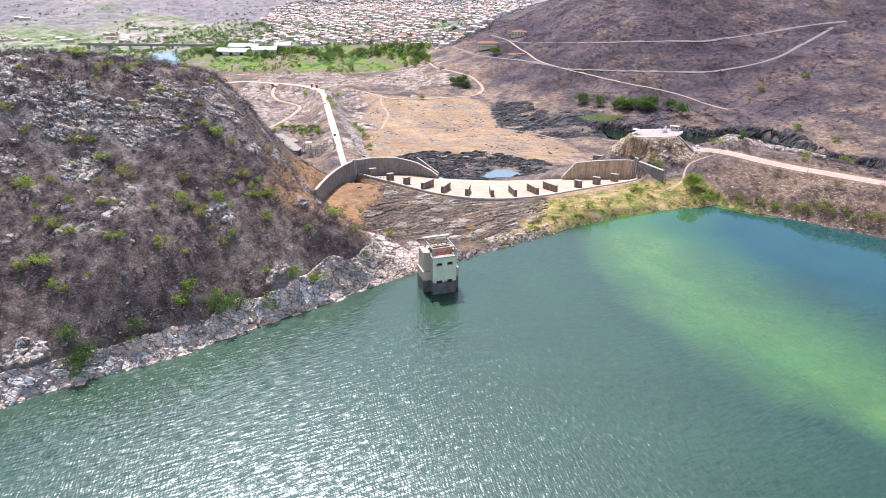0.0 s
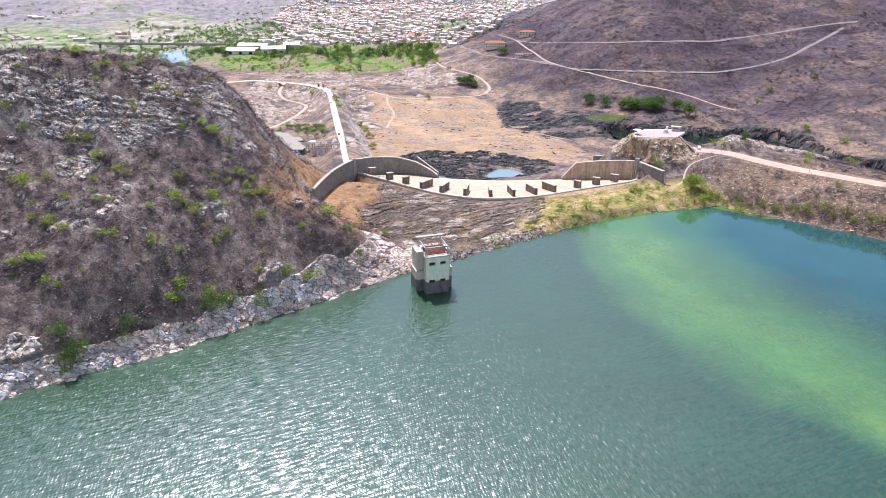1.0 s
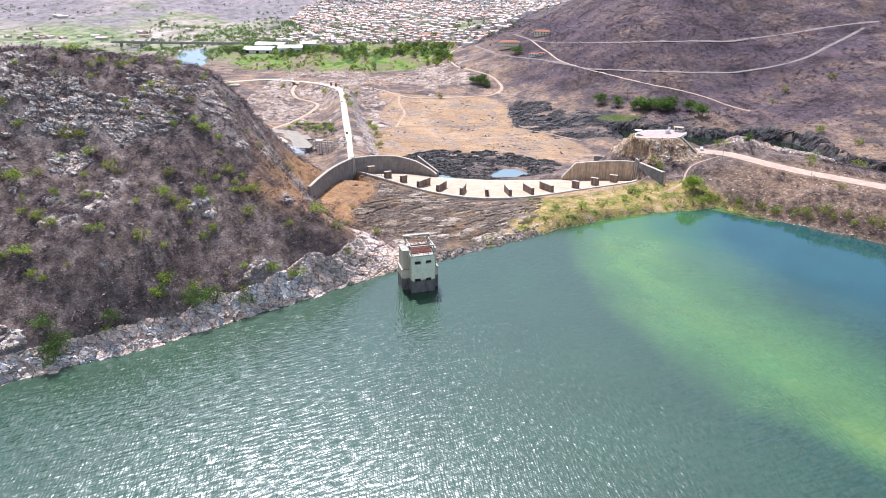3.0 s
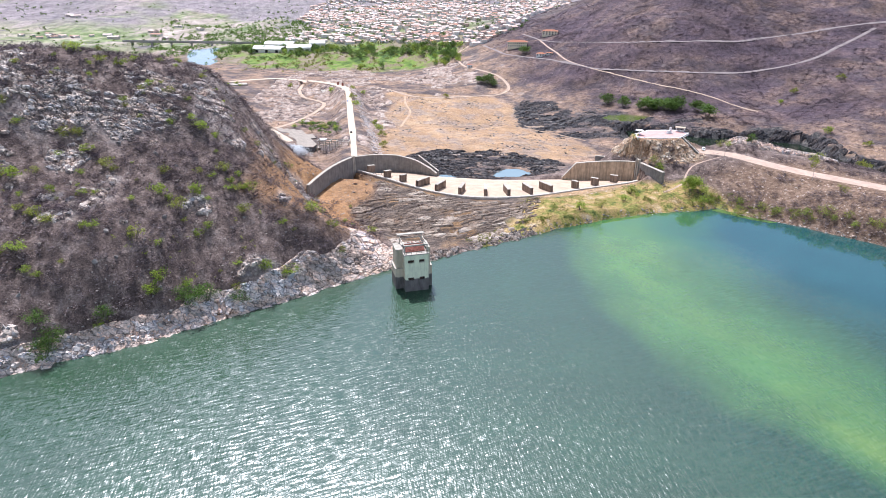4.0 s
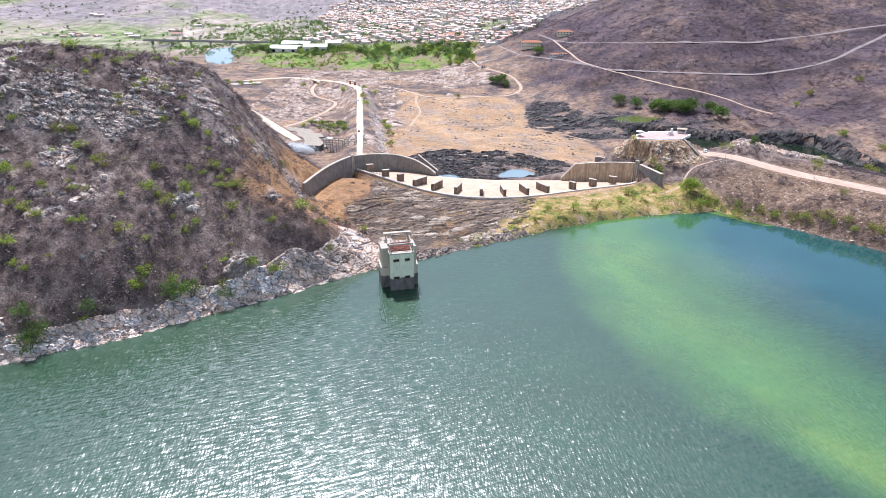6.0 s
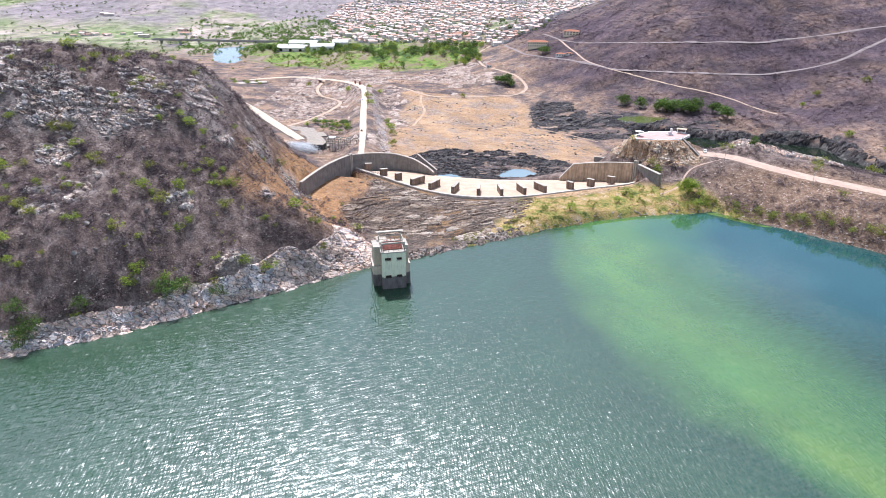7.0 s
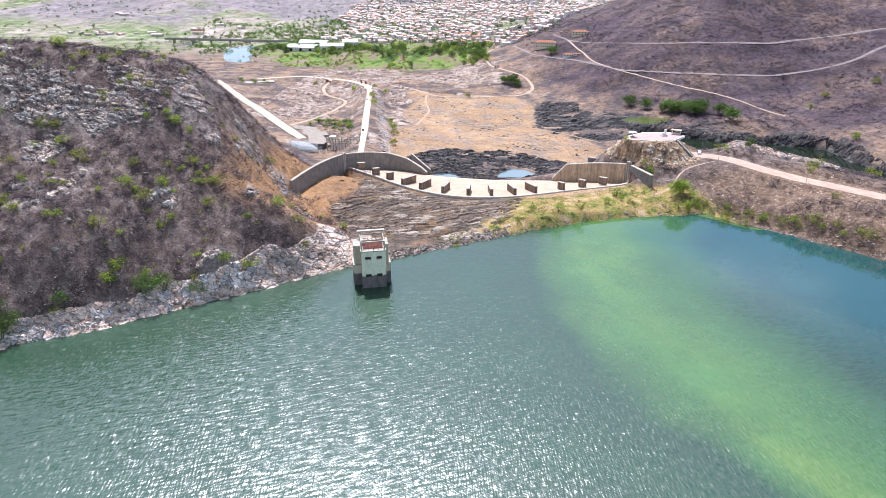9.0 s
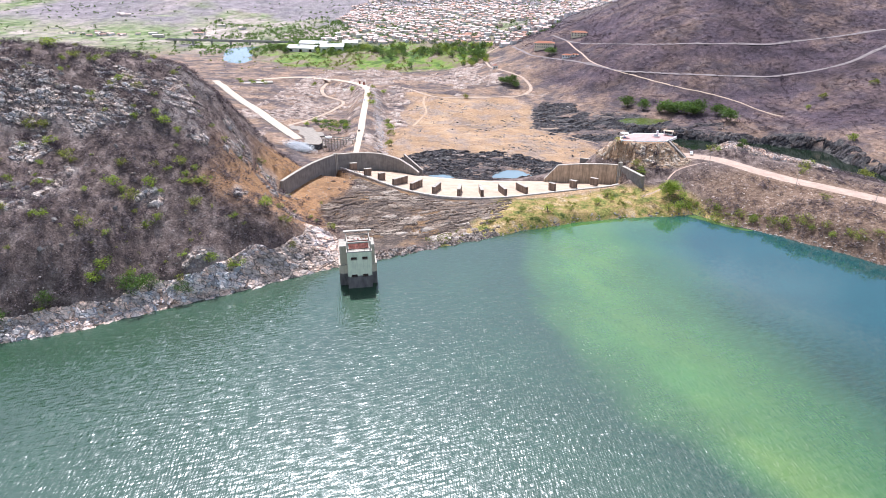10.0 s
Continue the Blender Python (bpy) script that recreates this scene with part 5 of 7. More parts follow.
# ---- bare rock breaking out of the ground ----
def cells(x, y, size, seed):
    """Broken blocks: the nearest of scattered seeds. Gives each point's block tone, two tilts, offset from the seed and nearness to a joint."""
    u, v = x / size, y / size
    iu, iv = np.floor(u), np.floor(v)
    best, second = np.full(x.shape, 9.0), np.full(x.shape, 9.0)
    keep = [np.zeros(x.shape) for _ in range(4)]

    def rnd(a, b, k):
        s = np.sin(a * 127.1 + b * 311.7 + k * 74.7 + seed * 13.37) * 43758.5453
        return s - np.floor(s)
    for a in (-1, 0, 1):
        for b in (-1, 0, 1):
            cu, cv = iu + a, iv + b
            su, sv = cu + rnd(cu, cv, 1), cv + rnd(cu, cv, 2)
            d = np.maximum(np.abs(u - su), np.abs(v - sv)) + 0.3 * (np.abs(u - su) + np.abs(v - sv))
            near = d < best
            second = np.where(near, best, np.minimum(second, d))
            best = np.where(near, d, best)
            for i, k in enumerate((rnd(cu, cv, 3), rnd(cu, cv, 4) - 0.5, rnd(cu, cv, 5) - 0.5)):
                keep[i] = np.where(near, k, keep[i])
            keep[3] = np.where(near, (u - su) * (rnd(cu, cv, 4) - 0.5) + (v - sv) * (rnd(cu, cv, 5) - 0.5), keep[3])
    return keep[0], keep[3] * size, second - best


def crag(name, span, step, mask, sizes, lift, mat, label, seed, turn=0.0, stretch=1.0, tilt=0.45, rise=0.5, extra=None, face=0.0):
    """A sheet of fractured rock over part of the ground, standing proud where the mask is 1 and dipping under the soil where it is 0."""
    x, y = np.meshgrid(np.arange(span[0], span[1], step), np.arange(span[2], span[3], step))
    rng = np.random.RandomState(seed)
    x = x + rng.uniform(-0.3, 0.3, x.shape) * step
    y = y + rng.uniform(-0.3, 0.3, y.shape) * step
    z = samp(gz, x, y)
    w = np.clip(mask(x, y, z), 0, 1)
    c, s = math.cos(radians(turn)), math.sin(radians(turn))
    a = (x * c + y * s + 1.2 * fbm(x, y, 7, 2)) / stretch
    b = (-x * s + y * c) * (1 - 0.4 * min(face, 1)) + face * z + 1.2 * fbm(x + 40, y, 7, 2)
    up, tone, joint = np.zeros_like(x), np.zeros_like(x), np.full(x.shape, 9.0)
    for i, (sz, lf) in enumerate(zip(sizes, lift)):
        t, d, e = cells(a, b, sz, seed + i)
        up = up + lf * (t - 0.3) + tilt * d - 0.6 * lf * (e < 0.12)
        tone = tone + t * (0.65, 0.35, 0.2)[i]
        joint = np.minimum(joint, e * sz * (1.0, 2.2)[i])
    if extra is not None:
        tone = np.clip(tone + extra(x, y, z), 0, 1)
    out = (0.8 + rise + np.maximum(up, -0.35)) * sstep(w, 0.0, 0.6) - 0.8
    gsx, gsy = samp(slope_x, x, y) * (face > 0), samp(slope_y, x, y) * (face > 0)
    ln = np.sqrt(1 + gsx ** 2 + gsy ** 2)
    zz = z + out / ln
    x, y = x - out * gsx / ln, y - out * gsy / ln
    n = np.arange(x.size).reshape(x.shape)
    q = np.stack([n[:-1, :-1], n[:-1, 1:], n[1:, 1:], n[1:, :-1]], -1).reshape(-1, 4)
    q = q[w.ravel()[q].max(1) > 0.12]
    used = np.unique(q)
    back = np.zeros(x.size, int)
    back[used] = np.arange(len(used))
    me = np_mesh(name, np.stack([x, y, zz], -1).reshape(-1, 3)[used], back[q])
    at = me.attributes.new("tone", "FLOAT", "POINT")
    at.data.foreach_set("value", np.clip(tone, 0, 1).ravel()[used].astype(np.float32))
    at = me.attributes.new("joint", "FLOAT", "POINT")
    at.data.foreach_set("value", np.clip(joint, 0, 1).ravel()[used].astype(np.float32))
    ob = hang(new(name, me), mat)
    return tagged(ob, label, "rock", kind="stuff")


def bed_mat(name, *cols, mottle=1.1, crack=0.0):
    m = Mat(name, 0.9, 0.2)
    c = m.ramp(m.attr("tone"), *[(i / (len(cols) - 1), k) for i, k in enumerate(cols)])
    c = m.mix(1.0, c, m.ramp(m.noise(mottle, 6, None, 0.7), (0.3, 0.55), (0.52, 1.0), (0.72, 1.25)), "MULTIPLY")
    # darker along the joints
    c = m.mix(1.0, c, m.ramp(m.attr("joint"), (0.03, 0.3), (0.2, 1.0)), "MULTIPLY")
    stain = m.ramp(m.noise(0.16, 5, None, 0.7), (0.55, 0.0), (0.68, 0.55))
    c = m.mix(stain, c, m.mix(1.0, c, (1.0, 0.72, 0.52), "MULTIPLY"))
    relief = m.noise(2.5, 5, None, 0.7)
    if crack:
        # a net of darker joint lines between the blocks, each block of its own tone
        wob = m.n.new("ShaderNodeVectorMath")
        wob.operation = "MULTIPLY_ADD"
        nz = m.n.new("ShaderNodeTexNoise")
        nz.inputs["Scale"].default_value = 0.5
        nz.inputs["Detail"].default_value = 4
        m.l.new(m.co, nz.inputs["Vector"])
        m.l.new(nz.outputs["Color"], wob.inputs[0])
        wob.inputs[1].default_value = (1.3, 1.3, 1.3)
        lie = m.n.new("ShaderNodeMapping")
        lie.vector_type = "TEXTURE"
        lie.inputs["Rotation"].default_value = (radians(12), radians(32), radians(28))
        lie.inputs["Scale"].default_value = (1.9, 1.0, 0.75)
        m.l.new(m.co, lie.inputs["Vector"])
        m.l.new(lie.outputs["Vector"], wob.inputs[2])
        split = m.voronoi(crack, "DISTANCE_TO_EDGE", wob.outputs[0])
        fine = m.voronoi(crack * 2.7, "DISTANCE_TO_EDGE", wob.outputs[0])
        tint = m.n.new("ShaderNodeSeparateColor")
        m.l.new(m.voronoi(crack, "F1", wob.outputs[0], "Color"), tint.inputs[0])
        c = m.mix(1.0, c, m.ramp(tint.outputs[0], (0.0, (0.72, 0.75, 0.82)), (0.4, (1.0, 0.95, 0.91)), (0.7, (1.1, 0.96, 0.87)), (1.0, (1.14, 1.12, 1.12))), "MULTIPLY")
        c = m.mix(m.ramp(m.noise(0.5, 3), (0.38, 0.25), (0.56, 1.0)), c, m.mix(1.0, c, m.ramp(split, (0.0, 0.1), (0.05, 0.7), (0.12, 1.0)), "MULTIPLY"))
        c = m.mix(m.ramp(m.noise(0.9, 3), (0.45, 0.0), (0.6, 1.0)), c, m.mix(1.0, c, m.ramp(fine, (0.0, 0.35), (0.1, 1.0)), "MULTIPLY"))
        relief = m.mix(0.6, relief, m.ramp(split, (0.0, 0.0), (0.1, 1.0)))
    m.color(c)
    m.bump(relief, 0.6, 0.5)
    return m.m


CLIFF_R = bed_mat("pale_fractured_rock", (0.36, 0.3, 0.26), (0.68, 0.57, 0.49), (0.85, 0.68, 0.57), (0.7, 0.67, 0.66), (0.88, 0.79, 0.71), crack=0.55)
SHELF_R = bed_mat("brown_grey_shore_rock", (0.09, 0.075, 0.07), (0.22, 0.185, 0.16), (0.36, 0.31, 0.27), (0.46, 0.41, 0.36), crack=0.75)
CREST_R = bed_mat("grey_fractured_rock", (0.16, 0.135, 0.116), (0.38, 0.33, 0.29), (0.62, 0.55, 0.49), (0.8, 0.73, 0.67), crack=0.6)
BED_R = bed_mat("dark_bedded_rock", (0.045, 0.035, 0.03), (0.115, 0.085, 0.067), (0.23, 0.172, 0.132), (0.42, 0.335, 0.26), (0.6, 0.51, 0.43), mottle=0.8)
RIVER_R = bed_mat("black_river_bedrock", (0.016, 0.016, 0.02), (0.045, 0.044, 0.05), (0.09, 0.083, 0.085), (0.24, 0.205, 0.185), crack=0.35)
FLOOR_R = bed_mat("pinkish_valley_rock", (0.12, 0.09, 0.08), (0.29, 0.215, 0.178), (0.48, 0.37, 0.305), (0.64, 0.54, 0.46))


def band(x, y, z):
    d = samp(gd, x, y)
    near_tower = sstep(x, -52, -30)
    top = 6.4 + 3.2 * fbm(x, y, 16, 3) + 4.0 * near_tower * (1 - sstep(x, -14, -2))
    reach = 15 + 5 * near_tower - 12 * sstep(x, -14, 0)
    return sstep(d, -2.5, -1.2) * (1 - sstep(z, top, top + 1.6)) * (1 - sstep(x, 4, 10)) * (1 - sstep(d, reach, reach + 4))


crag("shore_cliff", (-185, 22, -85, 62), 0.36, lambda x, y, z: band(x, y, z) * (0.72 + 0.5 * sstep(fbm(x + 11, y, 11, 3), -0.5, 0.0)), (4.2, 1.5), (0.75, 0.16), CLIFF_R,
     "pale pink and blue-grey fractured rock cliff along the waterline", 3, 27, 1.25, tilt=0.24, rise=0.5, face=0.9, extra=lambda x, y, z: -0.14 * sstep(x, -50, -22))
p = place(16000, -185, 12, -85, 62, lambda x, y: band(x, y, samp(gz, x, y)) * (samp(gd, x, y) > -0.6) * (1 - 0.93 * sstep(x, -45, -22)) * 0.045, 0.5)
strewn("cliff_blocks", STONES[:6] + BLOCKS, p, R.uniform(0.9, 2.1, len(p)) * R.uniform(0.6, 1.5, len(p)), 3, PALE_ROCK, "pale fractured blocks in the shore cliff", "rock", R, R.uniform(0.7, 1.4, len(p)))
crag("crest_outcrop", (-200, -52, -10, 128), 0.42, ledge, (2.0, 0.8), (1.0, 0.4), CREST_R, "bands of fractured grey bedrock across the upper slope", 7, -18, 1.9, tilt=0.3, rise=0.15, face=1.1)
crag("slope_ledges", (-175, -8, -55, 110), 0.75, lambda x, y, z: samp(on_hill, x, y) * (samp(gd, x, y) > 6) * (z < 46) * sstep(fbm(x + 70, y * 0.8, 15, 4), 0.3, 0.45), (2.6, 1.1), (1.5, 0.5), CREST_R,
     "small grey rock ledges in the scrub", 9, 20, 1.3, rise=0.15, face=0.7)


def bare(x, y, z):
    return samp(z_slab, x, y) * sstep(samp(gd, x, y), -1.5, 0) * (1 - samp(blocked, x, y)) * (1 - inside(x, y, SILL_FRONT, 2)) * sstep(fbm(x, y, 24, 4) + 0.34, 0, 0.2) * (1 - 0.9 * inside(x, y, LEFT_SOIL, 8))


STAIR_PLAN = [(158, 140), (172, 140), (180, 152), (172, 160), (160, 152)]
YARD_PLAN = [(-132, 318), (-58, 318), (-55, 462), (-135, 466)]
crag("bedded_slab", (-40, 84, 34, 152), 0.46, bare, (2.4, 0.85), (0.75, 0.38), BED_R, "dark bedded rock shelf with pale streaks", 13, 22, 4.5, tilt=0.5, rise=0.05,
     extra=lambda x, y, z: 0.36 * sstep(fbm(x * 0.28 + 0.11 * y, y * 1.5 - 0.6 * x, 5, 4), -0.1, 0.4) * (1 - 0.55 * sstep(samp(gd, x, y), 12, 45)) - 0.12)
crag("tower_shelf", (8, 70, 30, 74), 0.46, lambda x, y, z: (np.abs(samp(gd, x, y) - 1.0) < 3.2) * sstep(fbm(x, y, 8, 2), -0.75, -0.4) * (1 - sstep(x, 58, 68)), (2.6, 1.0), (1.2, 0.5), SHELF_R,
     "low broken rock bank at the water's edge", 15, 30, 1.6, rise=0.25)
crag("river_bedrock", (-12, 128, 246, 352), 0.85, lambda x, y, z: samp(z_dark, x, y) * (1 - samp(np.maximum(road_mask, pool_mask), x, y)) * 1.2 - 0.1, (4.5, 1.7), (1.7, 0.7), RIVER_R,
     "jagged black bedrock round the plunge pool", 17, -15, 1.6, rise=0.2)
crag("river_ledges", (120, 345, 385, 615), 1.5, lambda x, y, z: samp(z_dark, x, y) * (1 - samp(np.maximum(road_mask, pool_mask), x, y)) * 1.2 - 0.15, (7, 2.8), (2.2, 0.9), RIVER_R,
     "dark rock ledges beside the river", 19, 25, 2.0, rise=0.2)
crag("gorge_rocks", (232, 500, 195, 476), 1.1, lambda x, y, z: sstep(samp(gorge_d, x, y), 12, 16) * (1 - sstep(samp(gorge_d, x, y) + 10 * fbm(x, y, 20, 3), 22, 30)) * (1 - samp(road_mask, x, y)) * sstep(z, -53, -50) * sstep(fbm(x, y, 12, 3), -0.42, -0.12), (5.0, 2.0), (1.6, 0.8), RIVER_R,
     "black rock wall of the river gorge", 23, 30, 1.4, rise=0.3, face=0.8)
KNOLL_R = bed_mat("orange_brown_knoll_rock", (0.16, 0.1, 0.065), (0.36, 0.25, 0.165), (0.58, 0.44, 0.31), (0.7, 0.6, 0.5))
crag("knoll_rocks", (116, 184, 126, 184), 0.45, lambda x, y, z: samp(z_knoll, x, y) * (1 - inside(x, y, KNOLL, 1.0)) * (1 - samp(blocked, x, y)) * (1 - inside(x, y, STAIR_PLAN, 1)) * sstep(fbm(x, y, 9, 3), -0.35, -0.1), (1.9, 0.8), (0.8, 0.3), KNOLL_R,
     "orange-brown broken rock on the lookout's flanks", 25, 0, 1.3, rise=0.05, face=0.6)
crag("roadside_rocks", (184, 250, 128, 172), 0.45, lambda x, y, z: (1 - sstep(line_dist(x, y, [(194, 157), (206, 150), (222, 142), (236, 134)])[0] + 4 * fbm(x, y, 8, 3), 4.5, 7)) * sstep(z, 8, 10) * (1 - samp(road_mask, x, y)), (2.2, 0.9), (1.5, 0.5), CLIFF_R,
     "pale pinkish boulders heaped along the road's far edge", 27, -30, 1.2, rise=0.9, tilt=0.4,
     extra=lambda x, y, z: -0.25 * sstep(fbm(x, y, 6, 2), -0.2, 0.2))
crag("valley_bedrock", (-190, 130, 330, 930), 1.75, lambda x, y, z: (1 - samp(np.clip(blocked + z_field + z_sand * 1.2, 0, 1), x, y)) * (1 - samp(on_hill, x, y)) * (1 - sstep(x, 50, 130)) * (1 - inside(x, y, YARD_PLAN, 4)) * sstep(fbm(x * 0.8, y * 0.5, 34, 5), -0.2, 0.05), (5, 2.2), (1.9, 1.0), FLOOR_R,
     "pale pinkish rock pavements on the valley floor", 21, 10, 1.8, rise=0.0)


# ---- green shrubs and trees ----
def plant(name, seed, h, r, n, size, clumps, mat, label, category, group, low=0.3):
    rng = np.random.RandomState(seed)
    ob = base(name, pose(0, 0, 0), label, category, group)
    bm = bmesh.new()
    for i in range(rng.randint(3, 5)):
        a = rng.uniform(0, 6.28)
        mid = (0.25 * r * math.cos(a), 0.25 * r * math.sin(a), h * low)
        tip = (0.6 * r * math.cos(a + 0.4), 0.6 * r * math.sin(a + 0.4), h * 0.75)
        if i == 0:
            tube(bm, (0, 0, -0.4), (mid[0] * 0.4, mid[1] * 0.4, h * low), 0.05 * h, 0.035 * h)
        tube(bm, (0, 0, 0.05 * h), mid, 0.035 * h, 0.025 * h, 5)
        tube(bm, mid, tip, 0.025 * h, 0.008 * h, 5)
    part("trunk", bm, BARK, ob)
    pts = leaves(rng, n, h, r, size, clumps, low)
    hang(new("crown", np_mesh("crown", pts, np.arange(len(pts)).reshape(-1, 4))), mat, ob)
    return ob


def grove(protos, spots, lo, hi, seed):
    """Copies of a few plants at plan spots; the first of each stands itself."""
    rng = random.Random(seed)
    fresh = list(protos)
    for x, y in spots:
        z = float(samp(gz, np.array([x]), np.array([y]))[0])
        ob = protos[rng.randrange(len(protos))] if not fresh else fresh.pop()
        m = pose(x, y, z - 0.15, 0, 0, rng.uniform(0, 360))
        s = rng.uniform(lo, hi)
        if ob.get("stands"):
            ob = copy_thing(ob, m)
        else:
            ob["stands"] = 1
            ob.matrix_basis = m
        ob.scale = (s, s, s * rng.uniform(0.85, 1.1))


SHRUBS = [plant("green_shrub", 1 + i, 2.8, 1.9, 400, 0.155, 14, GREENS[i % 2], ("bright green leafy shrub on the dry slope", "olive-green thin shrub on the dry slope")[i % 2], "shrub",
                "green shrubs on the slopes", 0.15) for i in range(4)]
HILL_GREEN = [(-117, 38), (-112, 32), (-121, 37), (-131, 15), (-64, 36), (-53, 98), (-76, 53), (-99, 67), (-104, 26), (-101, 25), (-116, 10), (-118, -1), (-112, -4), (-85, -2), (-98, -5),
              (-118, -14), (-76, 15), (-71, 23), (-61, 31), (-83, 18), (-45, 4), (-37, 9), (-53, -3), (-76, -10), (-91, -26), (-23, 32), (-10, 53), (-32, 33), (-55, 21), (-84, 28),
              (-129, 73), (-119, 71), (-112, 74), (-121, 29), (-65, 12), (-41, 22), (-69, -7), (-78, -14), (-20, 23), (-25, 30), (-68, 9), (-54, 32)]
grove(SHRUBS, HILL_GREEN, 0.9, 1.8, 3)
rh = random.Random(31)
extra = []
while len(extra) < 105:
    x, y = rh.uniform(-150, -18), rh.uniform(-45, 95)
    if float(samp(gd, np.array([x]), np.array([y]))[0]) > 7 and float(samp(on_hill, np.array([x]), np.array([y]))[0]) > 0.9:
        extra.append((x, y))
grove(SHRUBS, extra, 0.4, 1.15, 13)
FRINGE = [plant("leafy_bush", 21 + i, 4.2, 2.6, 900, 0.14, 16, GREENS[2], "dense mid-green bush above the rocky shore", "bush", "bushes above the shore", 0.05) for i in range(2)]
grove(FRINGE, [(-66, -10), (-104, -36), (-103, -33), (-70, -11), (-52, -5), (-106, -31), (-63, -8), (-90, -24)], 1.25, 1.9, 5)
BANK = [plant("bank_tree", 31, 8.6, 5.4, 5200, 0.24, 36, GREENS[0], "round bright green tree on the reservoir bank", "tree", "trees on the bank", 0.18)]
grove(BANK, [(149, 104)], 0.9, 0.94, 1)
ROADSIDE = [plant("roadside_tree", 35, 7.5, 2.6, 1500, 0.2, 18, GREENS[2], "slender dark green tree among the roadside boulders", "tree", "trees on the bank", 0.1)]
grove(ROADSIDE, [(199, 150)], 0.95, 1.0, 2)
BANKB = [plant("bank_bush", 33 + i, 3.0, 2.2, 520, 0.14, 12, GREENS[1 - i], ("olive-green bush among stones", "bright green bush among stones")[i], "bush", "bushes on the bank", 0.05) for i in range(2)]
grove(BANKB, [(119, 106), (74, 80), (192, 68), (199, 63), (186, 73), (151, 94), (156, 95), (161, 97), (217, 116), (211, 79), (226, 128), (188, 152), (186, 158), (140, 128), (138, 133), (147, 92),
              (165, 84), (172, 78), (205, 56), (212, 51), (131, 146), (120, 100), (112, 96), (98, 86), (87, 81), (60, 70), (176, 84), (181, 79), (191, 71), (197, 67), (204, 61), (210, 54), (158, 99), (154, 101), (146, 99), (219, 47), (168, 90)], 0.8, 1.7, 8)
VALLEY_TREES = [plant("valley_tree", 41 + i, 9.6, 6.4, 1300, 0.44, 30, GREENS[2], "broad dark green tree by the river", "tree", "trees in the valley", 0.12) for i in range(3)]
grove(VALLEY_TREES, [(262, 523), (272, 513), (285, 507), (294, 505), (278, 518), (233, 558), (321, 480), (317, 501), (104, 717), (115, 703), (110, 712), (97, 722), (173, 818), (298, 512), (247, 540), (268, 519), (289, 503)], 0.95, 1.6, 4)
SIDE = [plant("valley_bush", 51 + i, 4.5, 3.6, 380, 0.34, 12, GREENS[i], ("bright green bush on the dry slope", "olive bush on the dry slope")[i], "bush", "bushes in the valley", 0.08) for i in range(2)]
grove(SIDE, [(484, 520), (416, 512), (436, 524), (404, 397), (420, 359), (46, 635), (250, 300), (312, 258), (262, 175), (276, 160), (-60, 640), (-72, 628), (-28, 430), (-35, 470), (-30, 445), (-24, 400),
             (-20, 360), (-160, 690), (-100, 640), (300, 352), (-66, 560), (-58, 520), (300, 290), (335, 262), (352, 300), (290, 330), (380, 270), (405, 245)], 0.95, 1.6, 6)
GARDEN = [plant("garden_tree", 61 + i, 5.2, 3.4, 420, 0.3, 12, GREENS[2 - 2 * i], "small round green tree in the garden below the dam", "tree", "garden trees", 0.2) for i in range(2)]
grove(GARDEN, [(-111, 430), (-102, 439), (-95, 451), (-80, 427), (-71, 426), (-91, 412), (-82, 406), (-65, 394), (-88, 446), (-76, 440), (-68, 412), (-106, 446), (-74, 398), (-260, 690), (-252, 702),
              (-244, 690), (-236, 706), (-228, 692), (-268, 704), (-98, 446), (-93, 442), (-84, 434), (-78, 432), (-86, 420), (-70, 418)], 0.85, 1.3, 7)
BELT = [plant("belt_tree", 71 + i, 10.5, 7.0, 560, 0.5, 20, GREENS[2 - (i == 2) * 2], ("broad green tree in the wooded belt", "tall dark green tree in the wooded belt", "bright green tree in the wooded belt")[i],
              "tree", "trees below the town", 0.1) for i in range(3)]
spots = []
rb = random.Random(21)
while len(spots) < 190:
    x, y = rb.uniform(-380, 90), rb.uniform(930, 1180)
    ln = 1085 - 0.22 * x if x < -120 else 1075 - 0.2 * (x + 120)
    if abs(y - ln) < 32 + 14 * math.sin(x * 0.05) or rb.random() < 0.025:
        spots.append((x, y))
for i in range(40):
    spots.append((rb.uniform(40, 80), rb.uniform(900, 1010)))
grove(BELT, spots, 0.55, 1.25, 9)
TREE_FAR = [leaves(np.random.RandomState(90 + i), 40, 0.85, 0.62, 0.15, 9, 0.02) for i in range(4)]
p = place(5500, -1500, 300, 1150, 3000, lambda x, y: 0.11 + 0.75 * samp(far_wood, x, y) * sstep(fbm(x, y, 70, 3), -0.05, 0.25), 0.3)
strewn("far_trees", TREE_FAR, p, R.uniform(3, 9, len(p)), 4, GREENS[2], "scattered green trees across the distant plain", "tree", R)
p = place(2900, -680, -120, 1060, 1750, lambda x, y: (0.05 + 0.8 * sstep(fbm(x, y, 75, 4), 0.05, 0.22)) * (1 - samp(pool_mask, x, y)) * (1 - samp(road_mask, x, y)), 0.3)
strewn("river_trees", TREE_FAR, p, R.uniform(4, 9.5, len(p)), 4, GREENS[2], "green tree clusters round the river and the bridge", "tree", R)
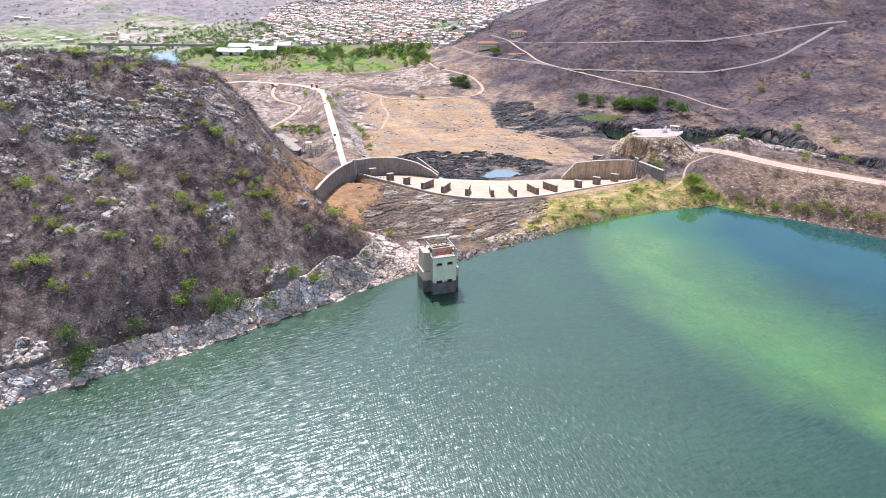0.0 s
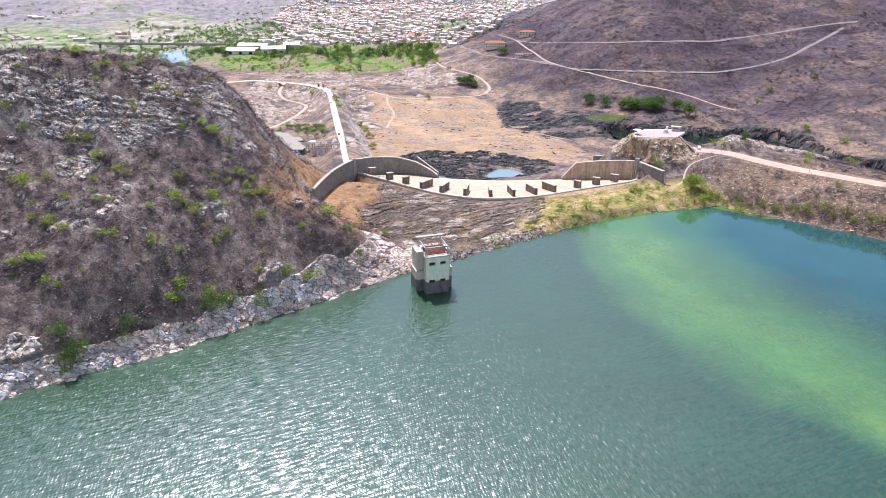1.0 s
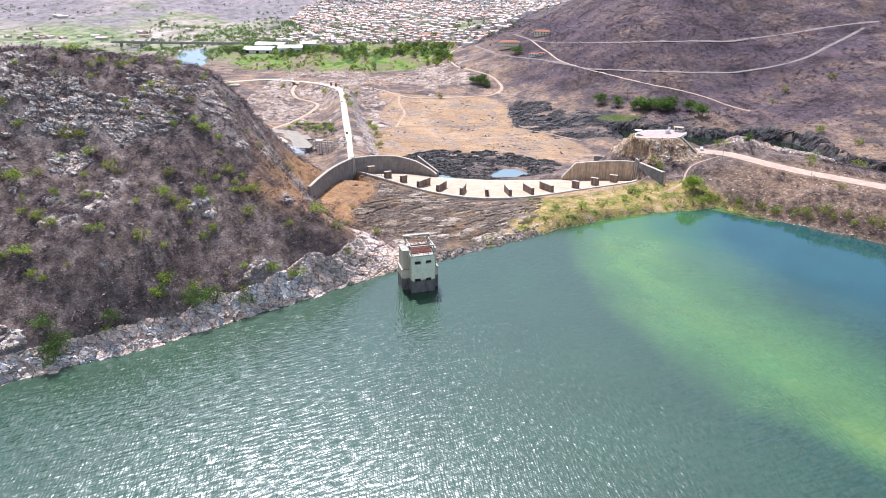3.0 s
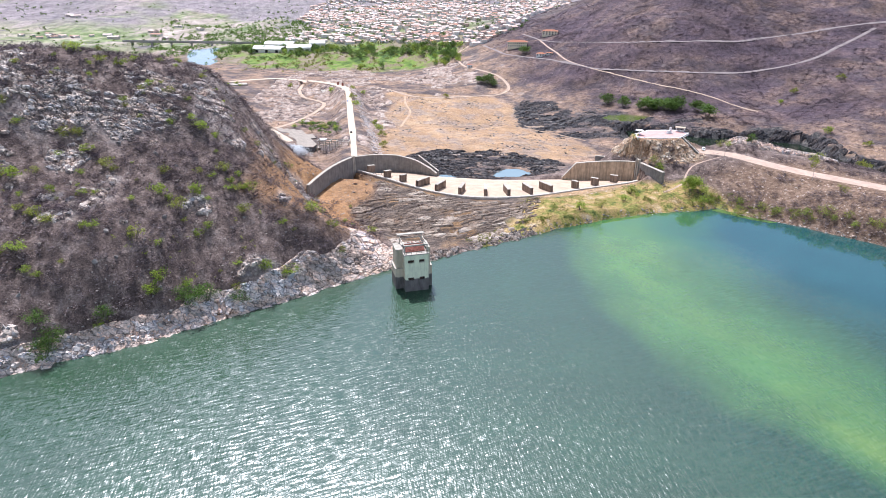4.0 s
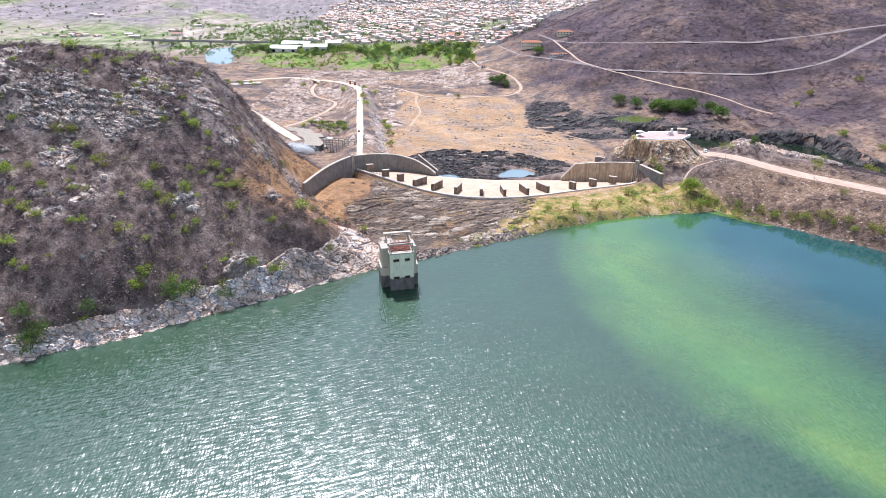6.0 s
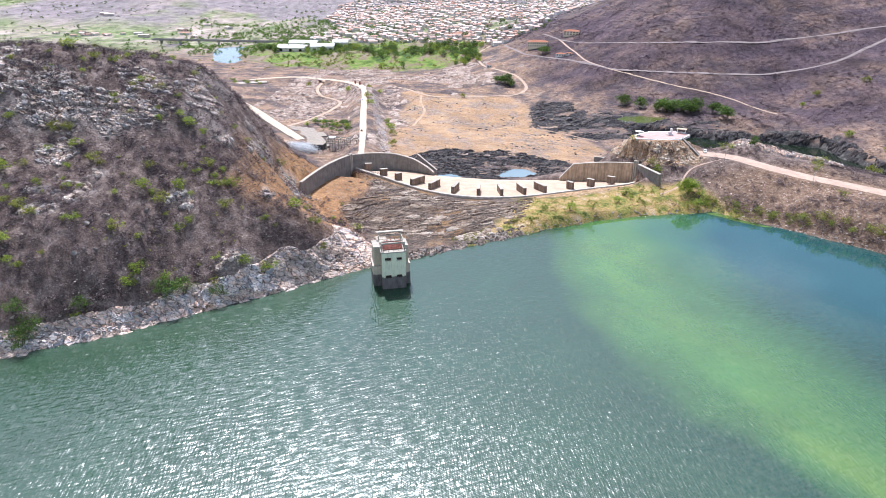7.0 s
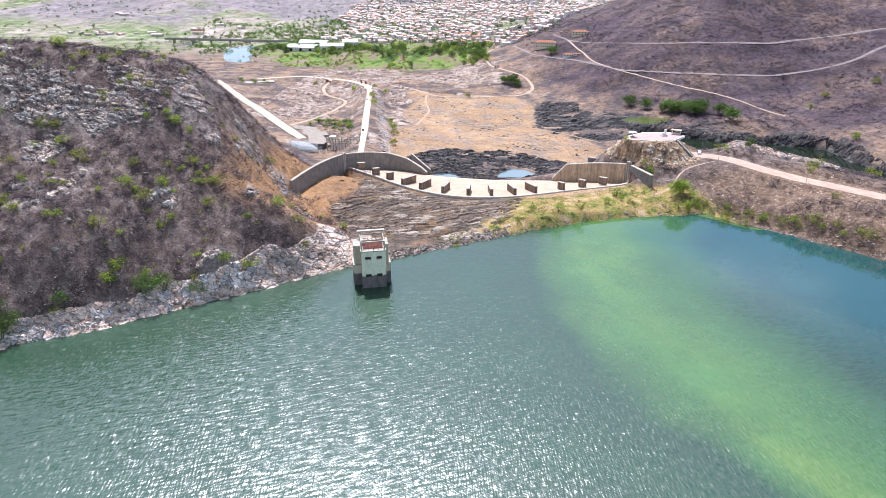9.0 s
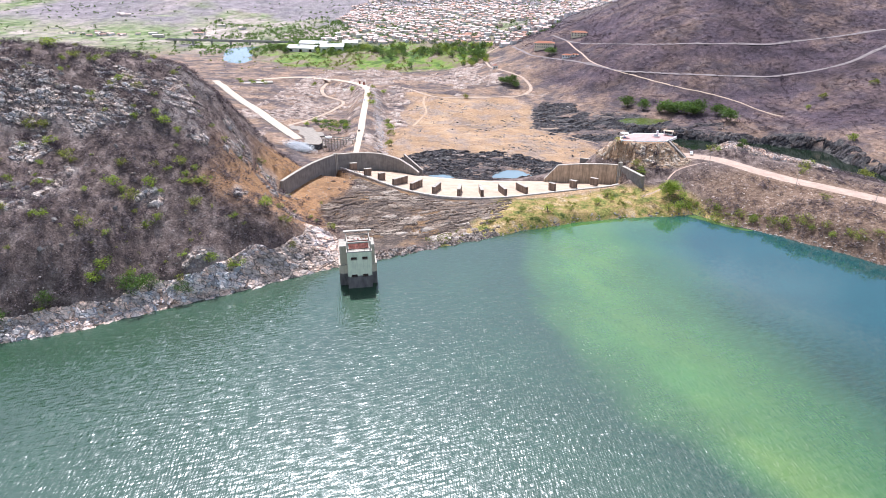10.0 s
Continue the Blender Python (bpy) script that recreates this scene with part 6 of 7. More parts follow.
# grass tufts on the sward and along the east shore
TUFT = [twigs(np.random.RandomState(140 + i), 26, 1.0, 0.8, 0.05) for i in range(4)]
GRASS = twig_mat("dry_yellow_grass", (0.16, 0.17, 0.045), (0.5, 0.42, 0.2))
p = place(9000, 30, 180, 40, 130, lambda x, y: (samp(gd, x, y) > 1.2) * samp(z_sward, x, y) * (1 - samp(blocked, x, y)) * (0.15 + 0.6 * sstep(fbm(x, y, 9, 3), -0.1, 0.4)), 0.05)
strewn("dry_grass", TUFT, p, R.uniform(0.4, 1.0, len(p)), 3, GRASS, "yellowing grass tufts on the bank below the sill", "grass", R)
WEED = [leaves(np.random.RandomState(160 + i), 40, 1.0, 0.8, 0.13, 5, 0.0) for i in range(4)]
p = place(9000, 30, 215, 35, 130, lambda x, y: (samp(gd, x, y) > 0.8) * ((samp(gd, x, y) < 9) * 0.35 + samp(z_sward, x, y) * 0.16) * (1 - samp(blocked, x, y)) * sstep(fbm(x + 60, y, 14, 3), -0.05, 0.35), 0.05)
strewn("bank_weeds", WEED, p, R.uniform(0.5, 1.9, len(p)), 4, GREENS[1], "low green weeds along the reservoir shore", "weeds", R)
p = place(3400, -420, 100, 890, 1200, lambda x, y: np.clip(samp(z_field, x, y) + 0.12, 0, 1) * (0.1 + 0.7 * sstep(fbm(x, y, 40, 3), -0.1, 0.3)), 0.2)
strewn("field_bushes", TREE_FAR, p, R.uniform(1.6, 5.5, len(p)), 4, GREENS[1], "green bushes over the river meadows", "bush", R)
p = place(900, -120, 5, -45, 70, lambda x, y: samp(on_hill, x, y) * (samp(gd, x, y) > 2.5) * (samp(gd, x, y) < 26) * sstep(fbm(x + 20, y, 16, 3), 0.05, 0.3) * 0.6, 0.1)
strewn("slope_weeds", WEED, p, R.uniform(0.6, 1.6, len(p)), 4, GREENS[1], "low olive weeds among the rocks", "weeds", R)


# ---- the lookout on the knoll ----
WHITE = plain("white_paint", (0.8, 0.79, 0.76), 0.1, 0.6, 0.6)
PINKF = plain("faded_pink_floor", (0.6, 0.36, 0.32), 0.15, 0.3, 0.8)
BLUEP = plain("blue_paint", (0.12, 0.25, 0.5), 0.15, 1.0, 0.5)
GLASS = Mat("dark_glass", 0.1, 0.5).color((0.02, 0.025, 0.03)).m
BLACKP = plain("black_rubber", (0.02, 0.02, 0.02), 0.2, 3, 0.7)


def prism(bm, pts, z0, z1):
    lo = [bm.verts.new((x, y, z0)) for x, y in pts]
    hi = [bm.verts.new((x, y, z1)) for x, y in pts]
    n = len(pts)
    bm.faces.new(hi)
    bm.faces.new(lo[::-1])
    for i in range(n):
        bm.faces.new((lo[i], lo[(i + 1) % n], hi[(i + 1) % n], hi[i]))
    bmesh.ops.recalc_face_normals(bm, faces=bm.faces)
    return bm


rim = [(133, 154), (132, 145.5), (143, 143.5), (156, 144.5), (165, 155), (159, 163), (144, 163)]
terrace = base("lookout_terrace", pose(148, 152, 0), "white-edged terrace with a faded pink floor on the rocky knoll", "terrace")
loc_rim = [(x - 148, y - 152) for x, y in rim]
part("base", prism(bmesh.new(), loc_rim, 21.8, 23.0), WHITE, terrace, "white painted edge")
part("floor", prism(bmesh.new(), [(x * 0.93, y * 0.9) for x, y in loc_rim], 23.0, 23.06), PINKF, terrace, "faded pink paving")
for (ax, ay), (bx, by) in zip(loc_rim[1:5], loc_rim[2:6]):
    n = max(2, int(math.hypot(bx - ax, by - ay) / 3))
    for i in range(n):
        x, y = ax + (bx - ax) * i / n, ay + (by - ay) * i / n
        part("kerb_post", boxes(((x * 0.97 - 0.15, y * 0.97 - 0.15, 23.0), (x * 0.97 + 0.15, y * 0.97 + 0.15, 23.5)), bevel=0.03), WHITE, terrace)
kiosk = base("sunshade", pose(135, 151.5, 23.0), "white round concrete sunshade on one pole", "shelter")
part("pole", tube(bmesh.new(), (0, 0, 0), (0, 0, 2.5), 0.18, 0.14, 10), WHITE, kiosk)
bm = bmesh.new()
tube(bm, (0, 0, 2.4), (0, 0, 2.7), 0.9, 2.3, 20)
tube(bm, (0, 0, 2.7), (0, 0, 3.15), 2.3, 0.5, 20)
part("roof", bm, WHITE, kiosk, "shallow white mushroom roof")
part("seat", tube(bmesh.new(), (0, 0, 0), (0, 0, 0.45), 0.9, 0.9, 14), BLUEP, kiosk, "blue ring seat")
mon = base("monument", pose(153, 154, 23.06, 0, 0, 15), "white stepped monument on the terrace", "monument")
part("plinth", boxes(((-1.6, -1.2, 0), (1.6, 1.2, 0.7)), bevel=0.05), WHITE, mon)
part("slab", boxes(((0.2, -0.5, 0.7), (1.2, 0.6, 3.6)), bevel=0.06), WHITE, mon)
part("block", boxes(((-1.3, -0.7, 0.7), (0.18, 0.7, 1.9)), bevel=0.06), WHITE, mon)
shelter = base("shelter", pose(161, 158.5, 23.06, 0, 0, -25), "small open shelter with a flat tan roof on the terrace", "shelter")
for x in (-2.2, 2.2):
    for y in (-1.3, 1.3):
        part("post", boxes(((x - 0.12, y - 0.12, -0.06), (x + 0.12, y + 0.12, 2.3)), bevel=0.02), WHITE, shelter)
part("roof", boxes(((-2.8, -1.8, 2.3), (2.8, 1.8, 2.55)), bevel=0.04), plain("tan_roof_slab", (0.52, 0.42, 0.31), 0.2, 0.6), shelter, "flat tan roof slab")
part("bench", boxes(((-1.8, 0.6, -0.06), (1.8, 1.1, 0.45)), bevel=0.03), WHITE, shelter)
steps = base("stairway", pose(0, 0, 0), "straight pale concrete stairway up the knoll", "stairs")
a, b = Vector((158, 147, 23.0)), Vector((167.2, 142.5, 14.45))
N = 52
tx, ty = (b - a).normalized().x, (b - a).normalized().y
turn = math.degrees(math.atan2(b.y - a.y, b.x - a.x))
STEPC = concrete("stair_concrete", (0.48, 0.45, 0.4), 0.3)
tread = None
run = (b - a).to_2d().length / N
for i in range(N):
    c = a.lerp(b, (i + 0.5) / N)
    m = pose(c.x, c.y, c.z, 0, 0, turn)
    if tread is None:
        tread = part("step", boxes(((-run * 0.7, -1.5, -2.4), (run * 0.7, 1.5, 0.0))), STEPC, steps)
        tread.matrix_basis = m
    else:
        hang(new("step", tread.data), None, steps).matrix_basis = m
for s in (-1.62, 1.62):
    bm = bmesh.new()
    q = Vector((-ty, tx, 0)).normalized() * s
    vs = []
    for p, dz in ((a, -5.0), (b, -2.0), (b, 0.35), (a, 0.35)):
        vs.append(bm.verts.new(p + q + Vector((0, 0, dz))))
    bm.faces.new(vs)
    bmesh.ops.solidify(bm, geom=bm.faces[:], thickness=0.25)
    part("side_wall", bm, STEPC, steps, "sloping concrete side wall")


# ---- cars, lamp posts ----
def car(m, paint, label):
    ob = base("car", m, label, "car", "parked cars")
    bm = bmesh.new()
    side = [(-2.05, 0.3), (2.0, 0.3), (2.1, 0.62), (1.95, 0.85), (1.1, 0.98), (0.45, 1.42), (-1.2, 1.46), (-1.85, 1.0), (-2.1, 0.9)]
    for x in (-0.83, 0.83):
        bm.faces.new([bm.verts.new((x * (0.86 if z > 1.1 else 1), y, z)) for y, z in side])
    f1, f2 = bm.faces[:] if bm.faces.ensure_lookup_table() is None else ()
    for i in range(len(side)):
        bm.faces.new((f1.verts[i], f1.verts[(i + 1) % len(side)], f2.verts[(i + 1) % len(side)], f2.verts[i]))
    bmesh.ops.recalc_face_normals(bm, faces=bm.faces)
    part("body", bm, paint, ob)
    part("windscreen", boxes(((-0.66, 0.62, 1.0), (0.66, 0.98, 1.3))), GLASS, ob, "dark glass")
    part("side_window", boxes(((-0.84, -1.1, 1.02), (0.84, 0.35, 1.3))), GLASS, ob, "dark glass")
    for x in (-0.8, 0.8):
        for y in (-1.3, 1.3):
            w = part("wheel", tube(bmesh.new(), (x - 0.11, y, 0.32), (x + 0.11, y, 0.32), 0.32, 0.32, 14), BLACKP, ob)
            part("rim", tube(bmesh.new(), (x - 0.125, y, 0.32), (x + 0.125, y, 0.32), 0.18, 0.18, 10), STEEL, w)
        part("headlight", boxes(((x * 0.78 - 0.14, 2.0, 0.62), (x * 0.78 + 0.14, 2.1, 0.76))), WHITE, ob)
    return ob


def on_ground(x, y, dz=0.0):
    return float(samp(gz, np.array([x]), np.array([y]))[0]) + dz


car(pose(172.5, 149.5, 14.45, 0, 0, 160), WHITE, "white hatchback parked at the foot of the stairs")
car(pose(-51, 383, on_ground(-51, 383, 0.15), 0, 0, 7), BLACKP, "dark car on the dike road")
car(pose(-69.5, 541, on_ground(-69.5, 541, 0.15), 0, 0, 7), BLUEP, "dark blue car on the dike road")
METAL = plain("grey_pole", (0.35, 0.33, 0.3), 0.2, 2.0, 0.6)


def lamp(x, y, turn):
    ob = base("street_lamp", pose(x, y, on_ground(x, y, -0.1), 0, 0, turn), "thin grey street lamp beside the bank road", "street lamp", "street lamps on the bank road")
    part("pole", tube(bmesh.new(), (0, 0, 0), (0, 0, 6.6), 0.11, 0.07, 8), METAL, ob)
    part("arm", tube(bmesh.new(), (0, 0, 6.5), (1.3, 0, 6.9), 0.05, 0.04, 6), METAL, ob)
    part("head", boxes(((1.2, -0.12, 6.82), (1.75, 0.12, 6.96)), bevel=0.03), WHITE, ob)


for x, y, t in ((176, 130.5, 50), (204.5, 94, 50), (228, 70, 50), (192, 139, 230)):
    lamp(x, y, t)

# ---- outlet works below the dam ----
frame_ob = base("concrete_frame", pose(-62, 340, on_ground(-62, 345, 0.0), 0, 0, -8), "open grey concrete frame of posts and beams at the outlet", "frame")
for i in range(6):
    for j in range(2):
        x, y = -13.5 + 5.4 * i, -3 + 7 * j
        part("post", boxes(((x - 0.3, y - 0.3, -3), (x + 0.3, y + 0.3, 8)), bevel=0.04), CAP_C, frame_ob)
    part("cross_beam", boxes(((x - 0.22, -2.7, 7.3), (x + 0.22, 3.7, 7.8))), CAP_C, frame_ob)
for z in (3.6, 7.4):
    for j in range(2):
        y = -3 + 7 * j
        part("long_beam", boxes(((-13.8, y - 0.24, z), (13.8, y + 0.24, z + 0.55))), CAP_C, frame_ob)
part("round_tank", tube(bmesh.new(), (-9, 0.5, 8.0), (-9, 0.5, 8.9), 3.0, 3.0, 18), WHITE, frame_ob, "flat pale round tank")
ROOF_T = concrete("tan_slab_concrete", (0.4, 0.34, 0.28), 0.3)
culvert = base("outlet_block", pose(-86, 345, on_ground(-86, 345, -1.0), 0, 0, -10), "dark concrete outlet block", "outlet")
part("block", boxes(((-7.5, -5, 0), (7.5, 5, 5.0)), bevel=0.1), plain("dark_wet_concrete", (0.09, 0.09, 0.1), 0.3, 0.6, 0.6), culvert)
part("roof_slab", boxes(((-8, -5.4, 5.0), (8, 5.4, 5.5)), bevel=0.05), ROOF_T, culvert, "tan roof slab")
part("opening", tube(bmesh.new(), (-3, -5.3, 2.0), (-3, -4.6, 2.0), 1.4, 1.4, 16), PAINTED_SHADE, culvert, "near-black disc painted as the shaded pipe mouth")
PLAZA = [(-124, 420), (-102, 412), (-89, 393), (-78, 358), (-76, 348), (-92, 348), (-102, 367), (-116, 395)]
yard = base("paved_yard", pose(-98, 385, on_ground(-98, 385, 0.0), 0, 0, 22), "worn tan concrete yard between garden and outlet", "pavement", kind="structure")
cs, sn = math.cos(radians(22)), math.sin(radians(22))
for i in range(-7, 8):
    for j in range(-9, 10):
        x, y = -98 + 5.2 * (i * cs - j * sn), 385 + 5.2 * (i * sn + j * cs)
        if float(inside(np.array([x]), np.array([y]), PLAZA, 0.5)[0]) > 0.9:
            part("paving_panel", boxes(((5.2 * i - 2.58, 5.2 * j - 2.58, -3.5), (5.2 * i + 2.58, 5.2 * j + 2.58, 0.55))), ROOF_T, yard)
terrace_w = base("paved_terrace", pose(-253, 696, on_ground(-253, 696, 0.0), 0, 0, 21), "long pale concrete apron planted with small trees", "pavement", kind="structure")
for i in range(9):
    for j in range(2):
        part("paving_panel", boxes(((-33 + 7.3 * i, -7 + 7 * j, -4), (-33 + 7.3 * i + 7.25, -7 + 7 * j + 6.95, 0.5))), CAP_C, terrace_w)
# the released water, standing as loose white spray
FOAM = plain("white_foam", (0.9, 0.91, 0.92), 0.05, 0.5, 0.6)
rs = np.random.RandomState(8)
blobs = leaves(rs, 16000, 5.4, 8.0, 0.24, 60, -0.1) * (2.3, 0.75, 1.0)
spray = hang(new("water_spray", np_mesh("water_spray", blobs, np.arange(len(blobs)).reshape(-1, 4))), FOAM)
spray.matrix_world = pose(-96, 335, on_ground(-96, 335, -0.6), 0, 0, -37)
tagged(spray, "white spray of water released from the outlet", "spray", kind="stuff")
# canal kerb beside its road
wide, line = ROADS["canal_road"]
kl = line[2:-2, :2]
d = np.gradient(kl, axis=0)
n = np.c_[-d[:, 1], d[:, 0]] / np.hypot(*d.T)[:, None]
kz = line[2:-2, 2]
rows_k = []
for off, dz in ((-6.2, -4.5), (-6.0, 0.9), (-5.2, 0.9), (-5.0, -1.0)):
    rows_k.append(np.c_[kl + n * off, kz + dz])
canal = loft("canal_wall", rows_k, CAP_C, None, "", False)
tagged(canal, "pale concrete canal wall beside the dirt road", "wall", kind="structure")
for x, y in ((-94, 664), (-87, 655)):
    g = base("gate_pillar", pose(x, y, on_ground(x, y, -0.3), 0, 0, 30), "red-brown brick pillar at the end of the dike", "pillar", "gate pillars")
    part("shaft", boxes(((-0.9, -0.9, 0), (0.9, 0.9, 5.0)), bevel=0.06), RUST, g)
    part("cap", boxes(((-1.1, -1.1, 5.0), (1.1, 1.1, 5.4)), bevel=0.05), CAP_C, g)
slab = base("broken_slab", pose(-110, 652, on_ground(-110, 652, 0.4), 18, 8, 25), "tilted pale concrete slab lying among scrub", "slab")
part("slab", boxes(((-4, -6, -0.5), (4, 6, 0.3)), bevel=0.1), CAP_C, slab)

# ---- bridge ----
BRIDGEC = concrete("bridge_concrete", (0.42, 0.4, 0.37), 0.3)
br = base("road_bridge", pose(-475, 1310, 0, 0, 0, -7.9), "long low concrete road bridge across the river", "bridge")
part("deck", boxes(((-170, -5, -50.5), (150, 5, -49.0)), bevel=0.1), BRIDGEC, br)
part("girder", boxes(((-170, -3.5, -52.2), (150, 3.5, -50.5))), BRIDGEC, br)
for y in (-4.8, 4.8):
    part("parapet", boxes(((-170, y - 0.2, -49.0), (150, y + 0.2, -48.0))), BRIDGEC, br)
for k in range(7):
    x = -150 + 46 * k
    p = part("pier", boxes(((x - 1.2, -3, -66), (x + 1.2, 3, -53.4)), bevel=0.2), BRIDGEC, br)
    part("pier_head", boxes(((x - 1.8, -4, -53.4), (x + 1.8, 4, -52.2))), BRIDGEC, p)


# ---- buildings ----
def house_mat(name, *cols):
    m = Mat(name, 0.85, 0.2)
    tone = m.ramp(m.maths("FRACT", m.maths("ADD", m.island(), m.obrand())), *[(i / (len(cols) - 1), c) for i, c in enumerate(cols)])
    m.color(m.mix(1.0, tone, m.ramp(m.noise(0.6, 4), (0.3, 0.82), (0.7, 1.08)), "MULTIPLY"))
    return m.m


PLASTER = house_mat("house_plaster", (0.82, 0.8, 0.76), (0.7, 0.64, 0.56), (0.8, 0.76, 0.72), (0.58, 0.44, 0.36), (0.72, 0.68, 0.64))
TILE = house_mat("clay_roof_tiles", (0.42, 0.2, 0.13), (0.62, 0.45, 0.38), (0.7, 0.6, 0.54), (0.46, 0.26, 0.19), (0.66, 0.53, 0.47), (0.76, 0.71, 0.67))
YELLOW = plain("ochre_plaster", (0.84, 0.74, 0.54), 0.12, 0.5)
RED_TILE = plain("orange_clay_tiles", (0.4, 0.17, 0.1), 0.25, 0.8, 0.9, 0.05)


def gable(w, l, h, rise, over=0.5):
    """Walls with gable ends, and a two-sided roof with eaves: two point-and-face lists."""
    x, y = w / 2, l / 2
    wv = np.array([(-x, -y, -2), (x, -y, -2), (x, y, -2), (-x, y, -2), (-x, -y, h), (x, -y, h), (x, y, h), (-x, y, h), (0, -y, h + rise), (0, y, h + rise)], float)
    wf = np.array([(0, 1, 5), (0, 5, 4), (1, 2, 6), (1, 6, 5), (2, 3, 7), (2, 7, 6), (3, 0, 4), (3, 4, 7), (4, 5, 8), (6, 7, 9)])
    k = rise / x
    ex, ey, t = x + over, y + over, 0.22
    rv = []
    for dz in (0.02, t):
        rv += [(-ex, -ey, h - over * k + dz), (0, -ey, h + rise + dz), (ex, -ey, h - over * k + dz), (-ex, ey, h - over * k + dz), (0, ey, h + rise + dz), (ex, ey, h - over * k + dz)]
    rf = [(6, 7, 10), (6, 10, 9), (7, 8, 11), (7, 11, 10), (0, 4, 1), (0, 3, 4), (1, 5, 2), (1, 4, 5), (0, 1, 7), (0, 7, 6), (1, 2, 8), (1, 8, 7), (3, 10, 4), (3, 9, 10), (4, 11, 5), (4, 10, 11),
          (0, 9, 3), (0, 6, 9), (2, 5, 11), (2, 11, 8)]
    return (wv, wf), (np.array(rv, float), np.array(rf))


SIZES = [(7, 11, 3.2, 1.5), (8, 14, 3.4, 1.7), (9, 12, 5.8, 1.4), (6.5, 9, 3.0, 1.3), (11, 18, 4.2, 1.6), (8, 10, 6.2, 0.5)]
HOUSES = []
for k, (w, l, h, rise) in enumerate(SIZES):
    wm, rm = gable(w, l, h, rise)
    ob = base("house", pose(0, 0, 0), ("small white plastered house with a clay tile roof", "long white terraced house with a clay tile roof", "two-storey plastered house with a tiled roof",
                                       "small plastered cottage with a clay tile roof", "large pale shed-like house with a low tiled roof", "two-storey flat-roofed plastered house")[k], "house", "houses of the town")
    hang(new("wall", np_mesh("wall", *wm)), PLASTER, ob)
    hang(new("roof", np_mesh("roof", *rm)), TILE, ob)
    part("door", boxes(((-0.5, -l / 2 - 0.06, 0), (0.5, -l / 2 + 0.02, 2.1))), STEEL, ob)
    for x in (-w * 0.3, w * 0.3):
        for z in ((1.0,) if h < 5 else (1.0, 3.8)):
            part("window", boxes(((x - 0.6, -l / 2 - 0.05, z), (x + 0.6, -l / 2 + 0.02, z + 1.1))), GLASS, ob)
    HOUSES.append(ob)
TOWN = [(-280, 1290), (-170, 1200), (-40, 1135), (55, 1075), (110, 1000), (150, 965), (178, 975), (215, 1080), (330, 1350), (420, 1700), (520, 2100), (360, 2500), (-60, 2500), (-340, 2200), (-330, 1800),
        (-250, 1500)]
rt = random.Random(4)
plots = []
ct, st = math.cos(radians(24)), math.sin(radians(24))
u = -1200.0
while u < 1500:
    v = 500.0
    while v < 2900:
        wd = rt.uniform(7.5, 12)
        x, y = u * ct - v * st + rt.uniform(-4, 4), u * st + v * ct + rt.uniform(-3, 3)
        if -420 < x < 560 and 940 < y < 2550 and rt.random() < 0.7:
            plots.append((x, y, rt.choice((0, 180, 90, 90)) + 24 + rt.uniform(-6, 6)))
        v += wd + (9 if rt.random() < 0.06 else 0.6)
    u += 15 if rt.random() < 0.6 else 24
pts = np.array(plots)
town_in = (inside(pts[:, 0] + 25 * fbm(pts[:, 0], pts[:, 1], 120, 3), pts[:, 1], TOWN, 12) >= 1) & (samp(road_mask, pts[:, 0], pts[:, 1]) < 0.5) & (fbm(pts[:, 0] + 400, pts[:, 1], 110, 3) > -0.42)
pts = pts[town_in]
order = np.argsort(pts[:, 1] - 0.1 * pts[:, 0])
pts = pts[order]
fresh = list(range(len(HOUSES)))
for x, y, t in pts[:280]:
    k = fresh.pop() if fresh else None
    m = pose(x, y, on_ground(x, y, 0.2), 0, 0, t)
    if k is not None:
        HOUSES[k].matrix_world = m
    else:
        copy_thing(HOUSES[rt.choice((0, 1, 1, 2, 3, 3, 4, 5))], m)
rest = pts[280:]
pos = np.c_[rest[:, :2], samp(gz, rest[:, 0], rest[:, 1]) + 0.3]


def joined(name, which, mat, label, category):
    rng = np.random.RandomState(2)
    pick = rng.randint(0, len(SIZES), len(pos))
    vs, fs, off = [], [], 0
    for k, s in enumerate(SIZES):
        v, f = gable(*s)[which]
        m = pick == k
        a = np.radians(rest[m, 2])[:, None]
        g = np.stack([v[None, :, 0] * np.cos(a) - v[None, :, 1] * np.sin(a), v[None, :, 0] * np.sin(a) + v[None, :, 1] * np.cos(a), np.broadcast_to(v[None, :, 2], (m.sum(), len(v)))], -1) + pos[m][:, None]
        vs.append(g.reshape(-1, 3))
        fs.append((f[None] + (np.arange(m.sum()) * len(v))[:, None, None] + off).reshape(-1, 3))
        off += len(v) * m.sum()
    return tagged(hang(new(name, np_mesh(name, np.vstack(vs), np.vstack(fs))), mat), label, category, kind="stuff")


joined("town_walls", 0, PLASTER, "close-packed pale house walls of the distant town", "town")
joined("town_roofs", 1, TILE, "close-packed clay tile roofs of the distant town", "town")

# trees between the houses
p = place(4200, -330, 520, 1000, 2500, lambda x, y: inside(x, y, TOWN, 10) * (0.22 + 0.6 * sstep(fbm(x, y, 60, 3), 0.0, 0.3)), 0.3)
strewn("town_trees", TREE_FAR, p, R.uniform(4, 10, len(p)), 4, GREENS[2], "dark green trees between the town houses", "tree", R)


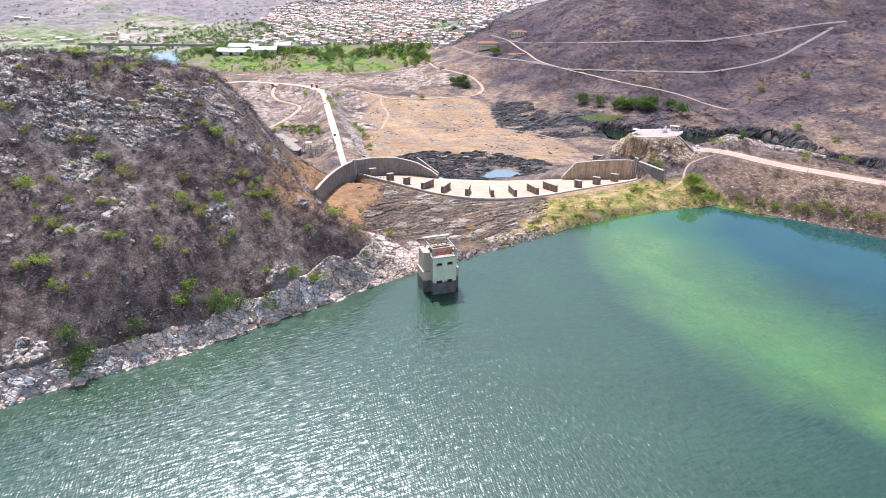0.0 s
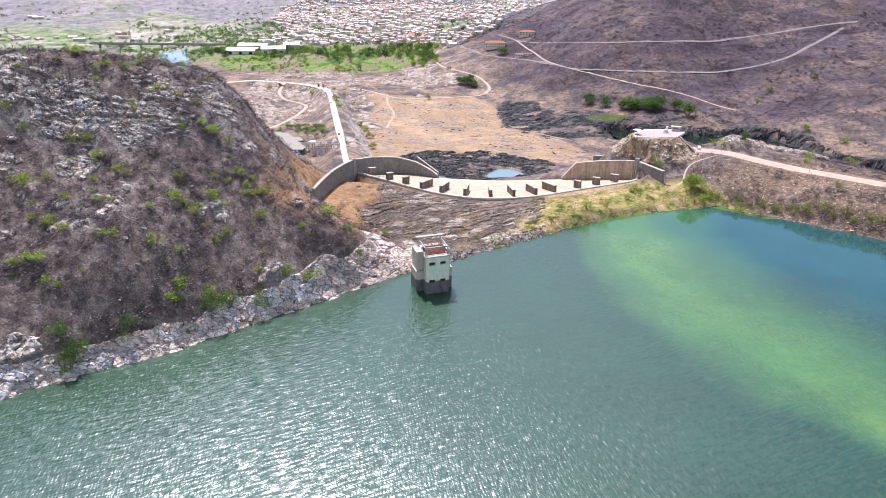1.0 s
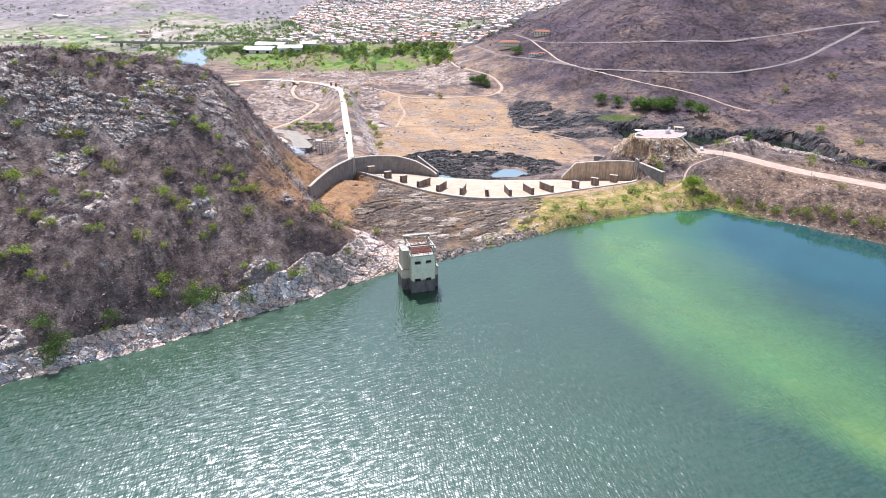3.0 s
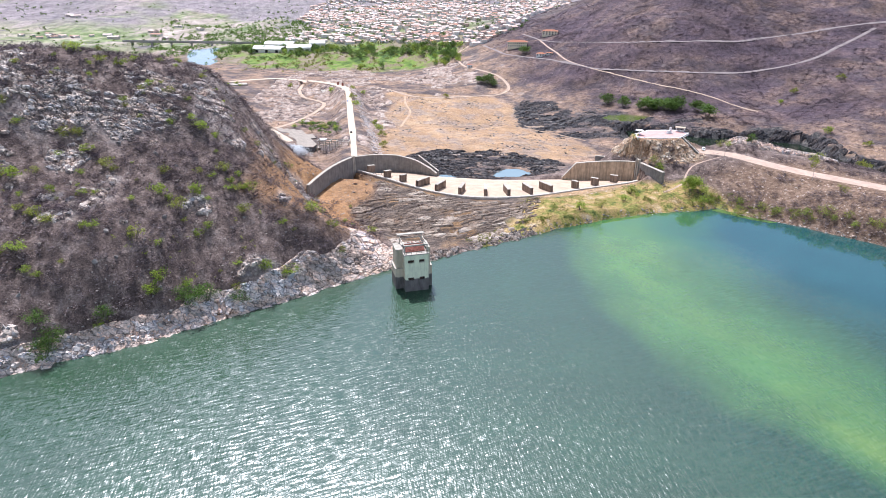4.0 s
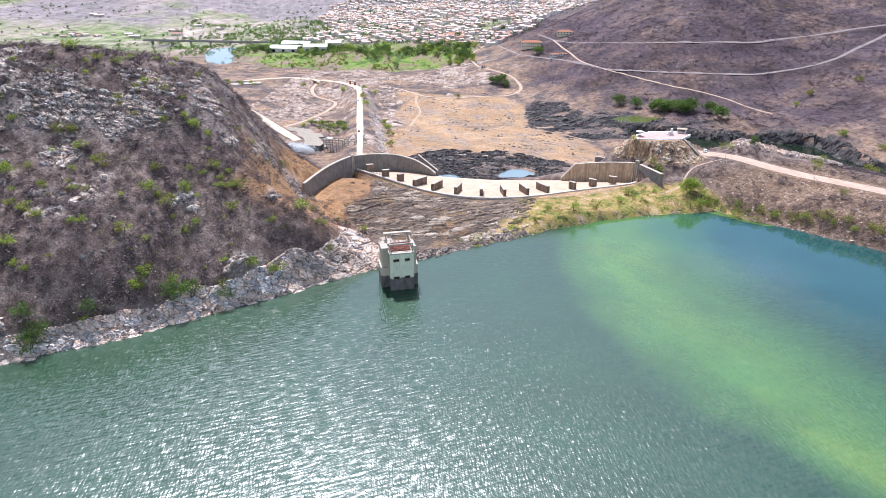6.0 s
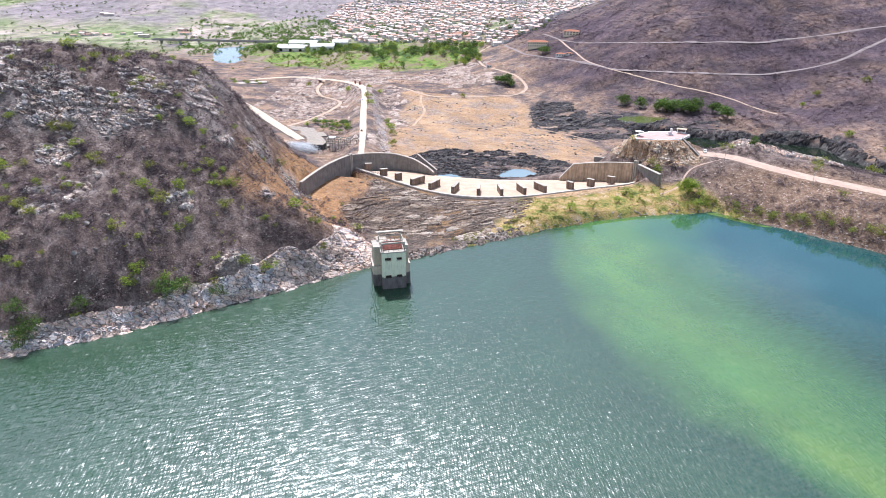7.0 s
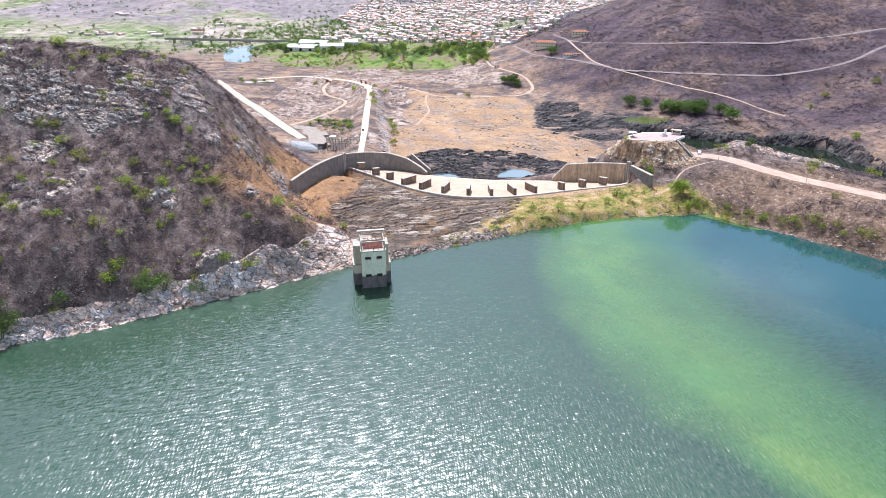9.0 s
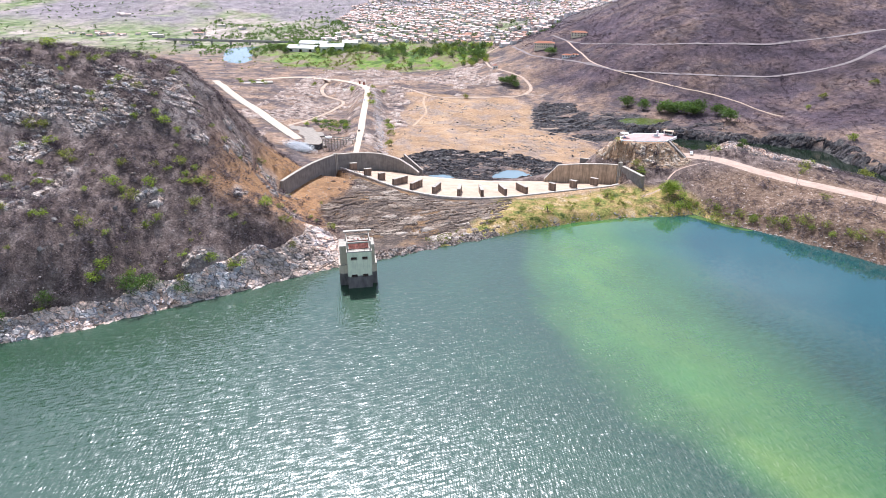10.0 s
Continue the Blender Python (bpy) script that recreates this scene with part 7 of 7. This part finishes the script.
def villa(name, m, w, l, h, wallm, label, bays, storeys):
    ob = base(name, m, label, "house")
    part("wall", boxes(((-w / 2, -l / 2, -4), (w / 2, l / 2, h))), wallm, ob)
    bm = bmesh.new()
    lo = [bm.verts.new(p) for p in ((-w / 2 - 0.8, -l / 2 - 0.8, h), (w / 2 + 0.8, -l / 2 - 0.8, h), (w / 2 + 0.8, l / 2 + 0.8, h), (-w / 2 - 0.8, l / 2 + 0.8, h))]
    r = [bm.verts.new((-w / 2 + l / 2, 0, h + l * 0.22)), bm.verts.new((w / 2 - l / 2, 0, h + l * 0.22))] if w > l * 1.1 else [bm.verts.new((-0.5, 0, h + l * 0.22)), bm.verts.new((0.5, 0, h + l * 0.22))]
    for q in ((lo[0], lo[1], r[1], r[0]), (lo[1], lo[2], r[1]), (lo[2], lo[3], r[0], r[1]), (lo[3], lo[0], r[0]), tuple(lo[::-1])):
        bm.faces.new(q)
    part("roof", bm, RED_TILE, ob, "orange clay tile roof")
    for s in range(storeys):
        for k in range(bays):
            x = -w / 2 + w * (k + 0.5) / bays
            z = 0.9 + s * (h / storeys)
            wi_ = part("window", boxes(((x - w / bays * 0.2, -l / 2 - 0.06, z), (x + w / bays * 0.2, -l / 2 + 0.05, z + 1.7))), GLASS, ob)
            part("frame", boxes(((x - w / bays * 0.36, -l / 2 - 0.04, z - 0.15), (x + w / bays * 0.36, -l / 2 + 0.02, z)), ((x - w / bays * 0.36, -l / 2 - 0.04, z + 1.7), (x + w / bays * 0.36, -l / 2 + 0.02, z + 1.85))), WHITE, wi_)
    return ob


villa("villa", pose(167, 854, on_ground(167, 854, 0.3), 0, 0, -8), 30, 13, 7.5, YELLOW, "two-storey ochre building with an orange tile roof", 9, 2)
villa("cottage", pose(192, 782, on_ground(192, 782, 0.3), 0, 0, -20), 12, 8, 3.4, WHITE, "white cottage with an orange tile roof by the road", 3, 1)
villa("cottage", pose(203, 774, on_ground(203, 774, 0.2), 0, 0, -20), 9, 5, 2.6, WHITE, "low white outbuilding with a tile roof", 2, 1)
villa("villa", pose(226, 896, on_ground(226, 896, 0.5), 0, 0, -18), 24, 11, 6.0, YELLOW, "ochre house with an orange tile roof at the hill's foot", 5, 2)
villa("cottage", pose(90, 816, on_ground(90, 816, 0.2), 0, 0, 10), 7, 5, 5.0, WHITE, "small white pump house beside the valley track", 2, 1)
SHEET = plain("white_roof_sheet", (0.74, 0.73, 0.7), 0.12, 0.15, 0.5)
for x, y, w, l, h, t in ((-282, 1150, 62, 34, 6, -12), (-222, 1140, 46, 30, 8, 5), (-268, 1190, 60, 26, 7, -12), (-190, 1165, 30, 22, 9, 5)):
    f = base("warehouse", pose(x, y, on_ground(x, y, 0), 0, 0, t), "large white warehouse with a shallow vaulted sheet roof", "warehouse", "warehouses by the river")
    part("wall", boxes(((-w / 2, -l / 2, -6), (w / 2, l / 2, h))), PLASTER, f)
    rr = []
    for k in range(11):
        s = -1 + 0.2 * k
        rr.append(np.array([(-w / 2 - 0.8, s * (l / 2 + 0.8), h + 0.1 + 4.5 * (1 - s * s)), (w / 2 + 0.8, s * (l / 2 + 0.8), h + 0.1 + 4.5 * (1 - s * s))]))
    loft("roof", rr, SHEET, f, "white corrugated vault", True)
    bm = bmesh.new()
    ends = [(0, y_, z_) for _, y_, z_ in [tuple(q[0]) for q in rr]]
    for x_ in (-w / 2, w / 2):
        bm.faces.new([bm.verts.new((x_, y_, z_ - 0.05)) for _, y_, z_ in ends])
    part("gable", bm, PLASTER, f)
    for k in range(3):
        xx = -w / 3 + w / 3 * k
        part("gate", boxes(((xx - 3, -l / 2 - 0.1, -1), (xx + 3, -l / 2 + 0.05, 4.2))), PAINTED_SHADE, f, "near-black panel painted as the shade in an open gateway")
# farmhouses and a roadside hamlet on the far plain
for i in range(18):
    x, y = rt.uniform(-915, -770), rt.uniform(1395, 1475)
    copy_thing(HOUSES[rt.choice((0, 1, 3, 4))], pose(x, y, on_ground(x, y, 0.2), 0, 0, rt.uniform(0, 180)))
for x, y in ((-950, 1753), (-930, 1735), (-711, 1444), (-633, 1506), (-660, 1560), (-600, 1470), (-560, 1620), (-640, 1690), (-690, 1820), (-520, 1540), (-740, 1480)):
    copy_thing(HOUSES[rt.choice((1, 4))], pose(x, y, on_ground(x, y, 0.2), 0, 0, rt.uniform(0, 180))).scale = (1.4, 1.4, 1.2)

# ---- the rocky shore of the lake hill ----
shore_rock = base("rocky_shore", pose(-60, -10, 0), "pale fractured rock bank rising from the water", "rock", kind="structure")
meshes = [np_mesh("rock", *s) for s in BLOCKS]
for me in meshes:
    me.materials.append(PALE_ROCK)
count = 0
rr = random.Random(12)
while count < 300:
    x = rr.triangular(-135, -16, -95)
    y = float(np.interp(x, SHORE[:, 0], SHORE[:, 1])) + abs(rr.gauss(0, 1)) * 3.2 + 0.4
    z = on_ground(x, y) + 0.6
    if z < 0.2 or z > 6:
        continue
    ob = new("rock", rr.choice(meshes))
    ob.parent = shore_rock
    s = rr.uniform(0.7, 1.7)
    ob.matrix_basis = Matrix.Translation((x + 60, y + 10, z - 0.3 * s)) @ Euler((rr.uniform(-0.5, 0.5), rr.uniform(-0.5, 0.5), rr.uniform(0, 6.3))).to_matrix().to_4x4() @ Matrix.Diagonal((s, s * rr.uniform(0.6, 1), s * rr.uniform(0.6, 1.1), 1))
    count += 1
p = place(5000, -160, 14, -70, 40, lambda x, y: np.exp(-((samp(gd, x, y) - 1.0) / 2.2) ** 2) * samp(on_hill, x, y) * 0.8 * (samp(gz, x, y) < 8) * (1 - 0.9 * sstep(x, -40, -18)), 0.2)
strewn("shore_rubble", STONES, p, R.uniform(0.4, 1.4, len(p)), 3, PALE_ROCK, "pale broken stones on the rocky shore", "rock", R, R.uniform(0.6, 1.1, len(p)))
